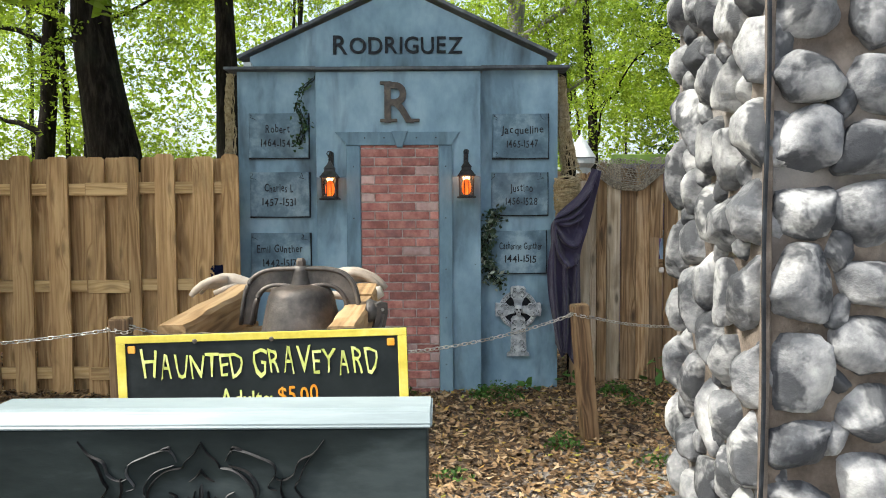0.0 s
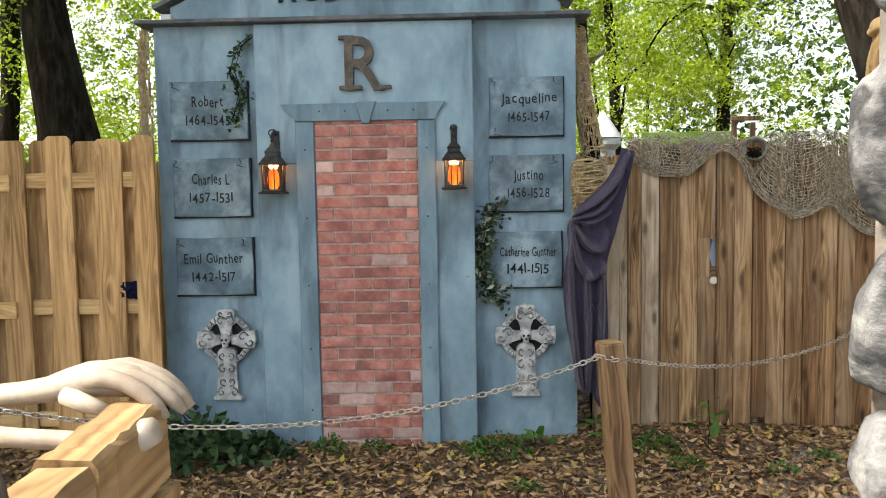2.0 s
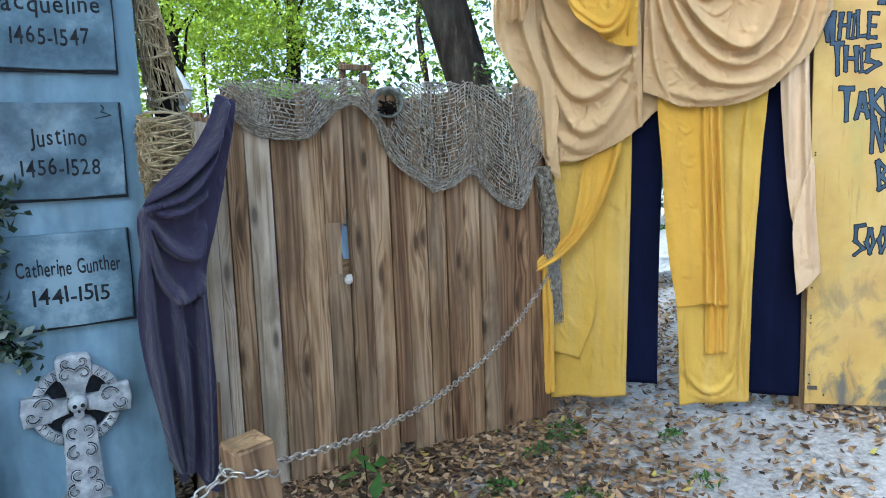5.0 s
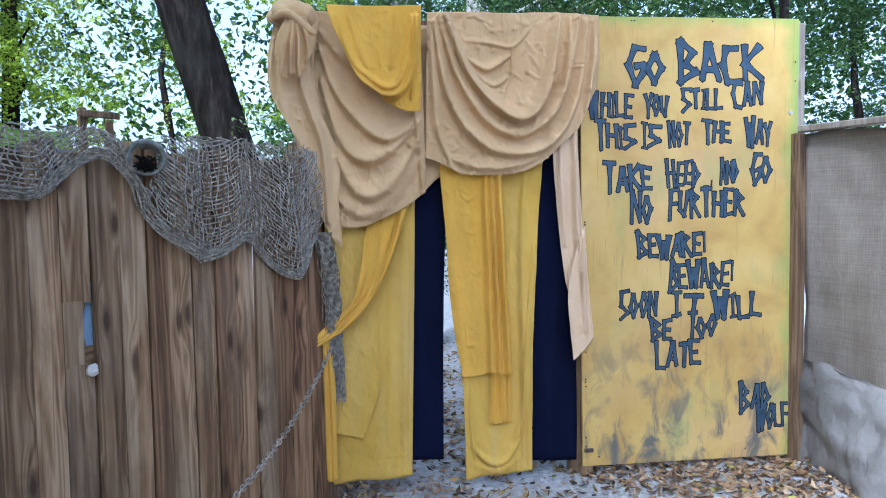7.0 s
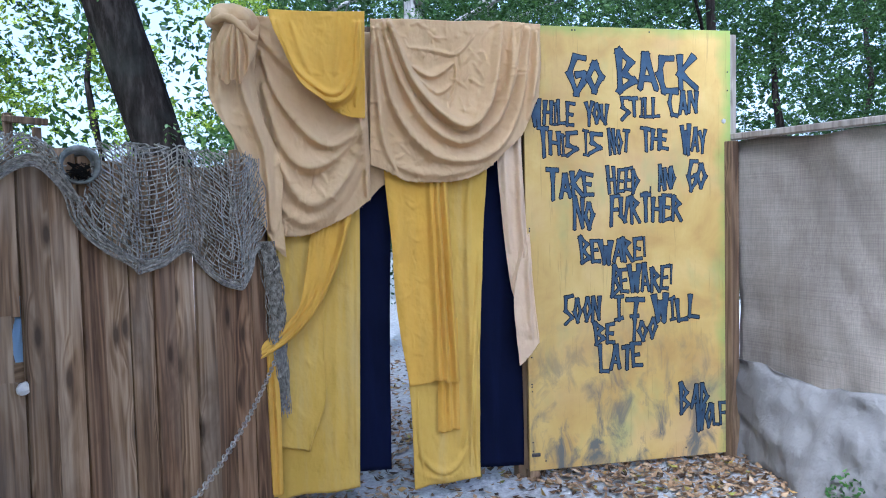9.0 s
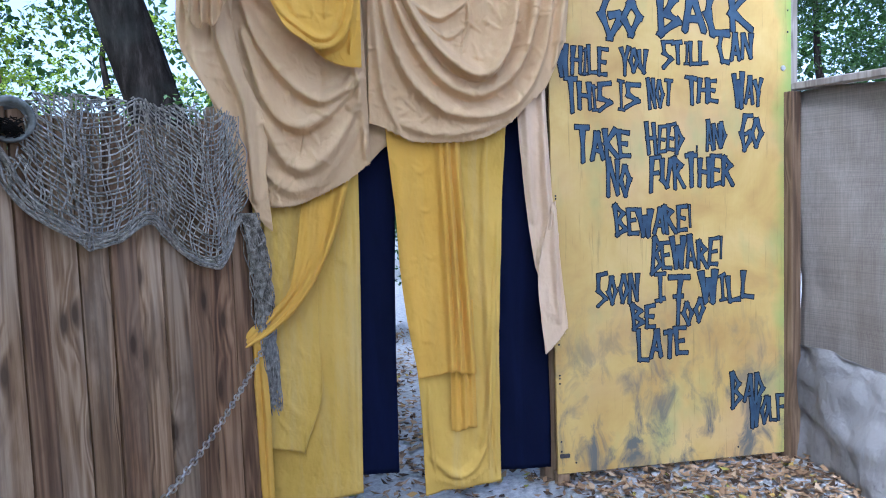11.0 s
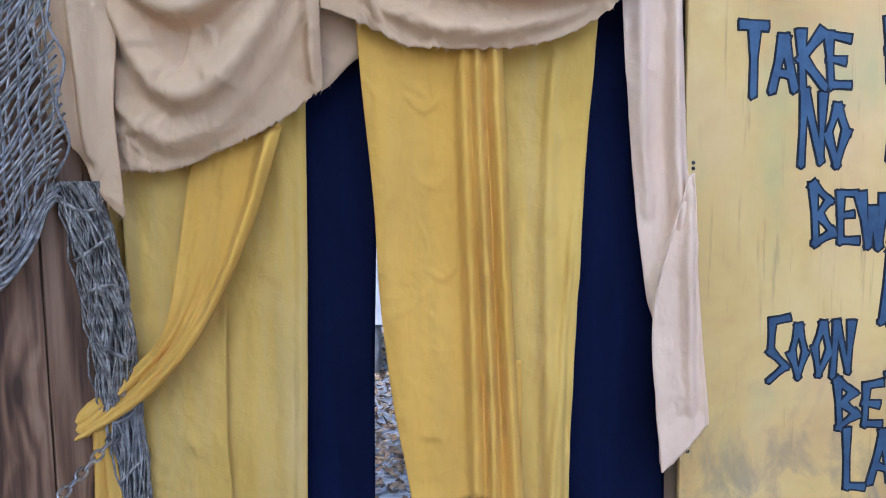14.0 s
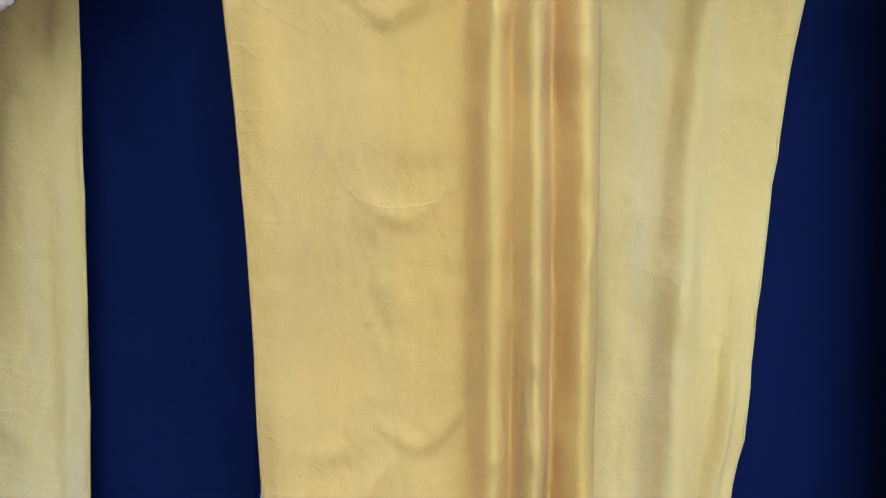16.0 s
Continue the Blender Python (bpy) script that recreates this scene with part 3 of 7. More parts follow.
def leaf_corners(rng, centres, length, width, flat=0.0, curl=0.25):
    """Folded diamond leaves at the centres, turned at random; flat = 1 lies on the ground."""
    n = len(centres)
    d = rng.normal(size=(n, 3))
    d[:, 2] *= 1 - flat * 0.85
    d /= np.linalg.norm(d, axis=1, keepdims=True)
    up = rng.normal(size=(n, 3)) * (1 - flat * 0.75)
    up[:, 2] += flat * 1.2
    s = np.cross(d, up)
    s /= np.linalg.norm(s, axis=1, keepdims=True) + 1e-9
    nrm = np.cross(s, d)
    L = (length * rng.uniform(0.6, 1.3, n))[:, None]
    W = (width * rng.uniform(0.6, 1.3, n))[:, None]
    c = curl * L * rng.uniform(-0.2, 1, (n, 1))
    out = np.empty((n, 4, 3))
    out[:, 0] = centres - d * L * 0.5 + nrm * c * 0.5
    out[:, 1] = centres + s * W * 0.5 - d * L * 0.05
    out[:, 2] = centres + d * L * 0.5 + nrm * c
    out[:, 3] = centres - s * W * 0.5 - d * L * 0.05 + nrm * c * 0.3
    return out


rng = np.random.default_rng(5)
n = 205000
px, py = rng.uniform(-5.2, 7.2, n), rng.uniform(-0.6, 9.6, n)
sandy = px - 1.1 * py
wobble = np.array([nz(a * 1.3, b * 1.3) for a, b in zip(px, py)])
keep = rng.uniform(size=n) < np.clip(0.95 - 0.9 * np.clip((sandy + 3.5 + wobble * 1.5) / 1.2, 0, 1) + 0.10 + 0.35 * np.clip(wobble, 0, 1), 0.07, 1)
keep |= (py < 5.4 - 0.9 * (px - 3.9)) & (px > 4.0) & (py > 3.2) & (rng.uniform(size=n) < 0.8)
keep &= rng.uniform(size=n) < np.clip(np.minimum(np.minimum(px + 5.2, 7.2 - px), np.minimum(py + 0.6, 9.6 - py)) / 1.6, 0, 1)
px, py = px[keep], py[keep]
pz = np.array([ground_z(a, b) for a, b in zip(px, py)]) + rng.uniform(0.004, 0.024, len(px))
quads("leaf_litter", leaf_corners(rng, np.stack([px, py, pz], 1), 0.056, 0.025, 0.90, 0.35), LITTER, "dry brown fallen oak leaves lying on the ground", "leaf litter")

# ---- mausoleum facade ----
fac = thing("mausoleum_facade", "weathered blue-grey painted plywood mausoleum front with a gable", "facade")
part("back_wall", box((-1.62, 5.83, 0), (0.915, 5.95, 2.56)), BLUE, fac, "blue-grey wall with dark drips")
part("side_wall", box((-1.62, 5.952, 0), (-1.56, 6.9, 2.56)), BLUE, fac)
part("side_wall", box((0.855, 5.952, 0), (0.915, 6.9, 2.56)), BLUE, fac)
for x0, x1 in ((-0.98, -0.735), (0.068, 0.297)):
    part("pilaster", box((x0, 5.70, 0), (x1, 5.829, 1.72), 0.004), BLUE, fac)
part("head_panel", box((-0.98, 5.70, 1.721), (0.297, 5.829, 2.535), 0.004), BLUE, fac)
part("recess_back", box((-0.735, 5.735, 0), (0.068, 5.828, 1.72)), MORTAR, fac)
for x0, x1 in ((-0.745, -0.637), (-0.028, 0.075)):
    part("door_jamb", box((x0, 5.675, 0), (x1, 5.698, 1.962), 0.004), BLUE_TRIM, fac)
bm = add_poly(bmesh.new(), [(-0.745, 1.964), (-0.745, 1.985), (-0.83, 2.065), (0.135, 2.065), (0.075, 1.985), (0.075, 1.964)], 0.03, bevel=0.003)
part("lintel", bm, BLUE_TRIM, fac, m=pose(0, 5.698, 0))
bm = add_poly(bmesh.new(), [(-0.35, 1.945), (-0.31, 1.945), (-0.268, 2.07), (-0.392, 2.07)], 0.045, bevel=0.004)
part("keystone", bm, BLUE_TRIM, fac, m=pose(0, 5.697, 0))
for x in (-0.69, 0.023):
    for z in (0.25, 0.62, 1.0, 1.4, 1.8):
        part("screw", lathe([(0.0055, 0), (0.004, 0.003)], 8, pose(x, 5.675, z, 90)), BLACKMETAL, fac)
for x in (-0.60, -0.45, -0.2, -0.05):
    part("screw", lathe([(0.0055, 0), (0.004, 0.003)], 8, pose(x, 5.668, 2.02, 90)), BLACKMETAL, fac)
part("cornice", box((-1.70, 5.74, 2.561), (-0.985, 5.98, 2.585), 0.004), ROOF, fac)
part("cornice", box((0.302, 5.74, 2.561), (0.995, 5.98, 2.585), 0.004), ROOF, fac)
part("cornice", box((-1.0, 5.655, 2.537), (0.315, 5.98, 2.562), 0.004), ROOF, fac, m=pose(0, 0, 0.002))
bm = add_poly(bmesh.new(), [(-1.52, 2.587), (0.83, 2.587), (0.83, 2.66), (-0.335, 3.21), (-1.52, 2.68)], 0.05)
part("gable", bm, BLUE, fac, m=pose(0, 5.90, 0))
for x0, z0, x1, z1 in ((-1.60, 2.655, -0.335, 3.235), (-0.335, 3.235, 0.90, 2.655)):
    d = Vector((x1 - x0, 0, z1 - z0))
    bm = box((0, -0.06, 0), (d.length, 0.16, 0.028), 0.004)
    part("roof_edge", bm, ROOF, fac, m=pose(x0, 5.85, z0, 0, -math.degrees(math.atan2(d.z, d.x)), 0))
part("gable_block", box((-1.56, 5.80, 2.587), (-1.50, 5.86, 2.63), 0.004), TURRET, fac)
bm, w = letters("RODRIGUEZ", 0.21, 1.05, 0.012, 0.03, 1.0, 0.0, 3, 0.006, 4, 0.86)
sx = 1.04 / w
part("gable_lettering", bm, INK, fac, "dark painted name across the gable", m=pose(-0.858, 5.846, 2.70) @ Matrix.Diagonal((sx, 1, 1, 1)))
bm, w = letters("R", 0.41, 1, 0.012, 0, 1, 0, 1, 0.016, 6)
for a, b in (((-0.035, 0.0), (0.10, 0.022)), ((0.20, 0.0), (0.275, 0.022)), ((-0.035, 0.268), (0.06, 0.29))):
    add_box(bm, (a[0], -0.030, a[1]), (b[0], -0.001, b[1]), 0.003)
part("raised_initial", bm, BRONZE, fac, "raised brown bronze-look letter R", m=pose(-0.445, 5.698, 2.142) @ Matrix.Diagonal((0.98, 1, 1.07, 1)))

# ---- plaques with names ----
PLAQUES = [(-1.531, 1.879, 2.231, "Robert", "1464-1545", 0.472), (-1.528, 1.415, 1.769, "Charles L", "1457-1531", 0.47), (-1.529, 0.935, 1.287, "Emil Gunther", "1442-1517", 0.473),
           (0.396, 1.867, 2.218, "Jacqueline", "1465-1547", 0.44), (0.387, 1.417, 1.756, "Justino", "1456-1528", 0.445), (0.381, 0.956, 1.296, "Catherine Gunther", "1441-1515", 0.44)]
for k, (x, z0, z1, who, years, w) in enumerate(PLAQUES):
    pq = thing("name_plaque", f"mottled blue-grey plaque lettered {who} {years} fixed on wall", "plaque", pose(x, 5.829, z0), "name plaques")
    h = z1 - z0
    rim = [(0.0, 0.004), (w * 0.6, 0), (w, 0.003), (w + 0.002, h * 0.5), (w - 0.001, h), (w * 0.35, h - 0.003), (0.003, h)]
    part("slab", add_poly(bmesh.new(), rim, 0.028, bevel=0.007), PLAQUE, pq)
    # black strip below and to the right draws the slab's shade
    part("shadow_edge", add_poly(bmesh.new(), [(-0.004, -0.008), (w + 0.008, -0.008), (w + 0.008, h), (w - 0.004, h), (w - 0.004, 0.004), (-0.004, 0.004)], 0.018), INK, pq, "black strip drawn as the shade of the slab")
    for text, zz, size in ((who, h * 0.56, 0.088 if len(who) < 14 else 0.078), (years, h * 0.25, 0.082)):
        bm, tw = letters(text, size, 1.5 if len(who) < 14 else 1.0, 0.009, 0.07, 1.0, 0.0, k + 5, 0.001)
        room = w * (0.58 if text == years else {6: 0.42, 7: 0.42, 9: 0.5}.get(len(text), 0.78))
        part("lettering", bm, INK, pq, "hand-painted black lettering", m=pose((w - room) / 2 + (0.02 if k > 2 else 0), -0.0285, zz) @ Matrix.Diagonal((room / tw, 1, 1, 1)))
    rr = random.Random(k)
    for c in range(3):
        bm = bmesh.new()
        cx, cz = rr.choice([(0.02, h - 0.01), (w - 0.06, h - 0.01), (0.03, 0.05)])
        pts = [(cx + 0.012 * i * rr.uniform(-0.5, 1), -0.029, cz - 0.012 * i) for i in range(5)]
        add_tube(bm, pts, [0.003, 0.0025, 0.002, 0.002, 0.001], 4)
        part("painted_crack", bm, INK, pq)


# ---- celtic crosses ----
def celtic_cross(x, z):
    cr = thing("celtic_cross", "silver-grey celtic cross with skull and scroll relief", "cross", pose(x, 5.829, z), "crosses on the wall")
    c = 0.375
    bm = bmesh.new()
    seg = 40
    ring = []
    for r, y in ((0.118, -0.012), (0.118, -0.03), (0.126, -0.036), (0.146, -0.036), (0.154, -0.03), (0.154, -0.012)):
        ring.append([bm.verts.new((r * math.cos(2 * math.pi * i / seg), y, c + r * math.sin(2 * math.pi * i / seg))) for i in range(seg)])
    for a, b in zip(ring, ring[1:] + ring[:1]):
        for i in range(seg):
            bm.faces.new((a[i], a[(i + 1) % seg], b[(i + 1) % seg], b[i]))
    part("ring", bm, SILVER, cr, smooth=True)
    # one black disc stands for the recess paint and the shade inside it
    part("backing", lathe([(0.0, 0.006), (0.116, 0.006), (0.119, 0.0)], 32, pose(0, 0, c, 90)), INK, cr, "black recess behind ring, paint and shade in one")
    for pts in ([(-0.03, c + 0.03), (0.03, c + 0.03), (0.03, c + 0.078), (0.046, c + 0.092), (0.058, c + 0.10), (0.060, c + 0.17), (0.05, c + 0.184), (0.0, c + 0.190), (-0.05, c + 0.184), (-0.060, c + 0.17), (-0.058, c + 0.10), (-0.046, c + 0.092), (-0.03, c + 0.078)],
                [(0.03, c - 0.028), (0.078, c - 0.028), (0.09, c - 0.05), (0.178, c - 0.054), (0.186, c), (0.178, c + 0.054), (0.09, c + 0.05), (0.078, c + 0.028), (0.03, c + 0.028)],
                [(-0.03, c + 0.028), (-0.078, c + 0.028), (-0.09, c + 0.05), (-0.178, c + 0.054), (-0.186, c), (-0.178, c - 0.054), (-0.09, c - 0.05), (-0.078, c - 0.028), (-0.03, c - 0.028)],
                [(-0.09, 0.0), (0.09, 0.0), (0.088, 0.022), (0.058, 0.04), (0.056, c - 0.075), (0.04, c - 0.055), (0.0, c - 0.046), (-0.04, c - 0.055), (-0.056, c - 0.075), (-0.058, 0.04), (-0.088, 0.022)]):
        part("arm", add_poly(bmesh.new(), pts, 0.045, bevel=0.008), SILVER, cr)
    bm = bmesh.new()
    add_lathe(bm, [(0.0, -0.03), (0.022, -0.026), (0.033, -0.008), (0.034, 0.01), (0.026, 0.026), (0.0, 0.034)], 14, pose(0, -0.048, c + 0.006))
    add_box(bm, (-0.017, -0.074, c - 0.044), (0.017, -0.046, c - 0.016), 0.005)
    part("skull_relief", bm, SILVER, cr, smooth=True)
    bm = bmesh.new()
    for sx in (-1, 1):
        add_lathe(bm, [(0.0, 0), (0.008, 0.002), (0.006, 0.006)], 8, pose(sx * 0.013, -0.078, c + 0.006, 90))
    add_box(bm, (-0.004, -0.083, c - 0.02), (0.004, -0.074, c - 0.010), 0.001)
    part("eye_socket", bm, INK, cr)

    def scroll(x0, z0, a0, turns, r0, flip):
        pts = []
        for i in range(15):
            u = i / 14
            r = r0 * (1 - 0.85 * u)
            a = a0 + flip * turns * 2 * math.pi * u
            pts.append((x0 + r * math.cos(a), -0.047, z0 + r * math.sin(a)))
        return pts
    # wider black copies under scrolls and knotwork draw the shade of the relief
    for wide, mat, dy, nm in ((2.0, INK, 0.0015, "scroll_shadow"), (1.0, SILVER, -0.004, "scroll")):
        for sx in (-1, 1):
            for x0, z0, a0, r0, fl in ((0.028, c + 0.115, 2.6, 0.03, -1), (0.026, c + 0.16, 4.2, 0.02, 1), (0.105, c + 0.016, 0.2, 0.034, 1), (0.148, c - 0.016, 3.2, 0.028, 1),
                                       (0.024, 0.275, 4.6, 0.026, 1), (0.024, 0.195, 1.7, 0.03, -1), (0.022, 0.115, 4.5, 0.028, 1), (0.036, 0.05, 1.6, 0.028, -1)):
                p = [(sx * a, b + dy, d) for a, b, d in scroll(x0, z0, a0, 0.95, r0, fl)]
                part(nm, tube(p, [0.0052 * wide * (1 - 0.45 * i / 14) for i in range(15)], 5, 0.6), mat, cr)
        bm = bmesh.new()
        for q in range(4):
            for i in range(7):
                a = math.pi / 2 * q + 0.45 + 0.11 * i
                add_tube(bm, [(0.122 * math.cos(a), -0.037 + dy, c + 0.122 * math.sin(a)), (0.150 * math.cos(a + 0.07 * (-1) ** i), -0.037 + dy, c + 0.150 * math.sin(a + 0.07 * (-1) ** i))], 0.0035 * wide, 4, 0.6)
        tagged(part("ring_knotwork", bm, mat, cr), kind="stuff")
    return cr


first = celtic_cross(0.598, 0.289)
copy_thing(first, pose(-1.235, 5.829, 0.285))


# ---- wall lanterns ----
def lantern(x, z):
    ln = thing("wall_lantern", "black metal wall lantern with a glowing orange flame", "lantern", pose(x, 5.60, z), "lanterns by the door")
    part("base", box((-0.072, -0.072, 0), (0.072, 0.072, 0.012), 0.003), BLACKMETAL, ln)
    part("base_step", box((-0.058, -0.058, 0.0125), (0.058, 0.058, 0.026), 0.003), BLACKMETAL, ln)
    for sx in (-1, 1):
        for sy in (-1, 1):
            part("corner_bar", tube([(sx * 0.05, sy * 0.05, 0.026), (sx * 0.053, sy * 0.053, 0.165)], 0.006, 5), BLACKMETAL, ln)
        for k in (-0.017, 0.017):
            part("glazing_bar", tube([(k, sx * 0.052, 0.026), (k, sx * 0.052, 0.165)], 0.003, 4), BLACKMETAL, ln)
            part("glazing_bar", tube([(sx * 0.052, k, 0.026), (sx * 0.052, k, 0.165)], 0.003, 4), BLACKMETAL, ln)
    for r in range(4):
        p = part("pane", box((-0.047, 0.046, 0.03), (0.047, 0.048, 0.16)), PANE, ln, m=pose(0, 0, 0, 0, 0, 90 * r))
        p.visible_shadow = False
    part("flame", lathe([(0.02, 0.027), (0.034, 0.05), (0.036, 0.09), (0.028, 0.125), (0.008, 0.15)], 12), FLAME, ln, "glowing orange flame", True)
    part("eaves", box((-0.068, -0.068, 0.165), (0.068, 0.068, 0.178), 0.003), BLACKMETAL, ln)
    bm = bmesh.new()
    add_lathe(bm, [(0.088, 0.178), (0.07, 0.2), (0.052, 0.215), (0.052, 0.235), (0.058, 0.238), (0.045, 0.25), (0.026, 0.268), (0.014, 0.285), (0.008, 0.3)], 4, pose(0, 0, 0, 0, 0, 45))
    roof = part("roof", bm, BLACKMETAL, ln)
    part("finial", lathe([(0.006, 0.295), (0.014, 0.305), (0.006, 0.315), (0.016, 0.325), (0.006, 0.34)], 10), BLACKMETAL, roof, smooth=True)
    bm = tube([(0.02 * math.cos(a), 0.02 * math.sin(a) * 0.3, 0.352 + 0.018 * math.sin(a)) for a in np.linspace(0, 2 * math.pi, 13)], 0.004, 5)
    part("hanging_ring", bm, BLACKMETAL, roof)
    part("wall_arm", tube([(0, 0.0, 0.345), (0, 0.05, 0.37), (0, 0.099, 0.34)], 0.006, 6), BLACKMETAL, ln)
    part("back_plate", box((-0.018, 0.088, 0.25), (0.018, 0.099, 0.37), 0.003), BLACKMETAL, ln)
    part("back_bracket", box((-0.01, 0.05, 0.004), (0.01, 0.099, 0.02), 0.002), BLACKMETAL, ln)
    return ln


first = lantern(-0.862, 1.545)
copy_thing(first, pose(0.182, 5.60, 1.552))
for x in (-0.862, 0.182):
    lamp = new("lantern_light", bpy.data.lights.new("lantern_light", "POINT"))
    lamp.data.energy, lamp.data.color, lamp.data.shadow_soft_size = 0.7, (1.0, 0.36, 0.10), 0.03
    lamp.location = (x, 5.60, 1.71)


# ---- plank fences ----
def board(w, t, h, rnd, dog=0.0, ragged=0.0):
    bm = bmesh.new()
    hl, hr = h + rnd.uniform(-ragged, ragged), h + rnd.uniform(-ragged, ragged)
    if dog:
        pts = [(0, 0), (w, 0), (w, hr - dog), (w - dog, hr), (dog, hl), (0, hl - dog)]
    else:
        pts = [(0, rnd.uniform(0, 0.02)), (w, rnd.uniform(0, 0.02)), (w, hr), (w * rnd.uniform(0.3, 0.7), (hl + hr) / 2 + rnd.uniform(0, ragged)), (0, hl)]
    return add_poly(bm, pts, t, bevel=0.002)


rb = random.Random(8)
left = thing("board_fence_left", "new yellow pine shadowbox fence with dog-eared boards", "fence", kind="structure")
for k in range(16):
    x = -1.933 - 0.2785 * k + rb.uniform(-0.012, 0.012)
    part("plank", board(0.155 + rb.uniform(-0.006, 0.006), 0.02, 1.875 + rb.uniform(-0.015, 0.015), rb, 0.024), PINE, left, m=pose(x, 5.65, 0.02, rb.uniform(-0.3, 0.3), rb.uniform(-0.5, 0.5), 0))
    part("plank", board(0.16, 0.02, 1.86 + rb.uniform(-0.015, 0.015), rb, 0.024), PINE, left, m=pose(x + 0.135, 5.725, 0.02, 0, rb.uniform(-0.5, 0.5), 0))
part("plank", board(0.13, 0.02, 1.88, rb, 0.024), PINE, left, m=pose(-1.70, 5.65, 0.02))
RAILPINE = wood("pine_rails", (0.3, 0.18, 0.075), (0.48, 0.31, 0.14), (0.6, 0.42, 0.21), 30, 0.1, 0.4)
for z in (0.17, 0.85, 1.60):
    for x0, x1 in ((-4.3, -2.475), (-2.47, -1.63)):
        dz = 0.01 if x0 < -3 else 0
        part("rail", box((-0.045, -0.0, 0), (0.045, 0.036, x1 - x0), 0.003), RAILPINE, left, m=pose(x0, 5.652, z + 0.045 - dz, 0, 90, 0))
    part("rail_cleat", box((-0.05, -0.036, 0), (0.05, -0.001, 0.32), 0.003), RAILPINE, left, m=pose(-2.74, 5.65, z + 0.035, 0, 90, 0))
bm = sheet(lambda u, v: Vector((0.11 * u, -0.01 - 0.02 * nz(u * 4, v * 4), 0.10 * v + 0.02 * nz(u * 3, v * 3 + 5))), 10, 10)
solo("cloth_scrap", bm, NAVY, "dark crumpled cloth scrap tucked on fence rail", "cloth", pose(-1.80, 5.645, 0.945), smooth=True)

right = thing("board_fence_right", "brown weathered upright plank fence with gaps and knots", "fence", kind="structure")
edges = [1.105, 1.215, 1.27, 1.352, 1.465, 1.592, 1.706, 1.82, 1.934, 2.05, 2.14, 2.257, 2.368, 2.47, 2.578, 2.684, 2.787, 2.908, 3.005]
for k, (a, b) in enumerate(zip(edges, edges[1:])):
    top = 1.80 + rb.uniform(-0.02, 0.05) - (0.12 if k < 2 else 0)
    bottom = 0.0 if k not in (1, 9) else 0.06
    timber_look = GREYCEDAR if k in (0, 1, 3) else (REDCEDAR if k in (6, 9, 12, 15, 16, 17) else CEDAR)
    if k == 6:
        part("plank", board(b - a - 0.004, 0.02, 0.97, rb, 0, 0.02), CEDAR, right, m=pose(a, 6.035, 0.01))
        part("plank", board(b - a - 0.038, 0.02, 0.262, rb, 0, 0.002), CEDAR, right, m=pose(a, 6.036, 0.965))
        part("plank", board(b - a - 0.008, 0.02, 0.58, rb, 0, 0.01), CEDAR, right, m=pose(a + 0.002, 6.037, 1.215, 0, 0.2, 0))
        continue
    part("plank", board(b - a - rb.uniform(0.002, 0.006), 0.02, top - bottom, rb, 0, 0.015), timber_look, right, m=pose(a, 6.03 + rb.uniform(-0.006, 0.006), bottom, rb.uniform(-0.3, 0.3), rb.uniform(-0.10, 0.10), 0))
for z in (0.3, 1.0, 1.55):
    part("rail", box((-0.045, 0, 0), (0.045, 0.038, 1.9), 0.003), CEDAR, right, m=pose(1.10, 6.043, z, 0, 90, 0))
part("fence_post", box((1.12, 6.085, 0), (1.20, 6.16, 1.72), 0.004), CEDAR, right)
part("fence_post", box((2.93, 6.085, 0), (3.02, 6.17, 1.9), 0.004), CEDAR, right)
# extra plank, added to block the bright sky gap beside the gate post
part("plank", board(0.145, 0.02, 1.84, rb, 0, 0.015), REDCEDAR, right, m=pose(2.975, 6.08, 0.0))
part("stub_plank", board(0.11, 0.025, 0.62, rb, 0, 0.03), CEDAR, right, m=pose(1.03, 5.99, -0.01, 0, 2, 0))
bm = sheet(lambda u, v: Vector((0.06 * u + 0.02 * nz(v * 3, 1), 0.012 * nz(u * 4, v * 6), 0.34 * v)), 8, 16)
solo("blue_cloth", bm, BLUECLOTH, "light blue cloth showing through a broken plank", "cloth", pose(1.805, 6.058, 0.95), smooth=True)
bm = lathe([(0.012, 0), (0.026, 0.008), (0.024, 0.02), (0.008, 0.028)], 9, pose(0, 0, 0, 80, 0, 0))
for v in bm.verts:
    v.co += Vector((nz(v.co.x * 60, v.co.z * 60), nz(v.co.z * 60, 3), nz(v.co.x * 60, 7))) * 0.012
solo("pale_knot_stub", bm, PALECLOTH, "pale crumpled plastic stub stuck in the fence gap", "scrap", pose(1.80, 6.008, 0.955))
back = thing("board_fence_back", "grey far plank fence behind the mausoleum", "fence", kind="structure")
for k in range(34):
    part("plank", board(0.135, 0.02, 1.86 + rb.uniform(-0.03, 0.03), rb, 0.02), CEDAR, back, m=pose(0.75 + 0.142 * k, 7.9 + 0.12 * k * 0.3, 0.0))
for k in range(26):
    part("plank", board(0.16, 0.02, 1.86, rb, 0.02), PINE, back, m=pose(-5.9 + 0.165 * k, 7.4, 0.0))

# ---- rope posts and chain ----
def rope_post(x, y, h, lean):
    ps = thing("rope_post", "square brown timber post with a chain round its top", "post", pose(x, y, ground_z(x, y) - 0.01, 0, lean, 8), "chain posts")
    bm = box((-0.05, -0.05, 0), (0.05, 0.05, h), 0.006)
    part("shaft", bm, POSTW, ps)
    part("sawn_top", box((-0.045, -0.045, h + 0.0005), (0.045, 0.045, h + 0.004), 0.002), BEAM, ps, "paler sawn end grain")
    return ps


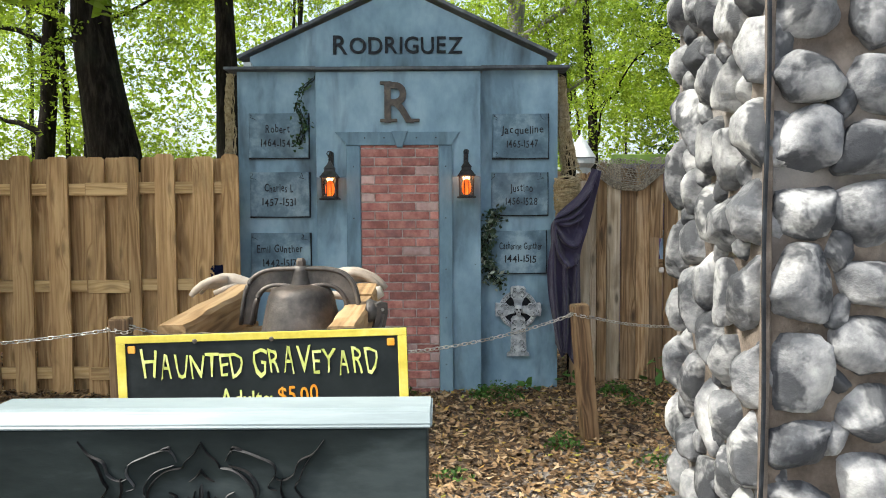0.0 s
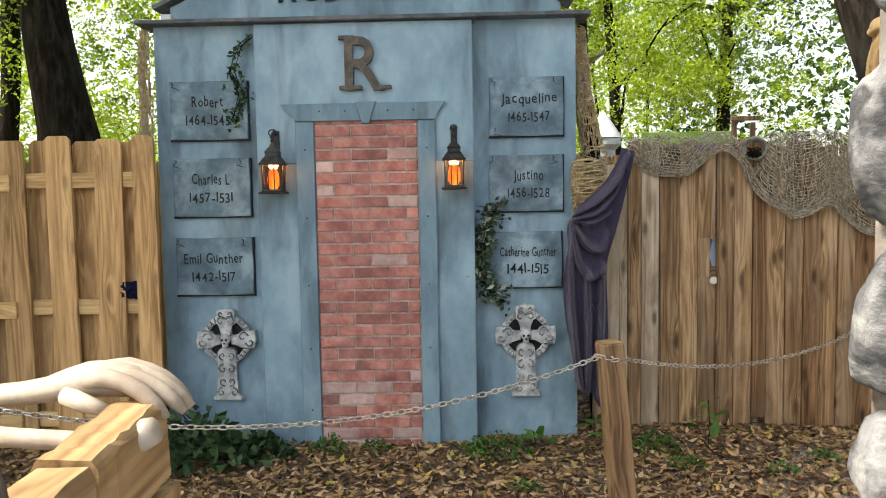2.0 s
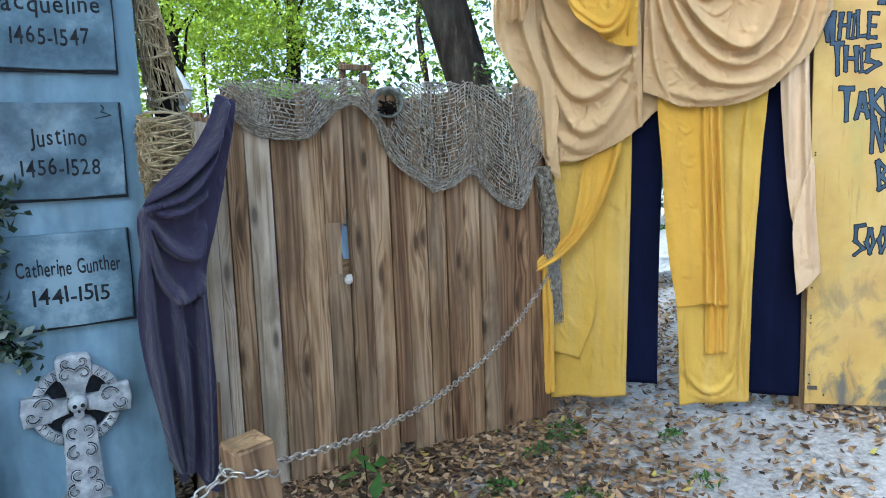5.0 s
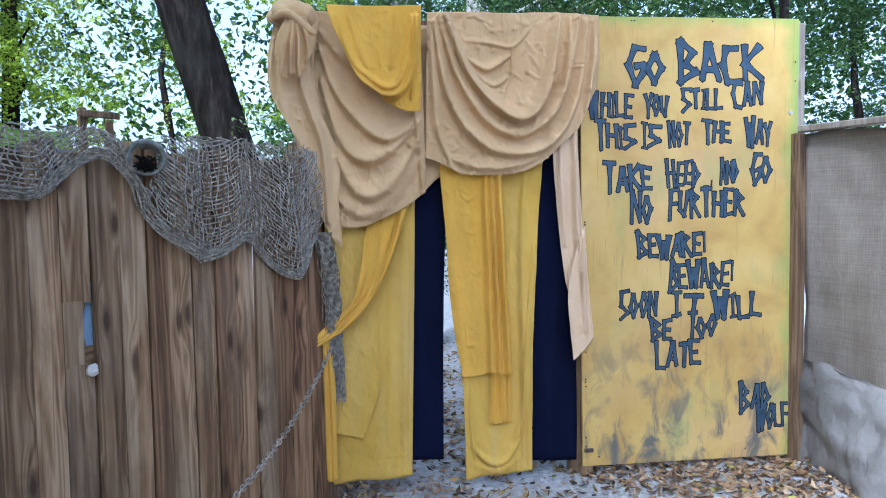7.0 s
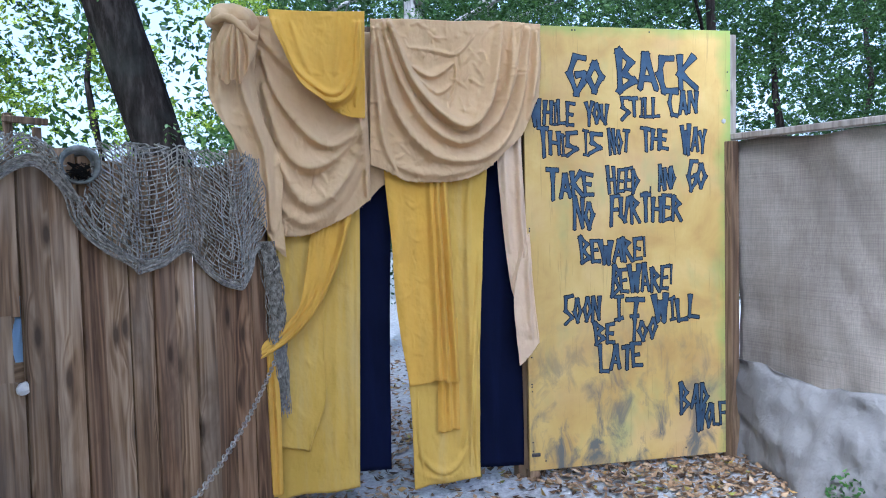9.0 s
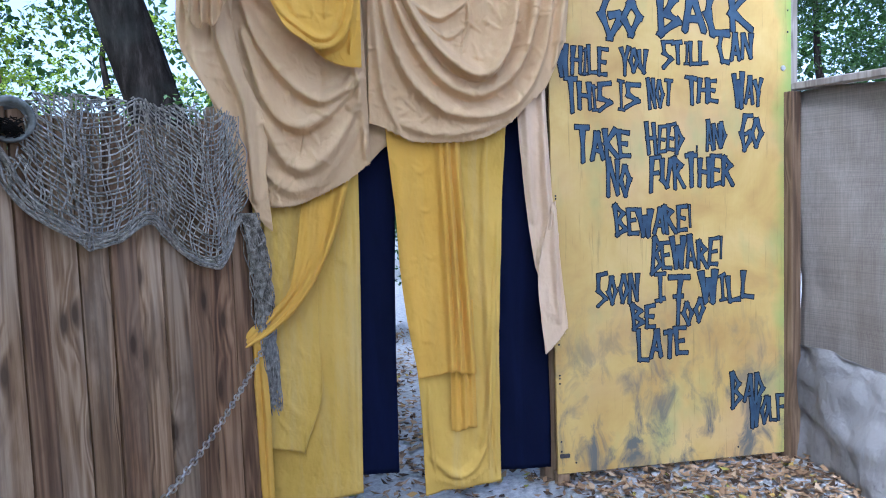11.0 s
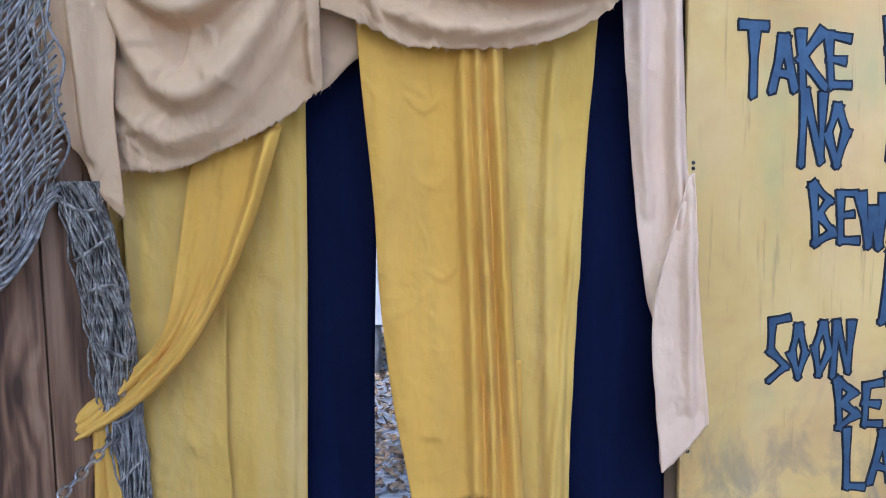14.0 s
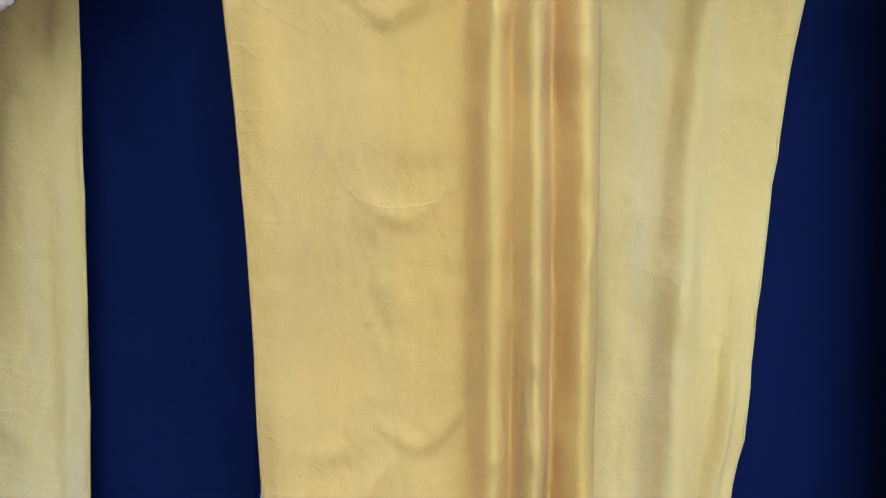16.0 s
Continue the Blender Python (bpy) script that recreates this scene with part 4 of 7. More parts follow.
rope_post(0.925, 4.56, 0.875, -5.0)
rope_post(-1.70, 3.82, 0.91, 0.0)
rope_post(-4.4, 3.7, 0.9, 0.0)


def link_mesh():
    pts = []
    for i in range(17):
        a = 2 * math.pi * i / 16
        pts.append((0.0175 * math.copysign(abs(math.cos(a)) ** 0.7, math.cos(a)), 0.0095 * math.copysign(abs(math.sin(a)) ** 0.8, math.sin(a)), 0))
    return mesh_of("link", tube(pts, 0.0032, 5), STEEL, True)


LINK = link_mesh()


def chain(name_label, a, b, sag, wraps=()):
    ch = thing("chain", name_label, "chain", group="barrier chains")
    a, b = Vector(a), Vector(b)
    n = max(4, int((b - a).length * (1 + 2.2 * (sag / (b - a).length) ** 2) / 0.029))
    P = [a.lerp(b, i / n) - Vector((0, 0, 4 * sag * (i / n) * (1 - i / n))) for i in range(n + 1)]
    for i in range(n):
        d = (P[i + 1] - P[i]).normalized()
        q = d.to_track_quat("X", "Z").to_matrix().to_4x4()
        obj("link", LINK, ch, Matrix.Translation((P[i] + P[i + 1]) / 2) @ q @ pose(0, 0, 0, 45 + 90 * (i % 2) + rb.uniform(-12, 12)))
    for c, r, z in wraps:
        for i in range(14):
            w = 2 * math.pi * i / 14
            sq = r * 1.12 / max(abs(math.cos(w)), abs(math.sin(w))) ** 0.75
            obj("link", LINK, ch, Matrix.Translation((c[0] + sq * math.cos(w), c[1] + sq * math.sin(w), z + 0.01 * math.sin(w * 2))) @ pose(0, 0, 0, 0, 0, math.degrees(w) + 90) @ pose(0, 0, 0, 35 + 90 * (i % 2)))
    return ch


chain("galvanised steel chain hanging between two posts", (-1.65, 3.80, 0.86), (0.80, 4.54, 0.80), 0.20, [((0.853, 4.553), 0.052, 0.80)])
chain("galvanised steel chain running from post to gate", (0.90, 4.56, 0.79), (3.03, 5.98, 0.86), 0.19)
chain("rusty steel chain hanging between two posts", (-4.35, 3.72, 0.86), (-1.75, 3.80, 0.84), 0.10, [((-1.70, 3.82), 0.052, 0.84)])

# ---- gate with draped cloth; its own axes run along it, away from the path, and up ----
G = Matrix.Translation((3.02, 6.08, 0)) @ Matrix.Rotation(math.atan2(-0.711, 0.703), 4, "Z")
gate = thing("gate_frame", "rough timber gate frame hidden behind draped cloth", "gate", G, kind="structure")
part("gate_post", box((-0.1, 0.06, 0), (-0.01, 0.15, 2.5), 0.004), PALEWOOD, gate)
part("gate_post", box((1.37, 0.06, 0), (1.46, 0.15, 2.5), 0.004), POSTW, gate)
part("header", box((-0.1, 0.01, 2.42), (1.46, 0.055, 2.53), 0.004), POSTW, gate)


def cloth(name, f, nu, nv, material, label, m=G, thick=0.004):
    """A hung cloth: the fabric, its rolled hem, and loose threads along it."""
    th = thing(name, label, "drape", m, "gate drapes")
    ob = part("fabric", sheet(f, nu, nv), material, th, smooth=True)
    md = ob.modifiers.new("thickness", "SOLIDIFY")
    md.thickness, md.offset = thick, 0
    part("hem", tube([f(i / nu, 1.0) for i in range(nu + 1)], 0.0028, 5), material, ob, smooth=True)
    rt = random.Random(nu * 7 + nv)
    bm2 = bmesh.new()
    for k in range(nu // 2):
        a = f(rt.random(), 1.0)
        add_tube(bm2, [a, a + Vector((rt.uniform(-0.006, 0.006), -0.003, -rt.uniform(0.004, 0.014))), a + Vector((rt.uniform(-0.012, 0.012), -0.004, -rt.uniform(0.012, 0.026)))], 0.0006, 3)
    tagged(part("loose_threads", bm2, material, ob), kind="stuff")
    return th


def lerp(a, b, t):
    return a + (b - a) * t


def path(pts, t):
    """A smooth line through evenly spaced values."""
    n = len(pts) - 1
    i = min(int(t * n), n - 1)
    u = t * n - i
    p0, p1, p2, p3 = pts[max(i - 1, 0)], pts[i], pts[i + 1], pts[min(i + 2, n)]
    return 0.5 * (2 * p1 + (p2 - p0) * u + (2 * p0 - 5 * p1 + 4 * p2 - p3) * u * u + (3 * p1 - p0 - 3 * p2 + p3) * u ** 3)


def fold_line(pts, n=26):
    """Points along a smooth line through (s, z) pairs."""
    t = np.linspace(0, 1, n)
    return np.array([[path([p[0] for p in pts], a), path([p[1] for p in pts], a)] for a in t])


def add_fold(H, S, Z, pts, high, wide, sharp=0.45, ends=0.4):
    """Raise a rounded ridge along a line: gentle on the upper side, steep on the lower side."""
    L = fold_line(pts)
    best = np.full(S.shape, 1e9)
    side = np.zeros(S.shape)
    at = np.zeros(S.shape)
    n = len(L)
    for i in range(n - 1):
        tx, tz = L[i + 1] - L[i]
        dx, dz = S - L[i, 0], Z - L[i, 1]
        t = np.clip((dx * tx + dz * tz) / (tx * tx + tz * tz + 1e-12), 0, 1)
        d = (dx - t * tx) ** 2 + (dz - t * tz) ** 2
        m = d < best
        best[m] = d[m]
        side[m] = (tx * dz - tz * dx)[m] / math.hypot(tx, tz)
        at[m] = ((i + t) / (n - 1))[m]
    bow = np.sin(np.pi * np.clip(at, 0.0, 1.0))
    w = wide * (ends + (1 - ends) * bow)
    w = w * (0.5 * (1 + sharp) + 0.5 * (1 - sharp) * np.tanh(side / (0.25 * w)))
    H += high * (0.45 + 0.55 * bow) * np.exp(-best / (w * w))


def wrinkles(H, S, Z, count, seed, across=0.0, long=0.09, high=0.004):
    """Short soft creases scattered over the cloth; across = 1 lies them level, 0 upright."""
    rw2 = random.Random(seed)
    s0, s1, z0, z1 = S.min(), S.max(), Z.min(), Z.max()
    for _ in range(count):
        cs, cz = rw2.uniform(s0, s1), rw2.uniform(z0, z1)
        ang = (0.0 if rw2.random() < across else math.pi / 2) + rw2.gauss(0, 0.5)
        ln, bend = long * rw2.uniform(0.4, 1.3), rw2.uniform(-0.3, 0.3)
        p = [(cs + ln * (t - 0.5) * math.cos(ang) - bend * ln * (t - 0.5) ** 2 * 4 * math.sin(ang) * 0.3, cz + ln * (t - 0.5) * math.sin(ang) + bend * ln * (t - 0.5) ** 2 * 4 * math.cos(ang) * 0.3) for t in (0, 0.33, 0.66, 1)]
        near = (np.abs(S - cs) < ln) & (np.abs(Z - cz) < ln)
        if near.any():
            h = np.zeros(int(near.sum()))
            add_fold(h, S[near], Z[near], p, high * rw2.uniform(0.4, 1.2), 0.012 * rw2.uniform(0.7, 1.6), 0.6, 0.2)
            H[near] += h


def draped(name, label, material, left, right, top, hem, folds=(), y=-0.03, nu=120, nv=120, creases=40, across=0.5, seed=1, swell=0.012, fray=0.006, crease_high=0.004, pull=0.3, m=None, edge_roll=0.0):
    """A hung length of cloth. left, right: its sides from head to hem; top, hem: heights from side to side;
    folds: (line of (s, z), height, width, sharpness)."""
    U, V = np.meshgrid(np.linspace(0, 1, nu + 1), np.linspace(0, 1, nv + 1))
    lv, rv = np.array([path(left, v) for v in V[:, 0]]), np.array([path(right, v) for v in V[:, 0]])
    tu, hu = np.array([path(top, u) for u in U[0]]), np.array([path(hem, u) + fray * nz(u * 60, seed) + 0.6 * fray * nz(u * 170, seed) for u in U[0]])
    S = lv[:, None] * (1 - U) + rv[:, None] * U
    Z = tu[None, :] * (1 - V) + hu[None, :] * V
    H = np.zeros(S.shape)
    for f in folds:
        add_fold(H, S, Z, f[0], f[1] * 1.25, f[2], f[3] if len(f) > 3 else 0.45, f[4] if len(f) > 4 else 0.4)
    wrinkles(H, S, Z, creases, seed, across, high=crease_high)
    N = np.array([swell * nz(a * 4.5 + seed, b * 3.0, seed) + 0.35 * swell * nz(a * 11, b * 11, seed + 3) + 0.0016 * nz(a * 42, b * 42, seed) for a, b in zip(S.ravel(), Z.ravel())]).reshape(S.shape)
    if edge_roll:
        H -= edge_roll * (np.exp(-(U / 0.05) ** 2) + np.exp(-((1 - U) / 0.05) ** 2))
    Y = y - H + N
    # the cloth is drawn down a little where it bulges
    Z = Z - pull * np.clip(H, 0, None) * V * (1 - V)
    th = thing(name, label, "drape", G if m is None else m, "gate drapes")
    co = np.stack([S, Y, Z], 2).reshape(-1, 3)
    w = nu + 1
    me = bpy.data.meshes.new("fabric")
    me.from_pydata([tuple(c) for c in co], [], [(j * w + i, j * w + i + 1, (j + 1) * w + i + 1, (j + 1) * w + i) for j in range(nv) for i in range(nu)])
    me.materials.append(material)
    me.shade_smooth()
    ob = obj("fabric", me, th)
    md = ob.modifiers.new("thickness", "SOLIDIFY")
    md.thickness, md.offset = 0.0035, 0
    for i, nm in ((0, "selvedge"), (nu, "selvedge")):
        part(nm, tube([co[j * w + i] for j in range(0, nv + 1, 2)], 0.0024, 4), material, ob, smooth=True)
    rt = random.Random(seed)
    bm2 = bmesh.new()
    for k in range(nu // 4):
        p = Vector(co[nv * w + rt.randint(0, nu)])
        dx = rt.uniform(-0.004, 0.004)
        add_tube(bm2, [p, p + Vector((dx, -0.002, -rt.uniform(0.002, 0.005))), p + Vector((dx * 2, -0.003, -rt.uniform(0.004, 0.010)))], 0.0005, 3)
    tagged(part("loose_threads", bm2, material, ob), kind="stuff")
    return th


draped("navy_curtain", "plain navy blue cotton curtain hanging in the gate", NAVY, [0.40, 0.40], [0.70, 0.69, 0.665, 0.655], [2.4, 2.4], [0.19, 0.185], y=0.055, nu=30, nv=80, creases=10, across=0.6, seed=2, crease_high=0.002)
draped("navy_curtain", "plain navy blue cotton curtain beside the painted panel", NAVY, [1.08, 1.08], [1.41, 1.40], [2.4, 2.4], [0.15, 0.14], y=0.055, nu=30, nv=80, creases=10, across=0.6, seed=5, crease_high=0.002)
draped("yellow_curtain", "stained yellow cotton curtain with a torn hem", OLIVEYEL, [0.03, 0.05, 0.06], [0.545, 0.525, 0.513, 0.496, 0.481], [2.4, 2.4], [0.09, 0.105, 0.10, 0.115], y=0.03, nu=70, nv=150, creases=70, across=0.25, seed=11,
       folds=[([(0.46, 1.75), (0.455, 1.2), (0.45, 0.7), (0.44, 0.12)], 0.006, 0.03, 0.8), ([(0.505, 1.7), (0.492, 1.1), (0.475, 0.6), (0.465, 0.2)], 0.007, 0.008, 0.8), ([(0.38, 1.1), (0.375, 0.7), (0.36, 0.3)], 0.006, 0.03, 0.7)], swell=0.016)
draped("yellow_curtain_overlay", "second layer of stained yellow cotton over curtain", OLIVEYEL, [0.09, 0.10, 0.085, 0.078], [0.33, 0.33, 0.322, 0.312, 0.312, 0.225], [1.62, 1.62], [0.375, 0.36, 0.35, 0.335], y=0.006, nu=50, nv=110, creases=35, across=0.3, seed=9, edge_roll=-0.003)
draped("yellow_centre_curtain", "tapering stained yellow curtain with a dirty hem", OLIVEYEL, [0.65, 0.66, 0.69, 0.73, 0.765, 0.772], [1.225, 1.207, 1.176, 1.152, 1.138, 1.135], [2.3, 2.3], [0.085, 0.10, 0.10, 0.112, 0.118], y=0.0, nu=90, nv=170, creases=90, across=0.35, seed=4,
       folds=[([(1.10, 1.7), (1.085, 1.3), (1.09, 0.9), (1.085, 0.5), (1.04, 0.3)], 0.022, 0.028, 0.6), ([(1.15, 1.35), (1.12, 1.0), (1.095, 0.7), (1.08, 0.45), (1.08, 0.2)], 0.018, 0.014, 0.6), ([(1.125, 1.0), (1.115, 0.7), (1.11, 0.4), (1.115, 0.16)], 0.014, 0.012, 0.7),
              ([(0.80, 0.27), (0.90, 0.17), (1.0, 0.19), (1.08, 0.32)], 0.020, 0.022, 0.5), ([(0.82, 0.16), (0.95, 0.125), (1.08, 0.2)], 0.012, 0.014, 0.6), ([(0.80, 0.6), (0.80, 0.4), (0.815, 0.2)], 0.014, 0.012, 0.6)], swell=0.018)
draped("yellow_overlay_curtain", "bright yellow cotton length with gathered upright folds", YELLOW, [0.645, 0.66, 0.681, 0.692, 0.718, 0.757], [0.975, 0.98, 0.987, 0.995, 1.005, 1.02], [1.9, 1.9], [0.648, 0.652, 0.66, 0.675, 0.66, 0.665], y=-0.03, nu=130, nv=170, creases=70, across=0.7, seed=31, crease_high=0.0035,
       folds=[([(0.885, 1.88), (0.888, 1.6), (0.90, 1.2), (0.905, 0.9), (0.91, 0.63)], 0.034, 0.020, 0.7, 0.8), ([(0.915, 1.88), (0.92, 1.6), (0.935, 1.2), (0.945, 0.9), (0.95, 0.63)], 0.044, 0.017, 0.7, 0.8), ([(0.955, 1.88), (0.96, 1.6), (0.975, 1.2), (0.99, 0.9), (1.005, 0.63)], 0.050, 0.021, 0.8, 0.8),
              ([(0.69, 1.7), (0.72, 1.2), (0.77, 0.7)], 0.012, 0.03, 0.9, 0.8), ([(0.76, 1.62), (0.80, 1.59), (0.85, 1.63)], 0.005, 0.013, 0.5), ([(0.77, 1.44), (0.82, 1.415), (0.86, 1.45)], 0.004, 0.012, 0.5), ([(0.80, 1.22), (0.84, 1.20), (0.875, 1.24)], 0.004, 0.013, 0.5)])
draped("yellow_fold_strip", "narrow pleated yellow strip hanging below overlay", YELLOW, [0.915, 0.905], [1.02, 1.02], [1.0, 1.0], [0.39, 0.385, 0.40, 0.395], y=-0.02, nu=50, nv=60, creases=6, across=0.1, seed=14,
       folds=[([(0.93, 0.98), (0.928, 0.7), (0.925, 0.39)], 0.018, 0.014, 0.8, 0.9), ([(0.965, 0.98), (0.963, 0.7), (0.965, 0.39)], 0.022, 0.012, 0.8, 0.9), ([(1.0, 0.98), (1.0, 0.7), (1.005, 0.39)], 0.016, 0.012, 0.8, 0.9)])


def sash(u, v):
    """A wide length gathered into a roll that sweeps down to the tie at the gate post."""
    ls, lz = path([0.285, 0.262, 0.23, 0.195, 0.115, 0.045, -0.028], v), path([1.57, 1.46, 1.25, 1.10, 1.005, 0.945, 0.905], v)
    rs_, rz = path([0.475, 0.462, 0.405, 0.32, 0.22, 0.115, -0.02], v), path([1.565, 1.51, 1.33, 1.15, 1.01, 0.92, 0.845], v)
    flow = smooth01((v - 0.2) / 0.5)
    roll = 0.048 * math.exp(-((u - 0.90) / (0.09 + 0.10 * flow)) ** 2) + flow * (0.030 * math.exp(-((u - 0.62) / 0.13) ** 2) + 0.018 * math.exp(-((u - 0.28) / 0.12) ** 2))
    roll *= smooth01(v / 0.22)
    y = lerp(-0.024, -0.050, smooth01((v - 0.12) / 0.3)) - roll + 0.006 * nz(u * 5, v * 9) + 0.003 * nz(u * 13, v * 15)
    return Vector((lerp(ls, rs_, u), y, lerp(lz, rz, u)))


cloth("swept_yellow_curtain", sash, 50, 90, YELLOW, "bright yellow sash swept aside and tied to post")
draped("sash_tail", "yellow sash end hanging straight below tie", YELLOW, [0.005, -0.012, 0.0, 0.008], [0.07, 0.085, 0.085, 0.085], [0.885, 0.885], [0.155, 0.14, 0.15], y=-0.055, nu=50, nv=90, creases=10, across=0.05, seed=17,
       folds=[([(0.02, 0.88), (0.0, 0.6), (0.012, 0.16)], 0.02, 0.016, 0.8, 0.9), ([(0.04, 0.88), (0.035, 0.6), (0.04, 0.16)], 0.024, 0.012, 0.8, 0.9), ([(0.055, 0.88), (0.068, 0.6), (0.07, 0.16)], 0.018, 0.012, 0.8, 0.9)])
bm = bmesh.new()
for k in range(3):
    add_tube(bm, [(0.002 + 0.05 * math.cos(a), -0.03 + 0.05 * math.sin(a) - 0.005 * (k % 2), 0.868 + 0.02 * k + 0.028 * math.cos(a) + 0.006 * math.sin(2 * a + k)) for a in np.linspace(0, 2 * math.pi, 21)], [0.015 + 0.003 * math.sin(2 * a + k * 2) for a in np.linspace(0, 2 * math.pi, 21)], 8)
solo("sash_knot", bm, YELLOW, "tight yellow cloth knot round gate post", "knot", G, smooth=True)

draped("tan_swag", "heavy tan cotton swag draped over gate header", TAN, [-0.12, -0.06, 0.02, 0.07, 0.095, 0.10], [0.558, 0.562, 0.570, 0.572], [2.545, 2.56], [1.462, 1.458, 1.468, 1.50, 1.535, 1.578, 1.635], y=-0.055, nu=150, nv=150, creases=190, across=0.5, seed=3, crease_high=0.0075,
       folds=[([(0.053, 2.36), (0.116, 2.17), (0.236, 2.00), (0.36, 1.915), (0.473, 1.96), (0.546, 2.06)], 0.055, 0.05, 0.4), ([(0.055, 2.20), (0.137, 1.93), (0.245, 1.81), (0.386, 1.85), (0.54, 2.0)], 0.060, 0.06, 0.45), ([(0.11, 1.86), (0.227, 1.645), (0.353, 1.66), (0.49, 1.84), (0.55, 2.0)], 0.065, 0.075, 0.5),
              ([(0.13, 1.60), (0.25, 1.53), (0.40, 1.62), (0.53, 1.80)], 0.035, 0.06, 0.6), ([(0.52, 2.05), (0.55, 1.85), (0.555, 1.66)], 0.030, 0.022, 0.8), ([(0.05, 2.45), (0.15, 2.33), (0.28, 2.24), (0.42, 2.2)], 0.035, 0.04, 0.5)])
draped("tan_swag_wide", "wide tan cotton swag with deep arched folds", TAN, [0.597, 0.59, 0.582, 0.577], [1.494, 1.492, 1.488, 1.48], [2.548, 2.552, 2.55, 2.556, 2.545], [1.81, 1.775, 1.73, 1.722, 1.72, 1.726, 1.75, 1.80, 1.885, 1.97, 2.16], y=-0.07, nu=190, nv=150, creases=210, across=0.5, seed=7, crease_high=0.0075,
       folds=[([(0.684, 2.52), (0.795, 2.24), (0.939, 2.069), (1.073, 2.006), (1.18, 2.10), (1.243, 2.306), (1.276, 2.53)], 0.085, 0.045, 0.28), ([(0.655, 2.52), (0.737, 2.239), (0.879, 2.011), (1.056, 1.924), (1.24, 2.042), (1.335, 2.278), (1.384, 2.53)], 0.055, 0.045, 0.4), ([(0.626, 2.50), (0.678, 2.181), (0.79, 1.953), (0.965, 1.837), (1.207, 1.866), (1.364, 2.102), (1.43, 2.51)], 0.055, 0.045, 0.45),
              ([(0.605, 2.5), (0.62, 2.2), (0.64, 1.95), (0.70, 1.79)], 0.028, 0.025, 0.7), ([(0.72, 1.80), (0.85, 1.76), (1.0, 1.765), (1.15, 1.80)], 0.030, 0.04, 0.6), ([(1.47, 2.5), (1.46, 2.3), (1.42, 2.05)], 0.035, 0.022, 0.7), ([(1.34, 2.53), (1.32, 2.3), (1.28, 2.12)], 0.02, 0.018, 0.7),
              ([(0.786, 2.405), (0.918, 2.39), (1.038, 2.378), (1.129, 2.468)], 0.012, 0.014, 0.2, 1.0), ([(1.03, 2.375), (1.028, 2.25), (0.99, 2.11)], 0.012, 0.012, 0.3), ([(0.80, 2.31), (0.90, 2.26), (1.02, 2.33)], 0.028, 0.022, 0.35), ([(0.84, 2.24), (0.93, 2.18), (1.01, 2.22)], 0.016, 0.02, 0.4)])
draped("tan_swag_backing", "shaded tan cloth layer behind the wide swag", TAN, [0.56, 0.565], [0.72, 0.70], [2.5, 2.5], [1.64, 1.70, 1.74], y=0.0, nu=30, nv=40, creases=5, seed=19)
draped("ochre_swag", "mustard yellow swag overlapping the tan cloth", YELLOW, [0.095, 0.118, 0.16, 0.20, 0.25, 0.36], [0.556, 0.552, 0.548, 0.545], [2.558, 2.555, 2.556, 2.56], [2.10, 2.075, 2.056, 2.045, 2.04, 2.038], y=-0.155, nu=110, nv=100, creases=40, across=0.2, seed=23,
       folds=[([(0.113, 2.50), (0.174, 2.275), (0.28, 2.165), (0.361, 2.112), (0.444, 2.13), (0.501, 2.23), (0.54, 2.5)], 0.05, 0.024, 0.6, 0.7), ([(0.135, 2.5), (0.21, 2.29), (0.30, 2.20), (0.37, 2.155), (0.43, 2.17), (0.48, 2.28), (0.51, 2.5)], 0.028, 0.018, 0.6, 0.7), ([(0.20, 2.5), (0.25, 2.35), (0.29, 2.25)], 0.01, 0.02, 0.8), ([(0.43, 2.52), (0.425, 2.38), (0.40, 2.25)], 0.016, 0.02, 0.7), ([(0.53, 2.5), (0.525, 2.3), (0.50, 2.1)], 0.02, 0.014, 0.8)])
draped("tan_tail", "twisted tan cloth tail falling from corner knot", TAN, [-0.165, -0.20, -0.185, -0.085, -0.032, -0.028], [0.05, 0.02, 0.05, 0.135, 0.125, 0.14], [2.50, 2.5], [1.565, 1.54, 1.42, 1.36], y=-0.095, nu=80, nv=140, creases=90, across=0.3, seed=37, crease_high=0.007,
       folds=[([(-0.12, 2.46), (-0.145, 2.2), (-0.11, 2.0), (-0.02, 1.82), (0.01, 1.55)], 0.035, 0.035, 0.7, 0.7), ([(-0.02, 2.40), (-0.04, 2.2), (0.02, 2.0), (0.06, 1.85), (0.075, 1.5)], 0.045, 0.028, 0.6, 0.7), ([(-0.17, 2.4), (-0.19, 2.15), (-0.14, 1.98), (-0.06, 1.85)], 0.025, 0.02, 0.7), ([(0.0, 1.75), (0.035, 1.6), (0.04, 1.48)], 0.03, 0.02, 0.6)])
draped("tan_tail_fold", "short folded tan cloth end below corner knot", TAN, [-0.10, -0.145, -0.155, -0.125], [-0.01, 0.035, 0.02, -0.018], [2.49, 2.49], [2.205, 2.19, 2.215, 2.195, 2.235], y=-0.19, nu=60, nv=60, creases=10, across=0.0, seed=41, fray=0.003,
       folds=[([(-0.07, 2.48), (-0.11, 2.35), (-0.13, 2.2)], 0.03, 0.016, 0.8, 0.6), ([(-0.06, 2.48), (-0.075, 2.35), (-0.085, 2.2)], 0.034, 0.013, 0.8, 0.6), ([(-0.05, 2.48), (-0.04, 2.35), (-0.045, 2.2)], 0.034, 0.013, 0.8, 0.6), ([(-0.04, 2.48), (0.0, 2.38), (0.0, 2.25)], 0.03, 0.014, 0.8, 0.6)])


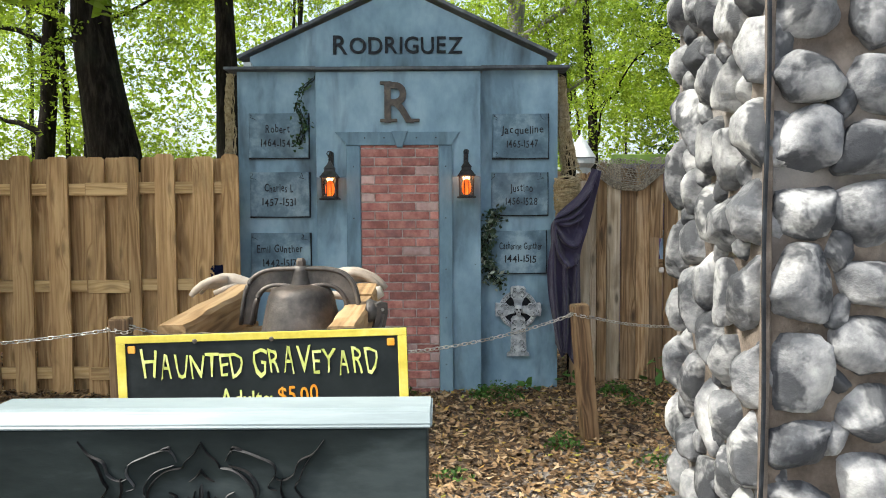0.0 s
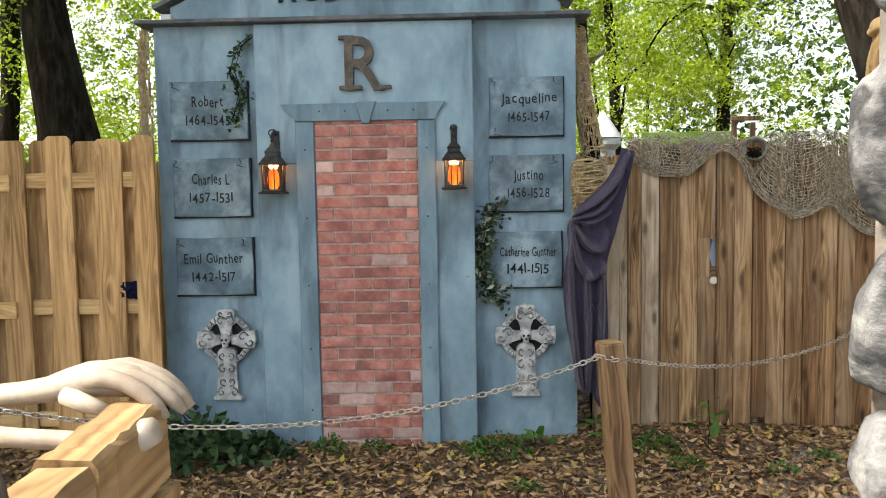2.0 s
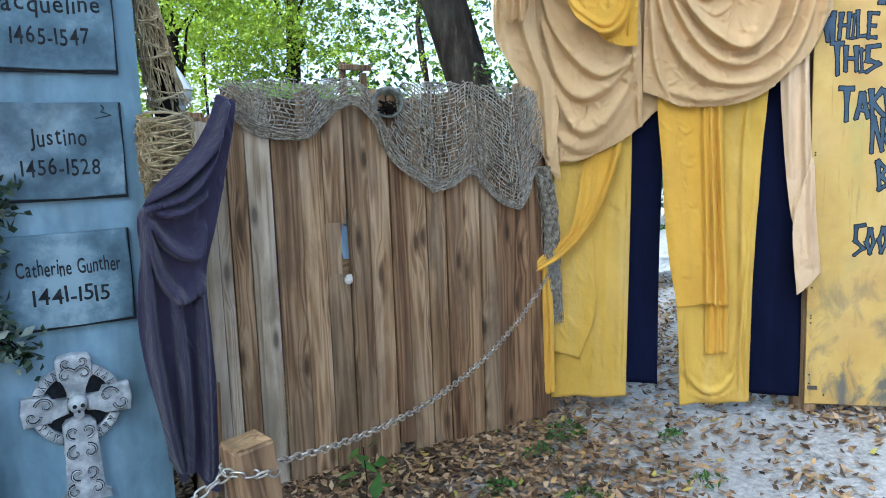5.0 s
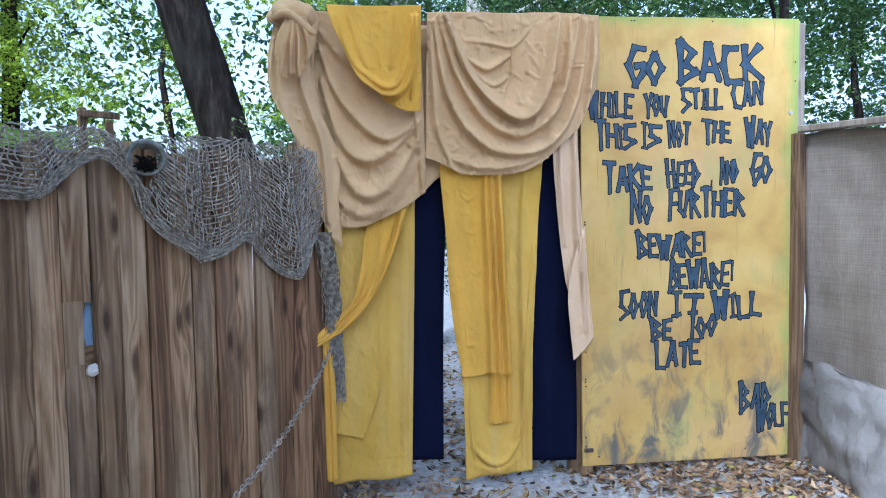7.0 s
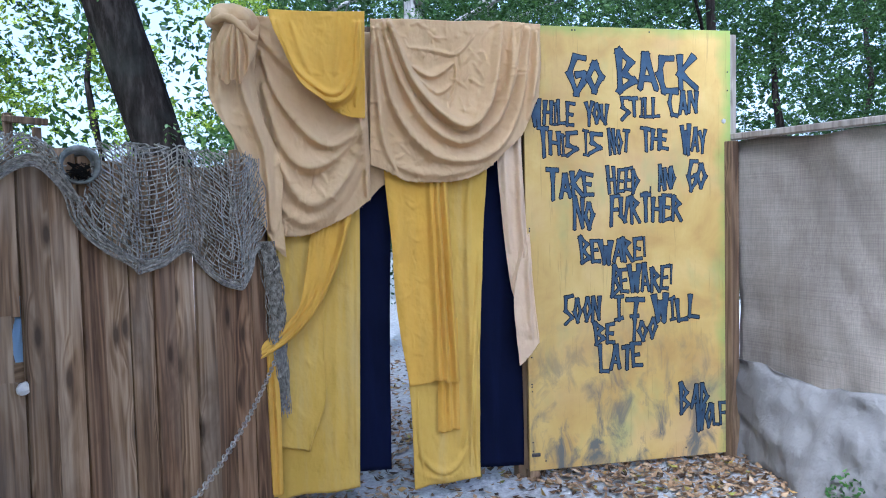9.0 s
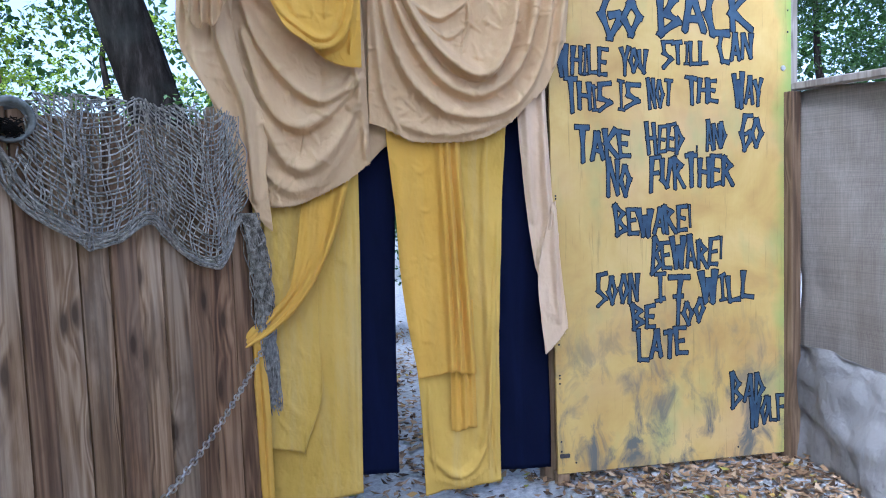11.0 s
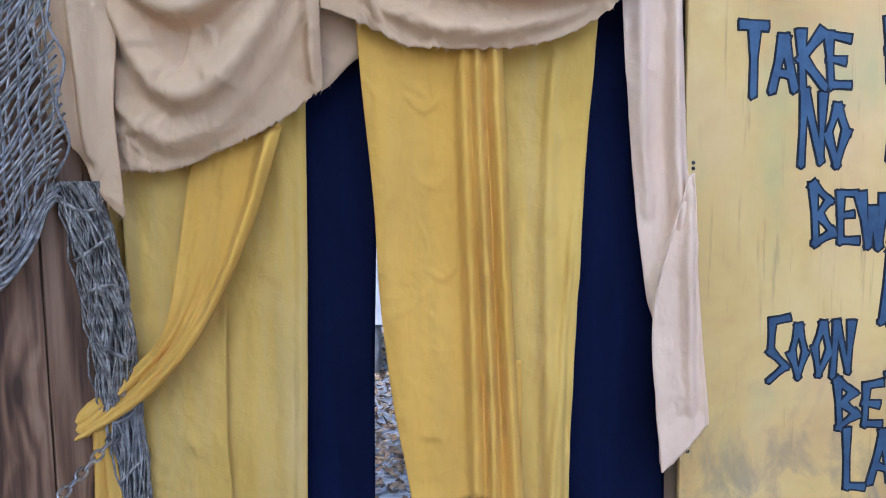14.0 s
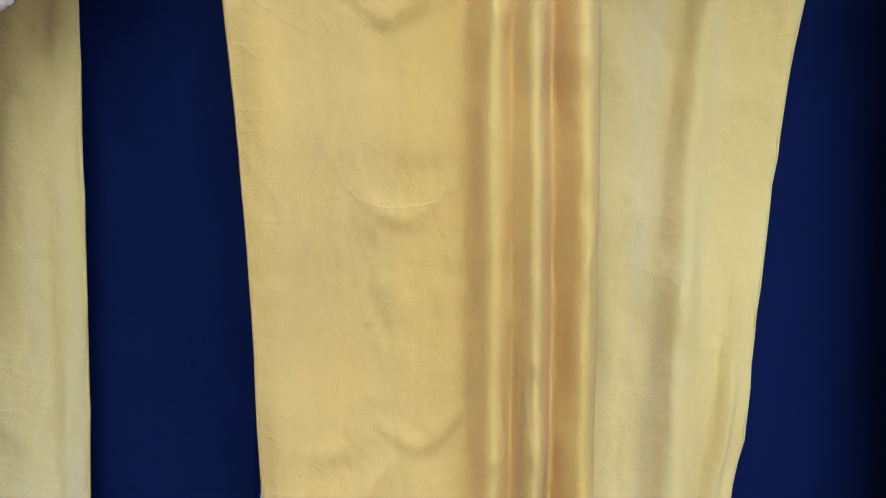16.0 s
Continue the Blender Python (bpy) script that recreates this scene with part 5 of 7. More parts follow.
def knot_point(u, v):
    """A bulging wrap of cloth whose creases run in to the tie below it."""
    a, b = 2 * math.pi * u, math.pi * v
    w = 1 + 0.10 * math.sin(5 * a + 3 * math.cos(b)) * math.sin(b) + 0.12 * nz(2 * math.cos(a), 2 * math.sin(a), v * 4)
    return Vector((-0.075 + 0.115 * math.cos(a) * math.sin(b) * w + 0.02 * math.cos(b), -0.095 + 0.095 * math.sin(a) * math.sin(b) * w, 2.515 + 0.072 * math.cos(b) * w - 0.03 * math.cos(a) * math.sin(b) * 0.6))


bm = sheet(knot_point, 60, 30)
add_tube(bm, [(-0.165 + 0.21 * t, -0.185 - 0.02 * math.sin(math.pi * t), 2.475 + 0.035 * math.sin(t * 5) - 0.03 * t) for t in [k / 12 for k in range(13)]], [0.014 + 0.016 * math.sin(math.pi * k / 12) + 0.003 * (k % 2) for k in range(13)], 10, 0.7)
bmesh.ops.remove_doubles(bm, verts=bm.verts, dist=0.0005)
solo("tan_knot", bm, TAN, "bulky knotted tan cloth at the gate corner", "knot", G, smooth=True)
draped("pale_tan_tail", "pale tan cloth tail with frayed edges beside panel", PALETAN, [1.26, 1.262, 1.283, 1.308, 1.345, 1.362], [1.385, 1.39, 1.405, 1.42, 1.438, 1.45], [2.02, 2.05], [0.735, 0.755, 0.79, 0.835], y=-0.028, nu=60, nv=140, creases=40, across=0.3, seed=43,
       folds=[([(1.41, 1.42), (1.37, 1.30), (1.335, 1.18), (1.335, 1.05), (1.35, 0.93), (1.37, 0.80)], 0.022, 0.012, 0.4, 0.8), ([(1.37, 2.0), (1.375, 1.6), (1.395, 1.2), (1.415, 0.88)], 0.03, 0.02, 0.7, 0.8), ([(1.30, 2.0), (1.295, 1.7), (1.32, 1.35)], 0.022, 0.02, 0.8, 0.8)])

draped("pale_tan_tail_fold", "turned-over frayed layer of the pale tan cloth", PALETAN, [1.40, 1.362, 1.33, 1.326, 1.338, 1.352], [1.412, 1.418, 1.425, 1.436, 1.448, 1.46], [1.43, 1.44], [0.73, 0.76, 0.80, 0.845], y=-0.066, nu=40, nv=90, creases=14, across=0.2, seed=47, edge_roll=-0.004,
       folds=[([(1.405, 1.4), (1.40, 1.2), (1.415, 0.88)], 0.02, 0.016, 0.7, 0.8)])

# ---- painted warning panel ----
pn = thing("warning_panel", "ochre painted plywood panel with jagged slate-blue warning words", "panel", G @ pose(1.415, 0, 0.125))
part("plywood", box((0, -0.012, 0), (1.235, 0.006, 2.43), 0.002), PANEL, pn, "ochre plywood with green edges and smoky stains")
LINES = [("GO", 0.195, 0.242, 2.075, 0.215), ("BACK", 0.225, 0.545, 2.08, 0.49), ("WHILE", 0.14, 0.03, 1.895, 0.265), ("YOU", 0.125, 0.336, 1.90, 0.158), ("STILL", 0.12, 0.551, 1.935, 0.25), ("CAN", 0.14, 0.839, 1.955, 0.192),
         ("THIS", 0.145, 0.068, 1.73, 0.243), ("IS", 0.13, 0.325, 1.738, 0.115), ("NOT", 0.14, 0.477, 1.74, 0.134), ("THE", 0.125, 0.671, 1.762, 0.177), ("WAY", 0.16, 0.918, 1.735, 0.167),
         ("TAKE", 0.155, 0.114, 1.505, 0.292), ("HEED", 0.145, 0.469, 1.52, 0.207), (".", 0.10, 0.715, 1.525, 0.02), ("AND", 0.145, 0.769, 1.527, 0.131), ("GO", 0.165, 0.942, 1.535, 0.138), ("NO", 0.165, 0.262, 1.325, 0.135), ("FURTHER", 0.165, 0.48, 1.352, 0.46),
         ("BEWARE!", 0.15, 0.305, 1.135, 0.42), ("BEWARE!", 0.165, 0.477, 0.96, 0.405), ("SOON", 0.155, 0.203, 0.808, 0.226), ("IT", 0.13, 0.498, 0.815, 0.194), ("WILL", 0.145, 0.736, 0.79, 0.30), ("BE", 0.117, 0.38, 0.685, 0.13), ("TOO", 0.135, 0.589, 0.692, 0.178), ("LATE", 0.15, 0.406, 0.53, 0.276),
         ("BAD", 0.17, 0.897, 0.262, 0.195), ("WOLF", 0.15, 0.987, 0.155, 0.22)]
# strokes of each letter on a five by five grid, column then row
STROKES = {"A": "00-24 40-24 11-31", "B": "00-04 04-33 33-12 12-41 41-00", "C": "44-14 14-02 02-10 10-40", "D": "00-04 04-32 32-00", "E": "00-04 04-44 02-32 00-40", "F": "00-04 04-44 02-32",
           "G": "44-14 14-02 02-20 20-41 41-42 42-22", "H": "00-04 40-44 02-42", "I": "20-24 04-44 00-40", "K": "00-04 44-02 02-40", "L": "04-00 00-40", "N": "00-04 04-40 40-44", "O": "02-24 24-42 42-20 20-02",
           "R": "00-04 04-33 33-12 12-40", "S": "44-04 04-02 02-41 41-00", "T": "04-44 24-20", "U": "04-01 01-20 20-44", "W": "04-10 10-23 23-30 30-44", "Y": "04-22 44-22 22-20", "!": "24-21", ".": "20-21"}
NARROW = {"I": 0.42, "!": 0.3, ".": 0.3, "W": 1.25, "L": 0.8, "E": 0.85, "F": 0.85}


def jagged(text, h, width, seed, grow):
    """Words of tapering wedge strokes; capitals that begin a word stand taller."""
    rnd = random.Random(seed)
    cells = [0.6 if c == " " else NARROW.get(c, 1.0) for c in text]
    unit = width / (sum(cells) + 0.36 * (len(text) - 1))
    out = []
    x, k = 0.0, 0
    for i, c in enumerate(text):
        bm = bmesh.new()
        cw = cells[i] * unit
        if c != " ":
            first = i == 0 or text[i - 1] == " "
            hh = h * (1.12 if first else rnd.uniform(0.84, 0.98))
            base = rnd.uniform(-0.07, 0.05) * h - (0.08 * h if first else 0)
            lean = rnd.uniform(-0.10, 0.10)
            thick = min(0.235 * h, 0.40 * cw)
            jit = {}
            for stroke in STROKES[c].split():
                ends = []
                for q in stroke.split("-"):
                    if q not in jit:
                        jit[q] = (rnd.uniform(-0.06, 0.06) * cw, rnd.uniform(-0.05, 0.05) * hh)
                    gx, gz = int(q[0]) / 4 * cw + jit[q][0], int(q[1]) / 4 * hh + jit[q][1]
                    ends.append(Vector((x + gx + lean * gz, base + gz)))
                p, q = ends
                d = (q - p).normalized()
                sd = Vector((-d.y, d.x))
                up = d.y > 0.3
                w0, w1 = (0.36, 0.62) if up else ((0.62, 0.36) if d.y < -0.3 else (0.42, 0.50))
                w0, w1 = w0 * thick * rnd.uniform(0.85, 1.15) + grow, w1 * thick * rnd.uniform(0.85, 1.15) + grow
                e0, e1 = 0.30 * thick + grow, 0.30 * thick + grow
                tip0, tip1 = (0.42 * thick if up else 0.12 * thick), (0.42 * thick if d.y < -0.3 else 0.12 * thick)
                ring = [p - d * e0 - sd * w0, p - d * (e0 + tip0) + sd * w0 * rnd.uniform(-0.6, 0.6), p - d * e0 + sd * w0, (p + q) / 2 + sd * (min(w0, w1) * 0.92), q + d * e1 + sd * w1, q + d * (e1 + tip1) - sd * w1 * rnd.uniform(-0.6, 0.6), q + d * e1 - sd * w1, (p + q) / 2 - sd * (min(w0, w1) * 0.92)]
                y = -0.0004 - 0.00006 * (k % 9)
                k += 1
                front = [bm.verts.new((v.x, y, v.y)) for v in ring]
                back = [bm.verts.new((v.x, 0.0004, v.y)) for v in ring]
                bm.faces.new(front)
                for j in range(8):
                    bm.faces.new((front[j], back[j], back[(j + 1) % 8], front[(j + 1) % 8]))
        x += cw + 0.36 * unit
        if c != " ":
            bmesh.ops.recalc_face_normals(bm, faces=list(bm.faces))
            out.append(bm)
    return out


for k, (text, hgt, x, z, w) in enumerate(LINES):
    for grow, mat, dy, nm in ((0.0055, INK, 0.0, "letter_outline"), (0.0, SLATE, -0.0016, "letter")):
        for glyph in jagged(text, hgt * 0.86, w * 0.95 - 0.02, 40 + k, grow):
            part(nm, glyph, mat, pn, m=pose(x + 0.018, -0.0125 + dy, z + 0.09 * hgt))
rs = random.Random(4)
for k in range(26):
    x, z = rs.choice([(rs.uniform(0.02, 1.2), 2.41), (1.215, rs.uniform(0.05, 2.4)), (0.02, rs.uniform(0.05, 1.4)), (rs.uniform(0.05, 1.2), 0.05)])
    part("nail", lathe([(0.005, 0), (0.003, 0.003)], 7, pose(x, -0.0125, z, 90)), BLACKMETAL, pn)
part("washer", lathe([(0.014, 0), (0.012, 0.004)], 12, pose(1.19, -0.0125, 1.92, 90)), STEEL, pn)
part("latch_plate", box((0.01, -0.02, 0.08), (0.06, -0.0125, 0.1), 0.002), IRON, pn)
part("support_stud", box((1.24, 0.03, -0.1), (1.30, 0.12, 2.42), 0.004), PALEWOOD, pn, "rough pale timber stud behind panel edge")
part("skid", box((0.0, -0.01, -0.06), (0.06, 0.05, -0.002), 0.003), POSTW, pn)

# ---- burlap screen beside the panel ----
B0, B1 = Vector((4.93, 4.16, 0)), Vector((3.55, 1.2, 0))
bd = (B1 - B0)
bang = math.degrees(math.atan2(bd.y, bd.x))
BM = pose(B0.x, B0.y, 0.1, 0, 0, bang)
scr = thing("burlap_screen", "brown burlap screen stapled to a timber top rail", "screen", BM, kind="structure")


def burlap(u, v):
    s = 3.26 * u
    w = 0.022 * math.sin(s * 5 + 1.5 * nz(s, v)) + 0.05 * nz(s * 2.2, v * 2.2, 2.0) + 0.012 * nz(s * 7, v * 9)
    return Vector((s, w, lerp(1.83 + 0.02 * nz(s * 3, 0), 0.28 + 0.05 * math.sin(s * 4), v)))


ob = part("burlap_sheet", sheet(burlap, 110, 60), BURLAP, scr, "coarse brown burlap with worn thin patches", True)
md = ob.modifiers.new("thickness", "SOLIDIFY")
md.thickness = 0.003


def flap(u, v):
    s = 3.26 * u
    return Vector((s, -0.03 - v * (0.06 + 0.26 * smooth01((s - 0.05) / 0.6)) + 0.05 * nz(s * 3, v * 3, 9) + 0.035 * nz(s * 8, v * 7, 4) + 0.012 * nz(s * 21, v * 17, 4) + 0.03 * math.sin(s * 7) * v, lerp(0.50 + 0.05 * nz(s * 3, 1) + 0.08 * math.exp(-s * 3), -0.12, smooth01(v * 1.05) * 0.9 + 0.1 * v)))


ob = part("canvas_flap", sheet(flap, 110, 36), FLAPCLOTH, scr, "pale grey canvas flap spreading onto the ground", True)
md = ob.modifiers.new("thickness", "SOLIDIFY")
md.thickness = 0.003
part("top_rail", box((-0.02, -0.06, 1.84), (3.3, 0.03, 1.875), 0.004, 0.004), PALEWOOD, scr)
part("screen_post", box((-0.04, -0.1, -0.1), (0.03, -0.03, 1.83), 0.004), POSTW, scr)
part("screen_post", box((1.6, -0.1, -0.1), (1.67, -0.04, 1.83), 0.004), POSTW, scr)
part("screen_post", box((3.2, -0.1, -0.1), (3.27, -0.04, 1.83), 0.004), POSTW, scr)

# ---- draped netting along the fence top ----
def net_hem(x):
    """Height of the scalloped lower edge."""
    pts = [1.74, 1.66, 1.62, 1.61, 1.68, 1.76, 1.72, 1.55, 1.42, 1.35, 1.36, 1.42, 1.33, 1.23, 1.24, 1.40]
    return path(pts, min(1, max(0, (x - 1.25) / 1.69)))


def net_top(x):
    """Height of the upper edge, which sinks round the hollow pot."""
    return 1.86 + 0.03 * nz(x * 7, 2) - 0.21 * math.exp(-((x - 2.03) / 0.065) ** 2)


def net_point(x, v, seed):
    z = lerp(net_top(x), net_hem(x), v)
    y = 6.0 - 0.02 - 0.045 * (0.5 + 0.5 * math.sin(x * 21 + 2 * nz(x * 2, v))) - 0.02 * math.sin(math.pi * v) + 0.012 * nz(x * 8, z * 8, seed)
    return Vector((x + 0.03 * nz(x * 6, z * 7, 3.0 + seed), y, z + 0.012 * nz(x * 9, z * 6, seed)))


net = thing("fishing_net", "grey hemp netting draped in scallops over the fence", "net")
x = 1.25
rn = random.Random(2)
while x < 2.95:
    s = rn.uniform(0, 9)
    part("upright_strand", tube([net_point(x + 0.006 * math.sin(i * 0.8 + s), i / 22, s * 0.06) for i in range(23)], rn.uniform(0.0025, 0.0036), 4), ROPE, net)
    x += rn.uniform(0.011, 0.019)
for j in range(34):
    drop = 0.0185 * j
    s = rn.uniform(0, 9)
    for rep in range(4 if j < 2 else 1):
        run = []
        for i in range(112):
            x = 1.25 + 1.69 * i / 110
            v = 1.0 - (drop + 0.008 * rep) / (net_top(x) - net_hem(x)) + 0.02 * nz(i * 0.3, s)
            if i < 111 and v > -0.03:
                run.append(net_point(x, min(1.02, v), 0.3 + s * 0.05 + rep * 0.4))
            else:
                if len(run) > 3:
                    part("cross_strand", tube(run, 0.0031 if j > 1 else 0.0042, 4), ROPE, net)
                run = []
bm = bmesh.new()
for k in range(40):
    x0 = 1.25 + 1.7 * rn.random()
    add_tube(bm, [Vector((x0 + 0.01 * i * rn.uniform(-1, 1), 6.035 + 0.06 * math.sin(i * 0.6) - 0.05, net_top(x0) - 0.03 + 0.05 * math.sin(i * 0.5) + rn.uniform(-0.01, 0.01))) for i in range(6)], 0.0032, 4)
tagged(part("top_bunching", bm, ROPE, net), kind="stuff")


def rope_bundle(name, label, line, width, count, mat, seed, wrap=0):
    rn2 = random.Random(seed)
    bm2 = bmesh.new()
    for k in range(count):
        ox, oy, ph = rn2.uniform(-1, 1), rn2.uniform(-1, 1), rn2.uniform(0, 6)
        n2 = 16
        end = rn2.uniform(0.82, 1.0)
        pts = []
        for i in range(n2 + 1):
            t = i / n2 * end
            w = path(width, t)
            pts.append(Vector((path([p[0] for p in line], t) + ox * w + 0.012 * math.sin(t * 22 + ph), path([p[1] for p in line], t) + oy * w * 0.6 - 0.006 * math.cos(t * 19 + ph), path([p[2] for p in line], t))))
        add_tube(bm2, pts, 0.0025, 4)
    for k in range(wrap):
        t = (k + 0.5) / wrap
        c = Vector([path([p[i] for p in line], t) for i in range(3)])
        w = path(width, t) * 1.05
        add_tube(bm2, [c + Vector((w * math.cos(a), 0.65 * w * math.sin(a), 0.03 * math.sin(a + k * 1.7))) for a in np.linspace(0, 6.3, 13)], 0.004, 4)
    return solo(name, bm2, mat, label, "rope", kind="stuff")


rope_bundle("hanging_net_end", "frayed grey net end hanging on gate post", [(2.975, 5.97, 1.44), (3.02, 5.97, 1.2), (3.05, 5.985, 0.9), (3.085, 5.99, 0.53)], [0.036, 0.042, 0.038, 0.026], 90, ROPE, 3, 7)
rope_bundle("straw_bundle", "tangled straw and net bundle beside the facade", [(0.985, 5.80, 1.70), (0.985, 5.795, 1.6), (0.99, 5.80, 1.45), (1.0, 5.82, 1.28)], [0.09, 0.10, 0.095, 0.07], 120, STRAW, 7, 34)
rope_bundle("netted_trunk_wrap", "dry straw netting wrapped round a thin trunk", [(0.955, 5.96, 2.53), (0.975, 5.97, 2.3), (1.0, 5.99, 2.05), (1.06, 6.0, 1.72)], [0.03, 0.04, 0.05, 0.085], 90, STRAW, 11, 26)
rope_bundle("dry_frond_fringe", "dry brown palm fringe hanging at facade edge", [(-1.66, 5.80, 2.54), (-1.67, 5.79, 2.3), (-1.66, 5.78, 2.0), (-1.68, 5.77, 1.74)], [0.02, 0.03, 0.035, 0.045], 42, STRAW, 13, 0)
solo("thin_trunk", tube([(0.985, 6.02, 2.6), (1.0, 6.03, 2.2), (1.05, 6.04, 1.8), (1.07, 6.03, 1.0), (1.08, 6.02, 0.0)], [0.03, 0.035, 0.05, 0.05, 0.05], 8), BARK, "slim bark-covered trunk beside the facade", "trunk", smooth=True)

bm = lathe([(0.05, 0.0), (0.062, 0.02), (0.072, 0.16), (0.078, 0.165), (0.070, 0.17), (0.058, 0.158), (0.045, 0.03), (0.0, 0.03)], 22)
solo("hollow_pot", bm, POT, "mossy grey hollow pot caught in the netting", "pot", pose(2.10, 6.11, 1.755, 82, 0, -24) @ Matrix.Scale(0.98, 4), smooth=True)
bm = bmesh.new()
for k in range(24):
    a = rn.uniform(0, 6.28)
    add_tube(bm, [Vector((2.03 + rn.uniform(-0.05, 0.05), 5.95 + rn.uniform(-0.01, 0.03), 1.735 + rn.uniform(-0.02, 0.05))) for _ in range(4)], 0.0025, 4)
solo("dry_twigs", bm, BARK, "small tangle of dry twigs in the pot", "twigs")


# ---- purple cloth hanging by the fence ----
draped("purple_drape", "faded purple cloth gathered and hung by fence", PURPLE, [1.165, 1.065, 0.865, 0.845, 0.82, 0.83, 0.86, 0.885], [1.235, 1.19, 1.135, 1.075, 1.075, 1.08, 1.07, 1.065], [1.78, 1.76], [0.40, 0.30, 0.33, 0.25, 0.22], y=-0.01, nu=90, nv=150, creases=90, across=0.3, seed=53, crease_high=0.008, m=pose(0, 5.725, 0),
       folds=[([(0.87, 1.39), (1.0, 1.46), (1.12, 1.58), (1.2, 1.74)], 0.085, 0.024, 0.4, 0.6), ([(0.87, 1.37), (1.0, 1.40), (1.1, 1.5), (1.16, 1.62)], 0.085, 0.022, 0.4, 0.6), ([(0.87, 1.36), (0.98, 1.345), (1.09, 1.40)], 0.08, 0.024, 0.4, 0.6), ([(0.86, 1.36), (0.94, 1.22), (1.04, 1.18), (1.08, 1.28)], 0.075, 0.03, 0.4, 0.6),
              ([(0.86, 1.34), (0.9, 1.12), (0.98, 1.02), (1.06, 1.08)], 0.07, 0.03, 0.4, 0.6), ([(0.865, 1.3), (0.855, 0.9), (0.89, 0.5), (0.92, 0.36)], 0.075, 0.022, 0.6, 0.8), ([(0.95, 1.05), (0.955, 0.7), (0.95, 0.35)], 0.075, 0.022, 0.5, 0.8), ([(1.04, 1.1), (1.03, 0.7), (1.02, 0.3)], 0.07, 0.02, 0.6, 0.8)])

# ---- stone pillar ----
pil = thing("stone_pillar", "square pillar of faux field stones painted white and grey", "pillar", pose(0.74, 1.70, 0))
part("core", box((0.03, 0.03, 0), (0.72, 0.70, 3.0), 0.01), GROUT, pil, "rough sandy brown mortar")
part("corner_fillet", box((0.015, 0.012, 0), (0.034, 0.034, 3.0), 0.004), GROUT, pil)
part("corner_seam", tube([(0.016 + 0.003 * math.sin(i), 0.010, 3.0 * i / 24) for i in range(25)], 0.0055, 5), INK, pil, "dark crack along the corner")
rp = random.Random(21)
BALL = bmesh.new()
bmesh.ops.create_icosphere(BALL, subdivisions=4, radius=1)
BALL_ME = bpy.data.meshes.new("unit_ball")
BALL.to_mesh(BALL_ME)
BALL.free()


def stone(a, b, c, seed):
    """A boulder squashed to half-widths a, b and depth c, blocky, dented and chipped."""
    bm2 = bmesh.new()
    bm2.from_mesh(BALL_ME)
    pw = random.Random(seed).uniform(0.55, 0.74)
    planes = [(Vector((math.cos(t), math.sin(t), q)).normalized(), d) for t, q, d in [(random.Random(seed + i).uniform(0, 6.3), random.Random(seed + 9 * i).uniform(-0.2, 0.9), random.Random(seed + 5 * i).uniform(0.66, 0.92)) for i in range(8)]]
    for v in bm2.verts:
        p = v.co.copy()
        q = Vector([math.copysign(abs(t) ** pw, t) for t in p])
        for nn, d in planes:
            over = q.dot(nn) - d
            if over > 0:
                q -= nn * over * 0.8
        q *= 1 + 0.10 * nz(p.x * 1.6 + seed, p.y * 1.6, p.z * 1.6) + 0.035 * nz(p.x * 5 + seed, p.y * 5, p.z * 5) + 0.012 * nz(p.x * 16, p.y * 16 + seed, p.z * 16)
        v.co = Vector((q.x * a, q.y * b, q.z * c))
    return bm2


def stone_face(m, width, cols, height, seed, tall):
    """Fill one face, in its own x (across) and y (up), with stones of uneven size, small ones wedged between."""
    k = 0
    step = width / cols
    for col in range(cols):
        z = -0.02 - rp.uniform(0.0, 0.1)
        shift = 0.0
        while z < height:
            hh = rp.choice([0.15, 0.18, 0.21, 0.24] if tall else [0.14, 0.16, 0.18, 0.20])
            ww = step * (rp.uniform(0.9, 1.12) if tall else rp.uniform(1.0, 1.14))
            shift = rp.uniform(-0.12, 0.12) * step
            if col == 0:
                shift = abs(shift) * 0.3
            if col == cols - 1:
                shift = -abs(shift) * 0.3
            part("stone", stone(ww * 0.5, hh * 0.5, 0.055 + 0.015 * rp.random(), seed + k * 3.7), STONE, pil, smooth=True, m=m @ pose(step * (col + 0.5) + shift, z + hh / 2, -0.008, rp.uniform(-5, 5), rp.uniform(-6, 6), rp.uniform(-14, 14) if tall else rp.uniform(-5, 5)))
            if col and rp.random() < 0.65:
                part("stone", stone(rp.uniform(0.026, 0.042), rp.uniform(0.034, 0.055), 0.036, seed + k * 1.3 + 60), STONE, pil, smooth=True, m=m @ pose(step * col + rp.uniform(-0.01, 0.01), z + hh + 0.012, -0.006, 0, 0, rp.uniform(-40, 40)))
            z += hh * 0.96 + rp.uniform(0.0, 0.018)
            k += 1


stone_face(pose(0.03, 0.69, 0, 90, 0, -90), 0.665, 5, 2.95, 5.0, True)
stone_face(pose(0.022, 0.03, 0, 90, 0, 0), 0.68, 4, 2.95, 300.0, False)

# ---- bell stand with the priced board ----
st = thing("bell_stand", "rough split timber stand holding a cast-iron bell", "stand")


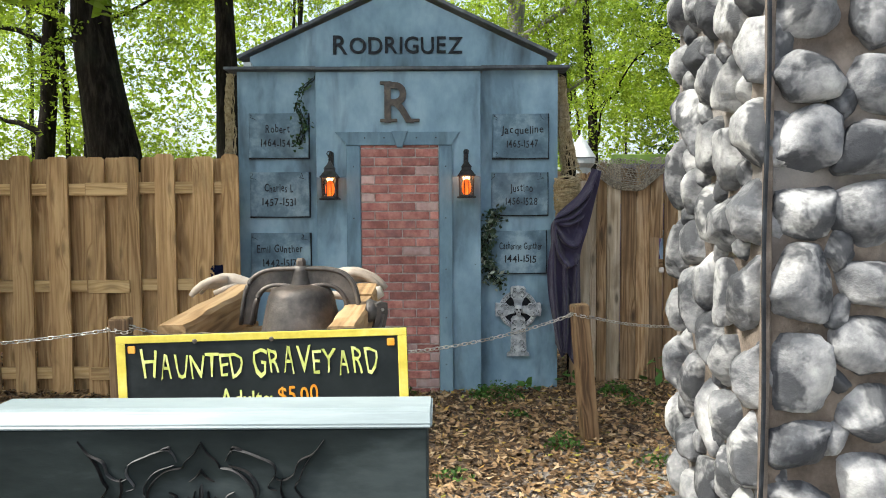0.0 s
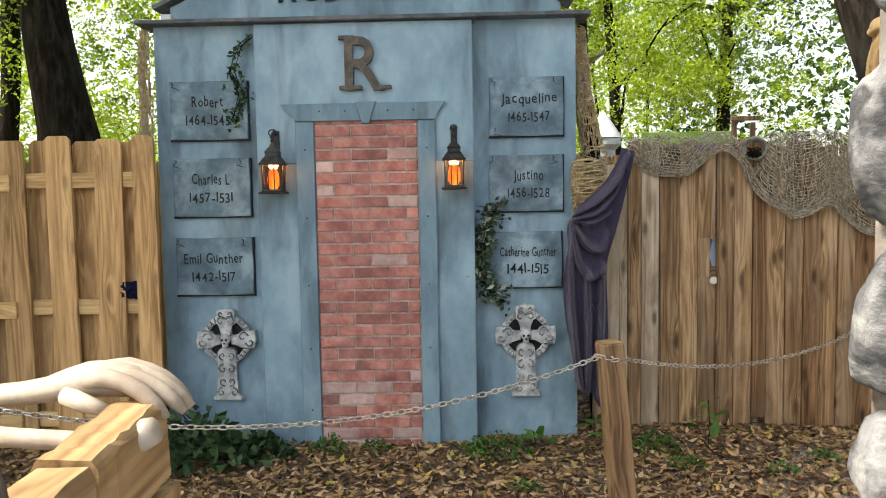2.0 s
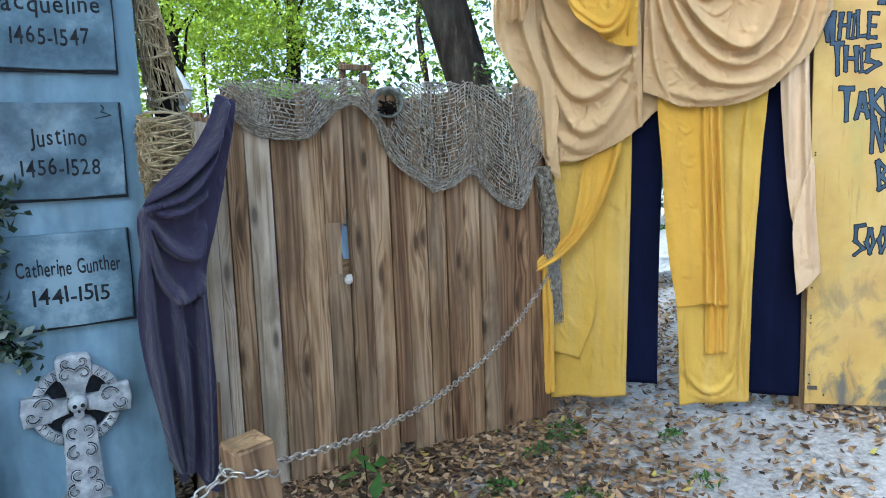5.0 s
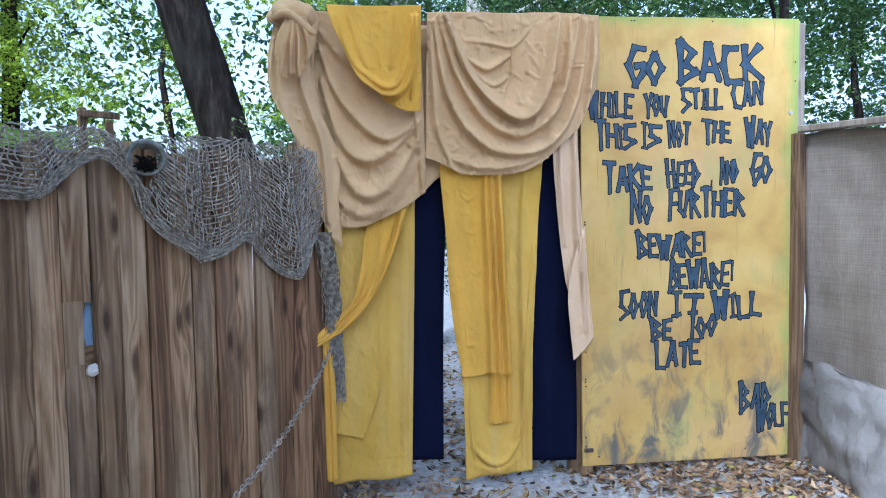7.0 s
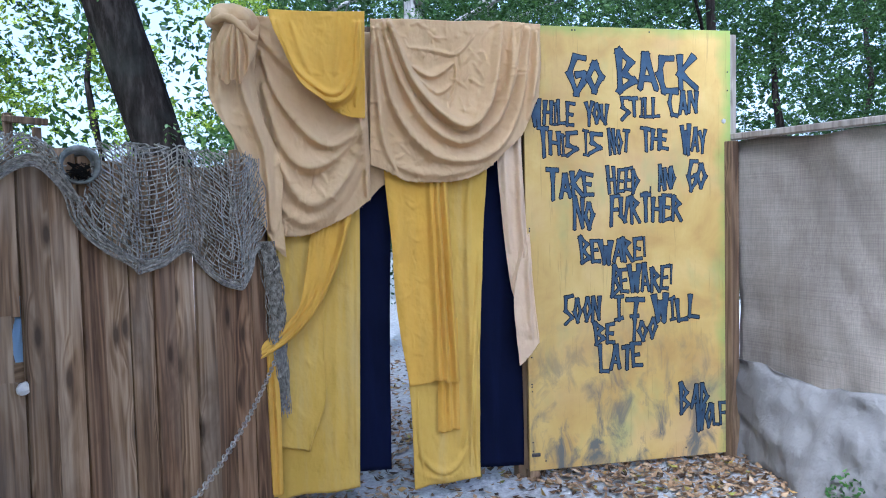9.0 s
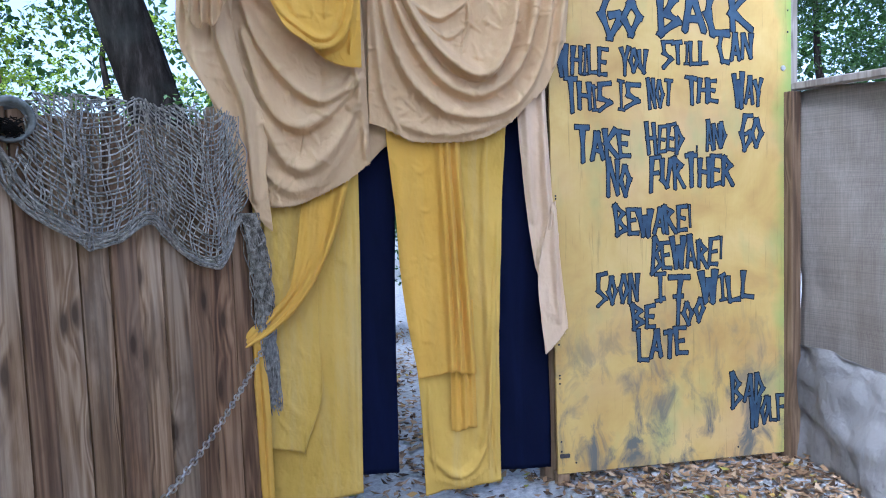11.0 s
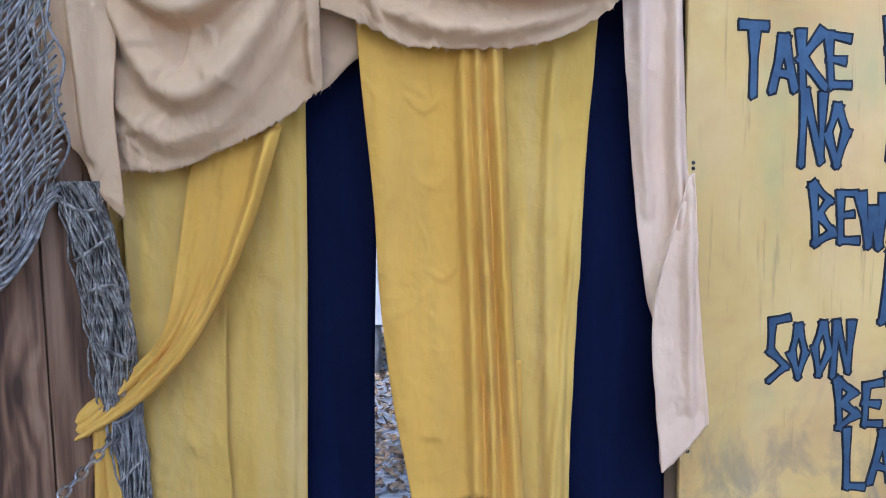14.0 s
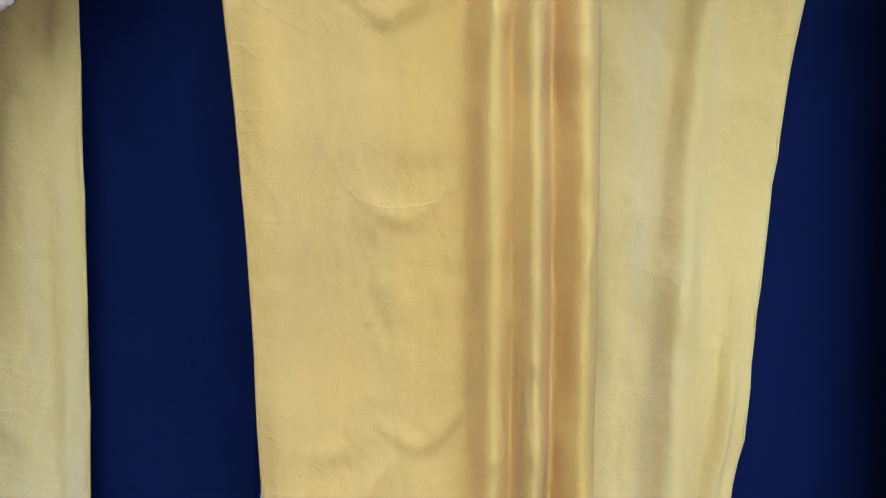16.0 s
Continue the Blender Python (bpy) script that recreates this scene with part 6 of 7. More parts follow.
def timber(a, b, w, h, seed, mat=BEAM):
    """A hewn beam from a to b with uneven faces; its grain follows its length."""
    a, b = Vector(a), Vector(b)
    L = (b - a).length
    n2 = 10
    bm2 = bmesh.new()
    rows = []
    for i in range(n2 + 1):
        z = L * i / n2
        rows.append([bm2.verts.new((sx * w / 2 + 0.006 * nz(i * 0.7, sx * 3, seed), sy * h / 2 + 0.006 * nz(i * 0.7, sy * 3 + 9, seed + sx), z)) for sx, sy in ((-1, -1), (-0.8, -1), (0.8, -1), (1, -0.8), (1, 0.8), (0.8, 1), (-0.8, 1), (-1, 0.8))])
    for r, s in zip(rows, rows[1:]):
        for k in range(8):
            bm2.faces.new((r[k], r[(k + 1) % 8], s[(k + 1) % 8], s[k]))
    bm2.faces.new(rows[0][::-1])
    bm2.faces.new(rows[-1])
    q = (b - a).to_track_quat("Z", "Y").to_matrix().to_4x4()
    return bm2, Matrix.Translation(a) @ q


def put(name, a, b, w, h, seed, mat=BEAM, label=""):
    bm2, m2 = timber(a, b, w, h, seed)
    return part(name, bm2, mat, st, label, m=m2)


put("side_beam", (-0.247, 1.76, 1.125), (-0.247, 2.19, 1.148), 0.075, 0.10, 1)
put("side_beam", (-0.247, 2.195, 1.15), (-0.247, 2.39, 1.165), 0.078, 0.11, 2)
put("side_beam", (-0.66, 1.76, 1.125), (-0.65, 2.39, 1.16), 0.07, 0.11, 3)
put("cross_beam", (-0.68, 2.33, 1.04), (-0.21, 2.33, 1.04), 0.05, 0.09, 4)
put("front_rail", (-0.69, 1.775, 1.13), (-0.18, 1.775, 1.13), 0.03, 0.05, 5, PALEWOOD, "pale sawn front rail")
for x in (-0.59, -0.28):
    put("seat_block", (x, 1.80, 1.10), (x, 1.92, 1.10), 0.14, 0.03, x)
for x in (-0.247, -0.655):
    for y in (1.82, 2.38):
        put("leg", (x, y, 0.0), (x, y, 1.09), 0.08, 0.08, x + y)
    put("lower_brace", (x, 1.86, 0.3), (x, 2.34, 0.3), 0.05, 0.08, x)
bm = lathe([(0.152, 0.0), (0.156, 0.008), (0.145, 0.03), (0.125, 0.07), (0.112, 0.12), (0.102, 0.17), (0.092, 0.215), (0.082, 0.235), (0.055, 0.245), (0.03, 0.248)], 40)
part("bell", bm, IRON, st, "dark rusty cast-iron bell", True, m=pose(-0.402, 2.06, 1.0))
CRANK = [(-0.032, 0.028), (0.0, 0.038), (0.032, 0.028), (0.034, -0.02), (0.022, -0.07), (0.0, -0.12), (-0.035, -0.165), (-0.062, -0.205), (-0.115, -0.205), (-0.09, -0.15), (-0.055, -0.105), (-0.034, -0.06), (-0.034, -0.02)]
outer, inner = [], []
for i in range(33):
    a = math.pi * i / 32
    xx = -math.copysign(abs(math.cos(a)) ** 0.5, math.cos(a))
    zz = math.sin(a) ** 0.5 if 0 < i < 32 else 0.0
    flare = 0.012 * (1 - zz) ** 2 * math.copysign(1, xx)
    outer.append((0.158 * xx + flare, 0.158 * zz))
    inner.append((0.128 * xx + flare, 0.116 * zz - 0.012 * math.exp(-(xx / 0.35) ** 2)))
yoke = part("yoke", add_poly(bmesh.new(), outer + inner[::-1], 0.02, bevel=0.003), IRON, st, "arched rusty iron yoke over the bell", m=pose(-0.402, 2.07, 1.135))
for line in (outer, inner):
    part("rim", tube([(x, -0.022, z) for x, z in line], 0.0065, 6), IRON, yoke, smooth=True)
    part("rim", tube([(x, 0.002, z) for x, z in line], 0.0065, 6), IRON, yoke, smooth=True)
boss = part("yoke_boss", lathe([(0.034, 0), (0.03, 0.03), (0.022, 0.07), (0.024, 0.085)], 14, pose(-0.402, 2.06, 1.215)), IRON, st, smooth=True)
part("nut", lathe([(0.014, 0), (0.014, 0.014), (0.009, 0.022)], 6, pose(-0.402, 2.06, 1.30)), IRON, boss)
part("axle", tube([(-0.60, 2.06, 1.10), (-0.225, 2.06, 1.10)], 0.014, 10), IRON, st, smooth=True)
part("crank_boss", lathe([(0.03, 0), (0.034, 0.008), (0.026, 0.03)], 16, pose(-0.214, 2.03, 1.175, 0, 90)), IRON, st, smooth=True)
crank = part("crank_arm", add_poly(bmesh.new(), CRANK, 0.022, bevel=0.004), IRON, st, "curved iron crank arm with a raised rib", m=pose(-0.179, 2.03, 1.18, 0, 0, 40) @ Matrix.Scale(0.62, 4))
part("crank_rib", tube([(0.002 - 0.028 * t - 0.06 * t * t, -0.024, -0.02 - 0.17 * t) for t in [k / 8 for k in range(9)]], 0.007, 6), IRON, crank, smooth=True)
part("crank_eye", lathe([(0.026, 0), (0.028, 0.008), (0.026, 0.03)], 16, pose(-0.09, 0.006, -0.205, 90)), IRON, crank, smooth=True)
part("crank_pin", lathe([(0.007, 0), (0.007, 0.03)], 8, pose(0, 0, 0, 90)), STEEL, crank)


def prop(x0, x1, y, z, flip):
    """A plain bone-coloured prop: a wrist stem, a flat pad and four curved prongs, all one shape."""
    bm2 = bmesh.new()
    d = 1 if x1 > x0 else -1
    stem = [(0.0, 0.0, 0.022), (0.05, 0.004, 0.023), (0.10, 0.008, 0.024), (0.14, 0.014, 0.026), (0.17, 0.022, 0.031), (0.20, 0.028, 0.036), (0.235, 0.029, 0.036), (0.262, 0.024, 0.031), (0.28, 0.016, 0.02)]
    add_tube(bm2, [(x0 + a * d, y, z + b) for a, b, _ in stem], [r for _, _, r in stem], 16, 0.72)
    for k in range(4):
        yy = y - 0.033 + 0.022 * k
        q = 1 - 0.1 * abs(k - 1.5)
        line = [(0.21, 0.036, 0.013), (0.245, 0.038, 0.014), (0.28, 0.03, 0.0125), (0.305, 0.018, 0.0125), (0.33, 0.0, 0.0105), (0.348, -0.018, 0.006)]
        add_tube(bm2, [(x0 + (0.21 + (a - 0.21) * q) * d, yy - 0.05 * (a - 0.21) * (1.5 - k), z + b) for a, b, _ in line], [r for _, _, r in line], 10)
    add_tube(bm2, [(x0 + 0.18 * d, y - 0.03, z + 0.012), (x0 + 0.215 * d, y - 0.046, z + 0.004), (x0 + 0.25 * d, y - 0.05, z - 0.006)], [0.014, 0.013, 0.008], 10)
    return bm2


solo("bone_prop", prop(-0.53, -0.2, 2.42, 1.215, 1), BONE, "pale bone-coloured novelty prop resting on the timber", "prop", smooth=True)
solo("bone_prop", prop(-0.50, -0.72, 2.43, 1.195, -1), BONE, "pale bone-coloured novelty prop lying over timber", "prop", smooth=True)
bm = tube([(-0.46, 2.33, 1.19), (-0.38, 2.325, 1.188), (-0.28, 2.32, 1.182), (-0.225, 2.318, 1.186), (-0.195, 2.315, 1.20)], [0.016, 0.013, 0.014, 0.024, 0.018], 12)
solo("long_bone", bm, BONE, "smooth pale plastic bone laid across the beams", "bone", smooth=True)

sg = thing("price_board", "black board with yellow border advertising a haunted graveyard", "sign", pose(-0.772, 1.735, 0.672, 0, -1.5, 0) @ Matrix.Diagonal((0.995, 1, 1, 1)))
part("board", box((0.0, 0, 0), (0.70, 0.015, 0.485), 0.002), CHALK, sg, "matt black painted board")
for a, b in (((0, 0), (0.70, 0.018)), ((0, 0.467), (0.70, 0.485)), ((0, 0.0185), (0.022, 0.4665)), ((0.678, 0.0185), (0.70, 0.4665))):
    part("border", box((a[0], -0.003, a[1]), (b[0], -0.0002, b[1]), 0.001), SIGNYEL, sg, "yellow painted border")
for x in (0.028, 0.652):
    part("corner_dot", box((x, -0.003, 0.443), (x + 0.018, -0.0005, 0.461), 0.002), ORANGE, sg)
for x in (0.19, 0.375):
    part("screw", lathe([(0.006, 0), (0.004, 0.003)], 8, pose(x, -0.0031, 0.468, 90)), IRON, sg)
for text, size, x, z, w, mat, sm, sp, nm in (("HAUNTED", 0.095, 0.06, 0.388, 0.25, LIME, 0.85, 0.03, "title"), ("GRAVEYARD", 0.10, 0.325, 0.388, 0.31, LIME, 0.85, 0.03, "title"), ("Adults:", 0.075, 0.245, 0.303, 0.13, LIME, 1.0, 0.0, "price_line"),
                                            ("$5.00", 0.066, 0.385, 0.312, 0.10, ORANGE, 0.95, 0.0, "price"), ("Children:", 0.075, 0.20, 0.240, 0.17, LIME, 1.0, 0.0, "price_line"), ("$2.00", 0.085, 0.385, 0.246, 0.10, ORANGE, 0.95, 0.0, "price")):
    bm, tw = letters(text, size, 0.8, 0.0 if sp else 0.008, 0.06, 0.94 if sp else 0.9, sp, 70 + len(text), 0.0006, 2 if sp else 4, sm)
    part(nm, bm, mat, sg, "brush-painted lettering", m=pose(x, -0.0008, z) @ Matrix.Diagonal((w / tw, 1, 1, 1)))

# ---- low display case in front ----
cs = thing("display_case", "cloudy grey wooden case with pale metal top and scrollwork", "case", pose(0, 0, -0.018))
part("body", box((-0.70, 1.10, 0.018), (-0.025, 1.185, 1.1395), 0.003), CASEGREY, cs, "cloudy dark grey front panel")
bm = bmesh.new()
prof = [(1.094, 1.140), (1.094, 1.146), (1.110, 1.162), (1.122, 1.166), (1.190, 1.166), (1.190, 1.140)]
va = [bm.verts.new((-0.712, y, z)) for y, z in prof]
vb = [bm.verts.new((-0.018, y, z)) for y, z in prof]
bm.faces.new(va[::-1])
bm.faces.new(vb)
for i in range(6):
    bm.faces.new((va[i], va[(i + 1) % 6], vb[(i + 1) % 6], vb[i]))
bmesh.ops.bevel(bm, geom=list(bm.edges), offset=0.003, segments=2, affect="EDGES")
part("cap", bm, CASEPALE, cs, "pale brushed metal cap")
CX = -0.372


def stencil(points, wide):
    """A flat brush stroke and its mirror image; points in units of a tenth of a metre from the centre line and down from the cap."""
    for sx in (-1, 1):
        n2 = 24
        xs2, zs2 = [p[0] for p in points], [p[1] for p in points]
        line = [(CX + sx * 0.1 * path(xs2, i / n2), 1.0985, 1.14 - 0.1 * path(zs2, i / n2)) for i in range(n2 + 1)]
        part("stencil_scroll", tube(line, [wide * (0.22 + 0.78 * math.sin(math.pi * min(1, 0.08 + i / n2 * 0.9)) ** 0.8) for i in range(n2 + 1)], 6, 0.12), STENCIL, cs)


stencil([(0.0, 0.20), (0.10, 0.37), (0.24, 0.50), (0.29, 0.62)], 0.0055)
stencil([(0.0, 0.62), (0.07, 0.73), (0.20, 0.82)], 0.006)
stencil([(0.30, 0.60), (0.52, 0.64), (0.72, 0.80), (0.82, 1.0), (0.78, 1.3), (0.6, 1.6)], 0.010)
stencil([(0.42, 0.56), (0.70, 0.66), (0.86, 0.86), (0.88, 1.04)], 0.007)
stencil([(0.37, 0.50), (0.47, 0.33), (0.64, 0.34), (0.90, 0.44), (1.10, 0.54), (1.14, 0.70), (1.02, 0.90), (1.16, 0.96)], 0.007)
stencil([(0.47, 0.38), (0.48, 0.28), (0.58, 0.30), (0.66, 0.36)], 0.006)
stencil([(1.88, 0.18), (1.72, 0.38), (1.50, 0.50), (1.42, 0.70), (1.24, 0.80), (1.10, 0.74)], 0.007)
stencil([(1.80, 0.30), (1.60, 0.55), (1.50, 0.80), (1.44, 0.92), (1.60, 1.14), (1.7, 1.4)], 0.007)
stencil([(1.24, 0.76), (1.22, 0.96), (1.30, 1.2), (1.2, 1.5)], 0.008)
stencil([(0.0, 0.85), (0.015, 1.0), (0.0, 1.2)], 0.008)
stencil([(0.10, 0.96), (0.11, 1.08), (0.05, 1.22)], 0.007)
stencil([(0.21, 1.05), (0.20, 1.14), (0.10, 1.25)], 0.006)
stencil([(0.50, 0.98), (0.38, 1.05), (0.40, 1.2), (0.52, 1.24)], 0.007)
stencil([(0.2, 1.45), (0.5, 1.7), (0.9, 1.6), (1.2, 1.9)], 0.009)


# ---- plants ----
def sprig(name, label, centres, size, width, material, category, seed, stems=(), flat=0.25):
    r2 = np.random.default_rng(seed)
    c = np.array(centres)
    th = thing(name, label, category)
    quads("foliage", leaf_corners(r2, c, size, width, flat, 0.3), material, "", category, parent=th, kind="stuff")
    if stems:
        bm2 = bmesh.new()
        for s in stems:
            add_tube(bm2, s, 0.0028, 4)
        part("stem", bm2, BARK, th)
    return th


r3 = np.random.default_rng(17)


def along(line, n2, spread):
    t = r3.uniform(0, 1, n2)
    return [[path([p[i] for p in line], a) + r3.normal() * spread * (1.0 if i != 1 else 0.5) for i in range(3)] for a in t]


v1 = [(0.43, 5.77, 1.43), (0.36, 5.75, 1.32), (0.33, 5.74, 1.15), (0.36, 5.75, 1.0), (0.44, 5.77, 0.87)]
sprig("hanging_vine", "green and white variegated vine hanging on facade", along(v1, 480, 0.036), 0.052, 0.026, VINE, "vine", 1, [[(p[0] + 0.02 * math.sin(k + i), p[1], p[2]) for i, p in enumerate(v1)] for k in range(5)])
v2 = [(-1.0, 5.79, 2.5), (-1.10, 5.79, 2.42), (-1.14, 5.78, 2.28), (-1.08, 5.78, 2.15), (-1.14, 5.78, 1.98)]
sprig("hanging_vine", "thin green ivy strand hanging over a plaque", along(v2, 70, 0.018) + along(v2[2:], 90, 0.032), 0.04, 0.022, IVY, "vine", 2, [[(p[0] + 0.02 * math.sin(2 * k + i), p[1], p[2]) for i, p in enumerate(v2)] for k in range(3)])


def clump(x, y, r, h, n2, seed):
    r2 = np.random.default_rng(seed)
    a, q = r2.uniform(0, 6.28, n2), np.sqrt(r2.uniform(0, 1, n2)) * r
    z = h * (1 - (q / r) ** 2) * r2.uniform(0.15, 1, n2)
    return np.stack([x + q * np.cos(a), y + q * np.sin(a) * 0.7, ground_z(x, y) + 0.02 + z], 1)


for x, y, r, h, n2, size in ((-1.32, 5.45, 0.36, 0.30, 420, 0.075), (-1.0, 5.5, 0.25, 0.16, 200, 0.06)):
    sprig("ivy_clump", "dark green broad-leaved ivy at the wall foot", clump(x, y, r, h, n2, int(x * 100) + 900), size, size * 0.75, IVY, "ivy", 3)
for k, (x, y, r, h, n2) in enumerate(((-0.58, 5.55, 0.12, 0.12, 150), (-0.3, 5.56, 0.09, 0.1, 80), (0.42, 5.5, 0.2, 0.14, 330), (0.28, 5.55, 0.1, 0.1, 90), (1.32, 5.55, 0.14, 0.12, 190), (1.42, 5.3, 0.12, 0.06, 90), (0.72, 4.35, 0.12, 0.1, 130), (0.05, 3.9, 0.12, 0.05, 60), (-0.35, 4.3, 0.13, 0.05, 70), (0.5, 5.0, 0.1, 0.05, 50),
                                      (1.9, 5.2, 0.1, 0.06, 60), (2.2, 5.4, 0.09, 0.07, 60), (2.45, 5.1, 0.12, 0.05, 60), (2.0, 4.7, 0.11, 0.06, 70), (2.9, 5.75, 0.14, 0.08, 110), (2.6, 5.6, 0.1, 0.06, 50), (2.35, 4.5, 0.1, 0.05, 60), (3.3, 5.35, 0.1, 0.04, 40), (4.35, 3.55, 0.2, 0.22, 260), (4.15, 3.3, 0.15, 0.16, 150), (1.2, 4.1, 0.12, 0.05, 60), (3.0, 4.9, 0.1, 0.04, 40), (2.7, 4.2, 0.12, 0.04, 50))):
    sprig("weed_tuft", "small green weed tuft growing through leaf litter", clump(x, y, r, h, n2, 50 + k), 0.034, 0.017, WEED, "weed", 10 + k)
for k, (x, y, h) in enumerate(((1.62, 5.55, 0.30), (0.62, 5.58, 0.12), (1.0, 5.75, 0.15))):
    base = ground_z(x, y)
    pts = []
    for j in range(9):
        a = j * 2.4
        rr2 = 0.05 + 0.05 * (1 - j / 9)
        pts.append([x + rr2 * math.cos(a), y + rr2 * math.sin(a), base + h * (0.35 + 0.65 * j / 8)])
    sprig("seedling", "young broad-leaved green seedling in the leaf litter", pts, 0.11, 0.06, WEED, "seedling", 80 + k, [[(x, y, base - 0.01), (x + 0.01, y, base + h * 0.5), (x, y, base + h)]], 0.8)


# ---- trees ----
def sprays(rng2, centres, twigs, per):
    """Leaves strung along short arching twigs round each centre."""
    n2 = len(centres)
    c = np.repeat(centres, twigs, axis=0)
    d = rng2.normal(size=(n2 * twigs, 3)) * np.array([1, 1, 0.35])
    d /= np.linalg.norm(d, axis=1, keepdims=True)
    ln = rng2.uniform(0.35, 0.95, (n2 * twigs, 1))
    c = c + rng2.normal(size=c.shape) * np.array([0.22, 0.22, 0.16])
    t = np.tile(np.linspace(0.05, 1, per), n2 * twigs)[:, None]
    p = np.repeat(c, per, axis=0) + np.repeat(d * ln, per, axis=0) * t
    p[:, 2] -= 0.28 * t[:, 0] ** 2
    return p + rng2.normal(size=p.shape) * np.array([0.055, 0.055, 0.035])


def tree(name, label, x, y, r0, height, bark, seed, crown_at, crown_r, leaves, lean=(0, 0), leaf=0.062, green=GREENS, bare=5):
    rt = random.Random(seed)
    r2 = np.random.default_rng(seed)
    th = thing(name, label, "tree", pose(x, y, -0.05))
    trunk = []
    for i in range(15):
        t = i / 14
        trunk.append(Vector((lean[0] * t + 0.12 * nz(t * 3, seed), lean[1] * t + 0.12 * nz(t * 3, seed + 4), height * t)))
    bm2 = tube(trunk, [r0 * (1.25 - 0.25 * min(1, i / 2) - 0.6 * i / 14) * (1 + 0.10 * nz(i * 0.9, seed + 2)) for i in range(15)], 14)
    for v in bm2.verts:
        v.co += Vector((nz(v.co.x * 6, v.co.y * 6, v.co.z * 1.4), nz(v.co.y * 6, v.co.x * 6, v.co.z * 1.4 + 5), 0)) * r0 * 0.16
    part("trunk", bm2, bark, th, smooth=True)
    tips = []
    for k in range(9):
        i = rt.randint(bare, 13)
        p = trunk[i].copy()
        a = rt.uniform(0, 6.28)
        ln = rt.uniform(0.5, 1.0) * crown_r
        pts = [p]
        for j in range(1, 7):
            p = p + Vector((math.cos(a + 0.5 * nz(j * 0.6, seed + k)), math.sin(a + 0.5 * nz(j * 0.6, seed + k)), 0.35 + 0.4 * nz(j * 0.5, k))) * ln / 6
            pts.append(p)
            if j > 2:
                tips.append(p)
        part("limb", tube(pts, [r0 * 0.34 * (1 - 0.13 * j) for j in range(7)], 7), bark, th, smooth=True)
    nc = leaves // 60
    cen = []
    for k in range(nc):
        t = rt.choice(tips)
        o = r2.normal(size=3) * np.array([0.33, 0.33, 0.26]) * crown_r * 0.55
        cen.append(np.array(t) + o + np.array([0, 0, crown_at * 0.0]))
    cen = sprays(r2, np.array(cen), 5, 44)
    quads("crown", leaf_corners(r2, cen, leaf, leaf * 0.5, 0.2, 0.25), green, "uneven crown of green leaves", "crown", parent=th, kind="stuff")
    return th


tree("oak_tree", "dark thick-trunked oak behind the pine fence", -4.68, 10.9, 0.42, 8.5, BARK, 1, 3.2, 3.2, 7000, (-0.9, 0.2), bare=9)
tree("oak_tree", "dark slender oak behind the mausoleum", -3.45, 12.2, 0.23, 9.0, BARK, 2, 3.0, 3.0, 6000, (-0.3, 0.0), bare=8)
tree("oak_tree", "grey oak rising behind the gable", 1.15, 13.2, 0.22, 9.0, PALEBARK, 3, 3.0, 3.2, 6000, (0.4, 0))
tree("oak_tree", "dark furrowed oak leaning behind the netted fence", 5.58, 9.4, 0.32, 8.5, BARK, 4, 3.0, 3.0, 6000, (-1.6, 1.5), green=SHADEGREENS, bare=7)
tree("oak_tree", "pale grey forked trunk behind the gate", 9.1, 9.3, 0.22, 8.0, PALEBARK, 5, 3.0, 3.0, 5000, (0.2, 0.2), green=SHADEGREENS)
tree("oak_tree", "pale grey trunk behind the painted panel", 10.4, 9.1, 0.2, 8.0, PALEBARK, 6, 3.0, 3.0, 5000, (0.6, 0.0), green=SHADEGREENS)
tree("oak_tree", "young pale stem beside the gate corner", 5.6, 8.0, 0.06, 5.0, PALEBARK, 7, 3.0, 1.6, 2500, (0.3, 0.0), green=SHADEGREENS)
tree("oak_tree", "slim dark oak in the woods beyond", 4.6, 14.0, 0.14, 8.0, BARK, 8, 3.0, 3.0, 6500, (0.3, 0))
tree("oak_tree", "slim dark oak in the woods beyond", 2.6, 12.0, 0.1, 7.0, BARK, 9, 3.0, 2.6, 6000, (-0.4, 0))
tree("oak_tree", "slim dark oak in the woods beyond", -7.5, 13.5, 0.2, 8.0, BARK, 10, 3.0, 3.0, 6500, (0.6, 0))
tree("oak_tree", "leafy oak standing beyond the burlap screen", 11.5, 2.6, 0.1, 8.0, BARK, 11, 3.0, 3.4, 8000, (0.0, 0.0), green=SHADEGREENS)
tree("oak_tree", "leafy oak standing beyond the burlap screen", 10.2, 5.4, 0.08, 8.0, BARK, 12, 3.0, 3.0, 7000, (0.0, 0.3), green=SHADEGREENS)

# unseen oaks, added to keep direct sun off the facade and left fence
for x, y, k in ((-5.6, 4.3, 16), (-8.0, 5.6, 13)):
    tree("oak_tree", "tall unseen oak added to shade the site", x, y, 0.24, 9.5, BARK, k, 3.0, 3.6, 9000, (0.3, 0.2), 0.2)

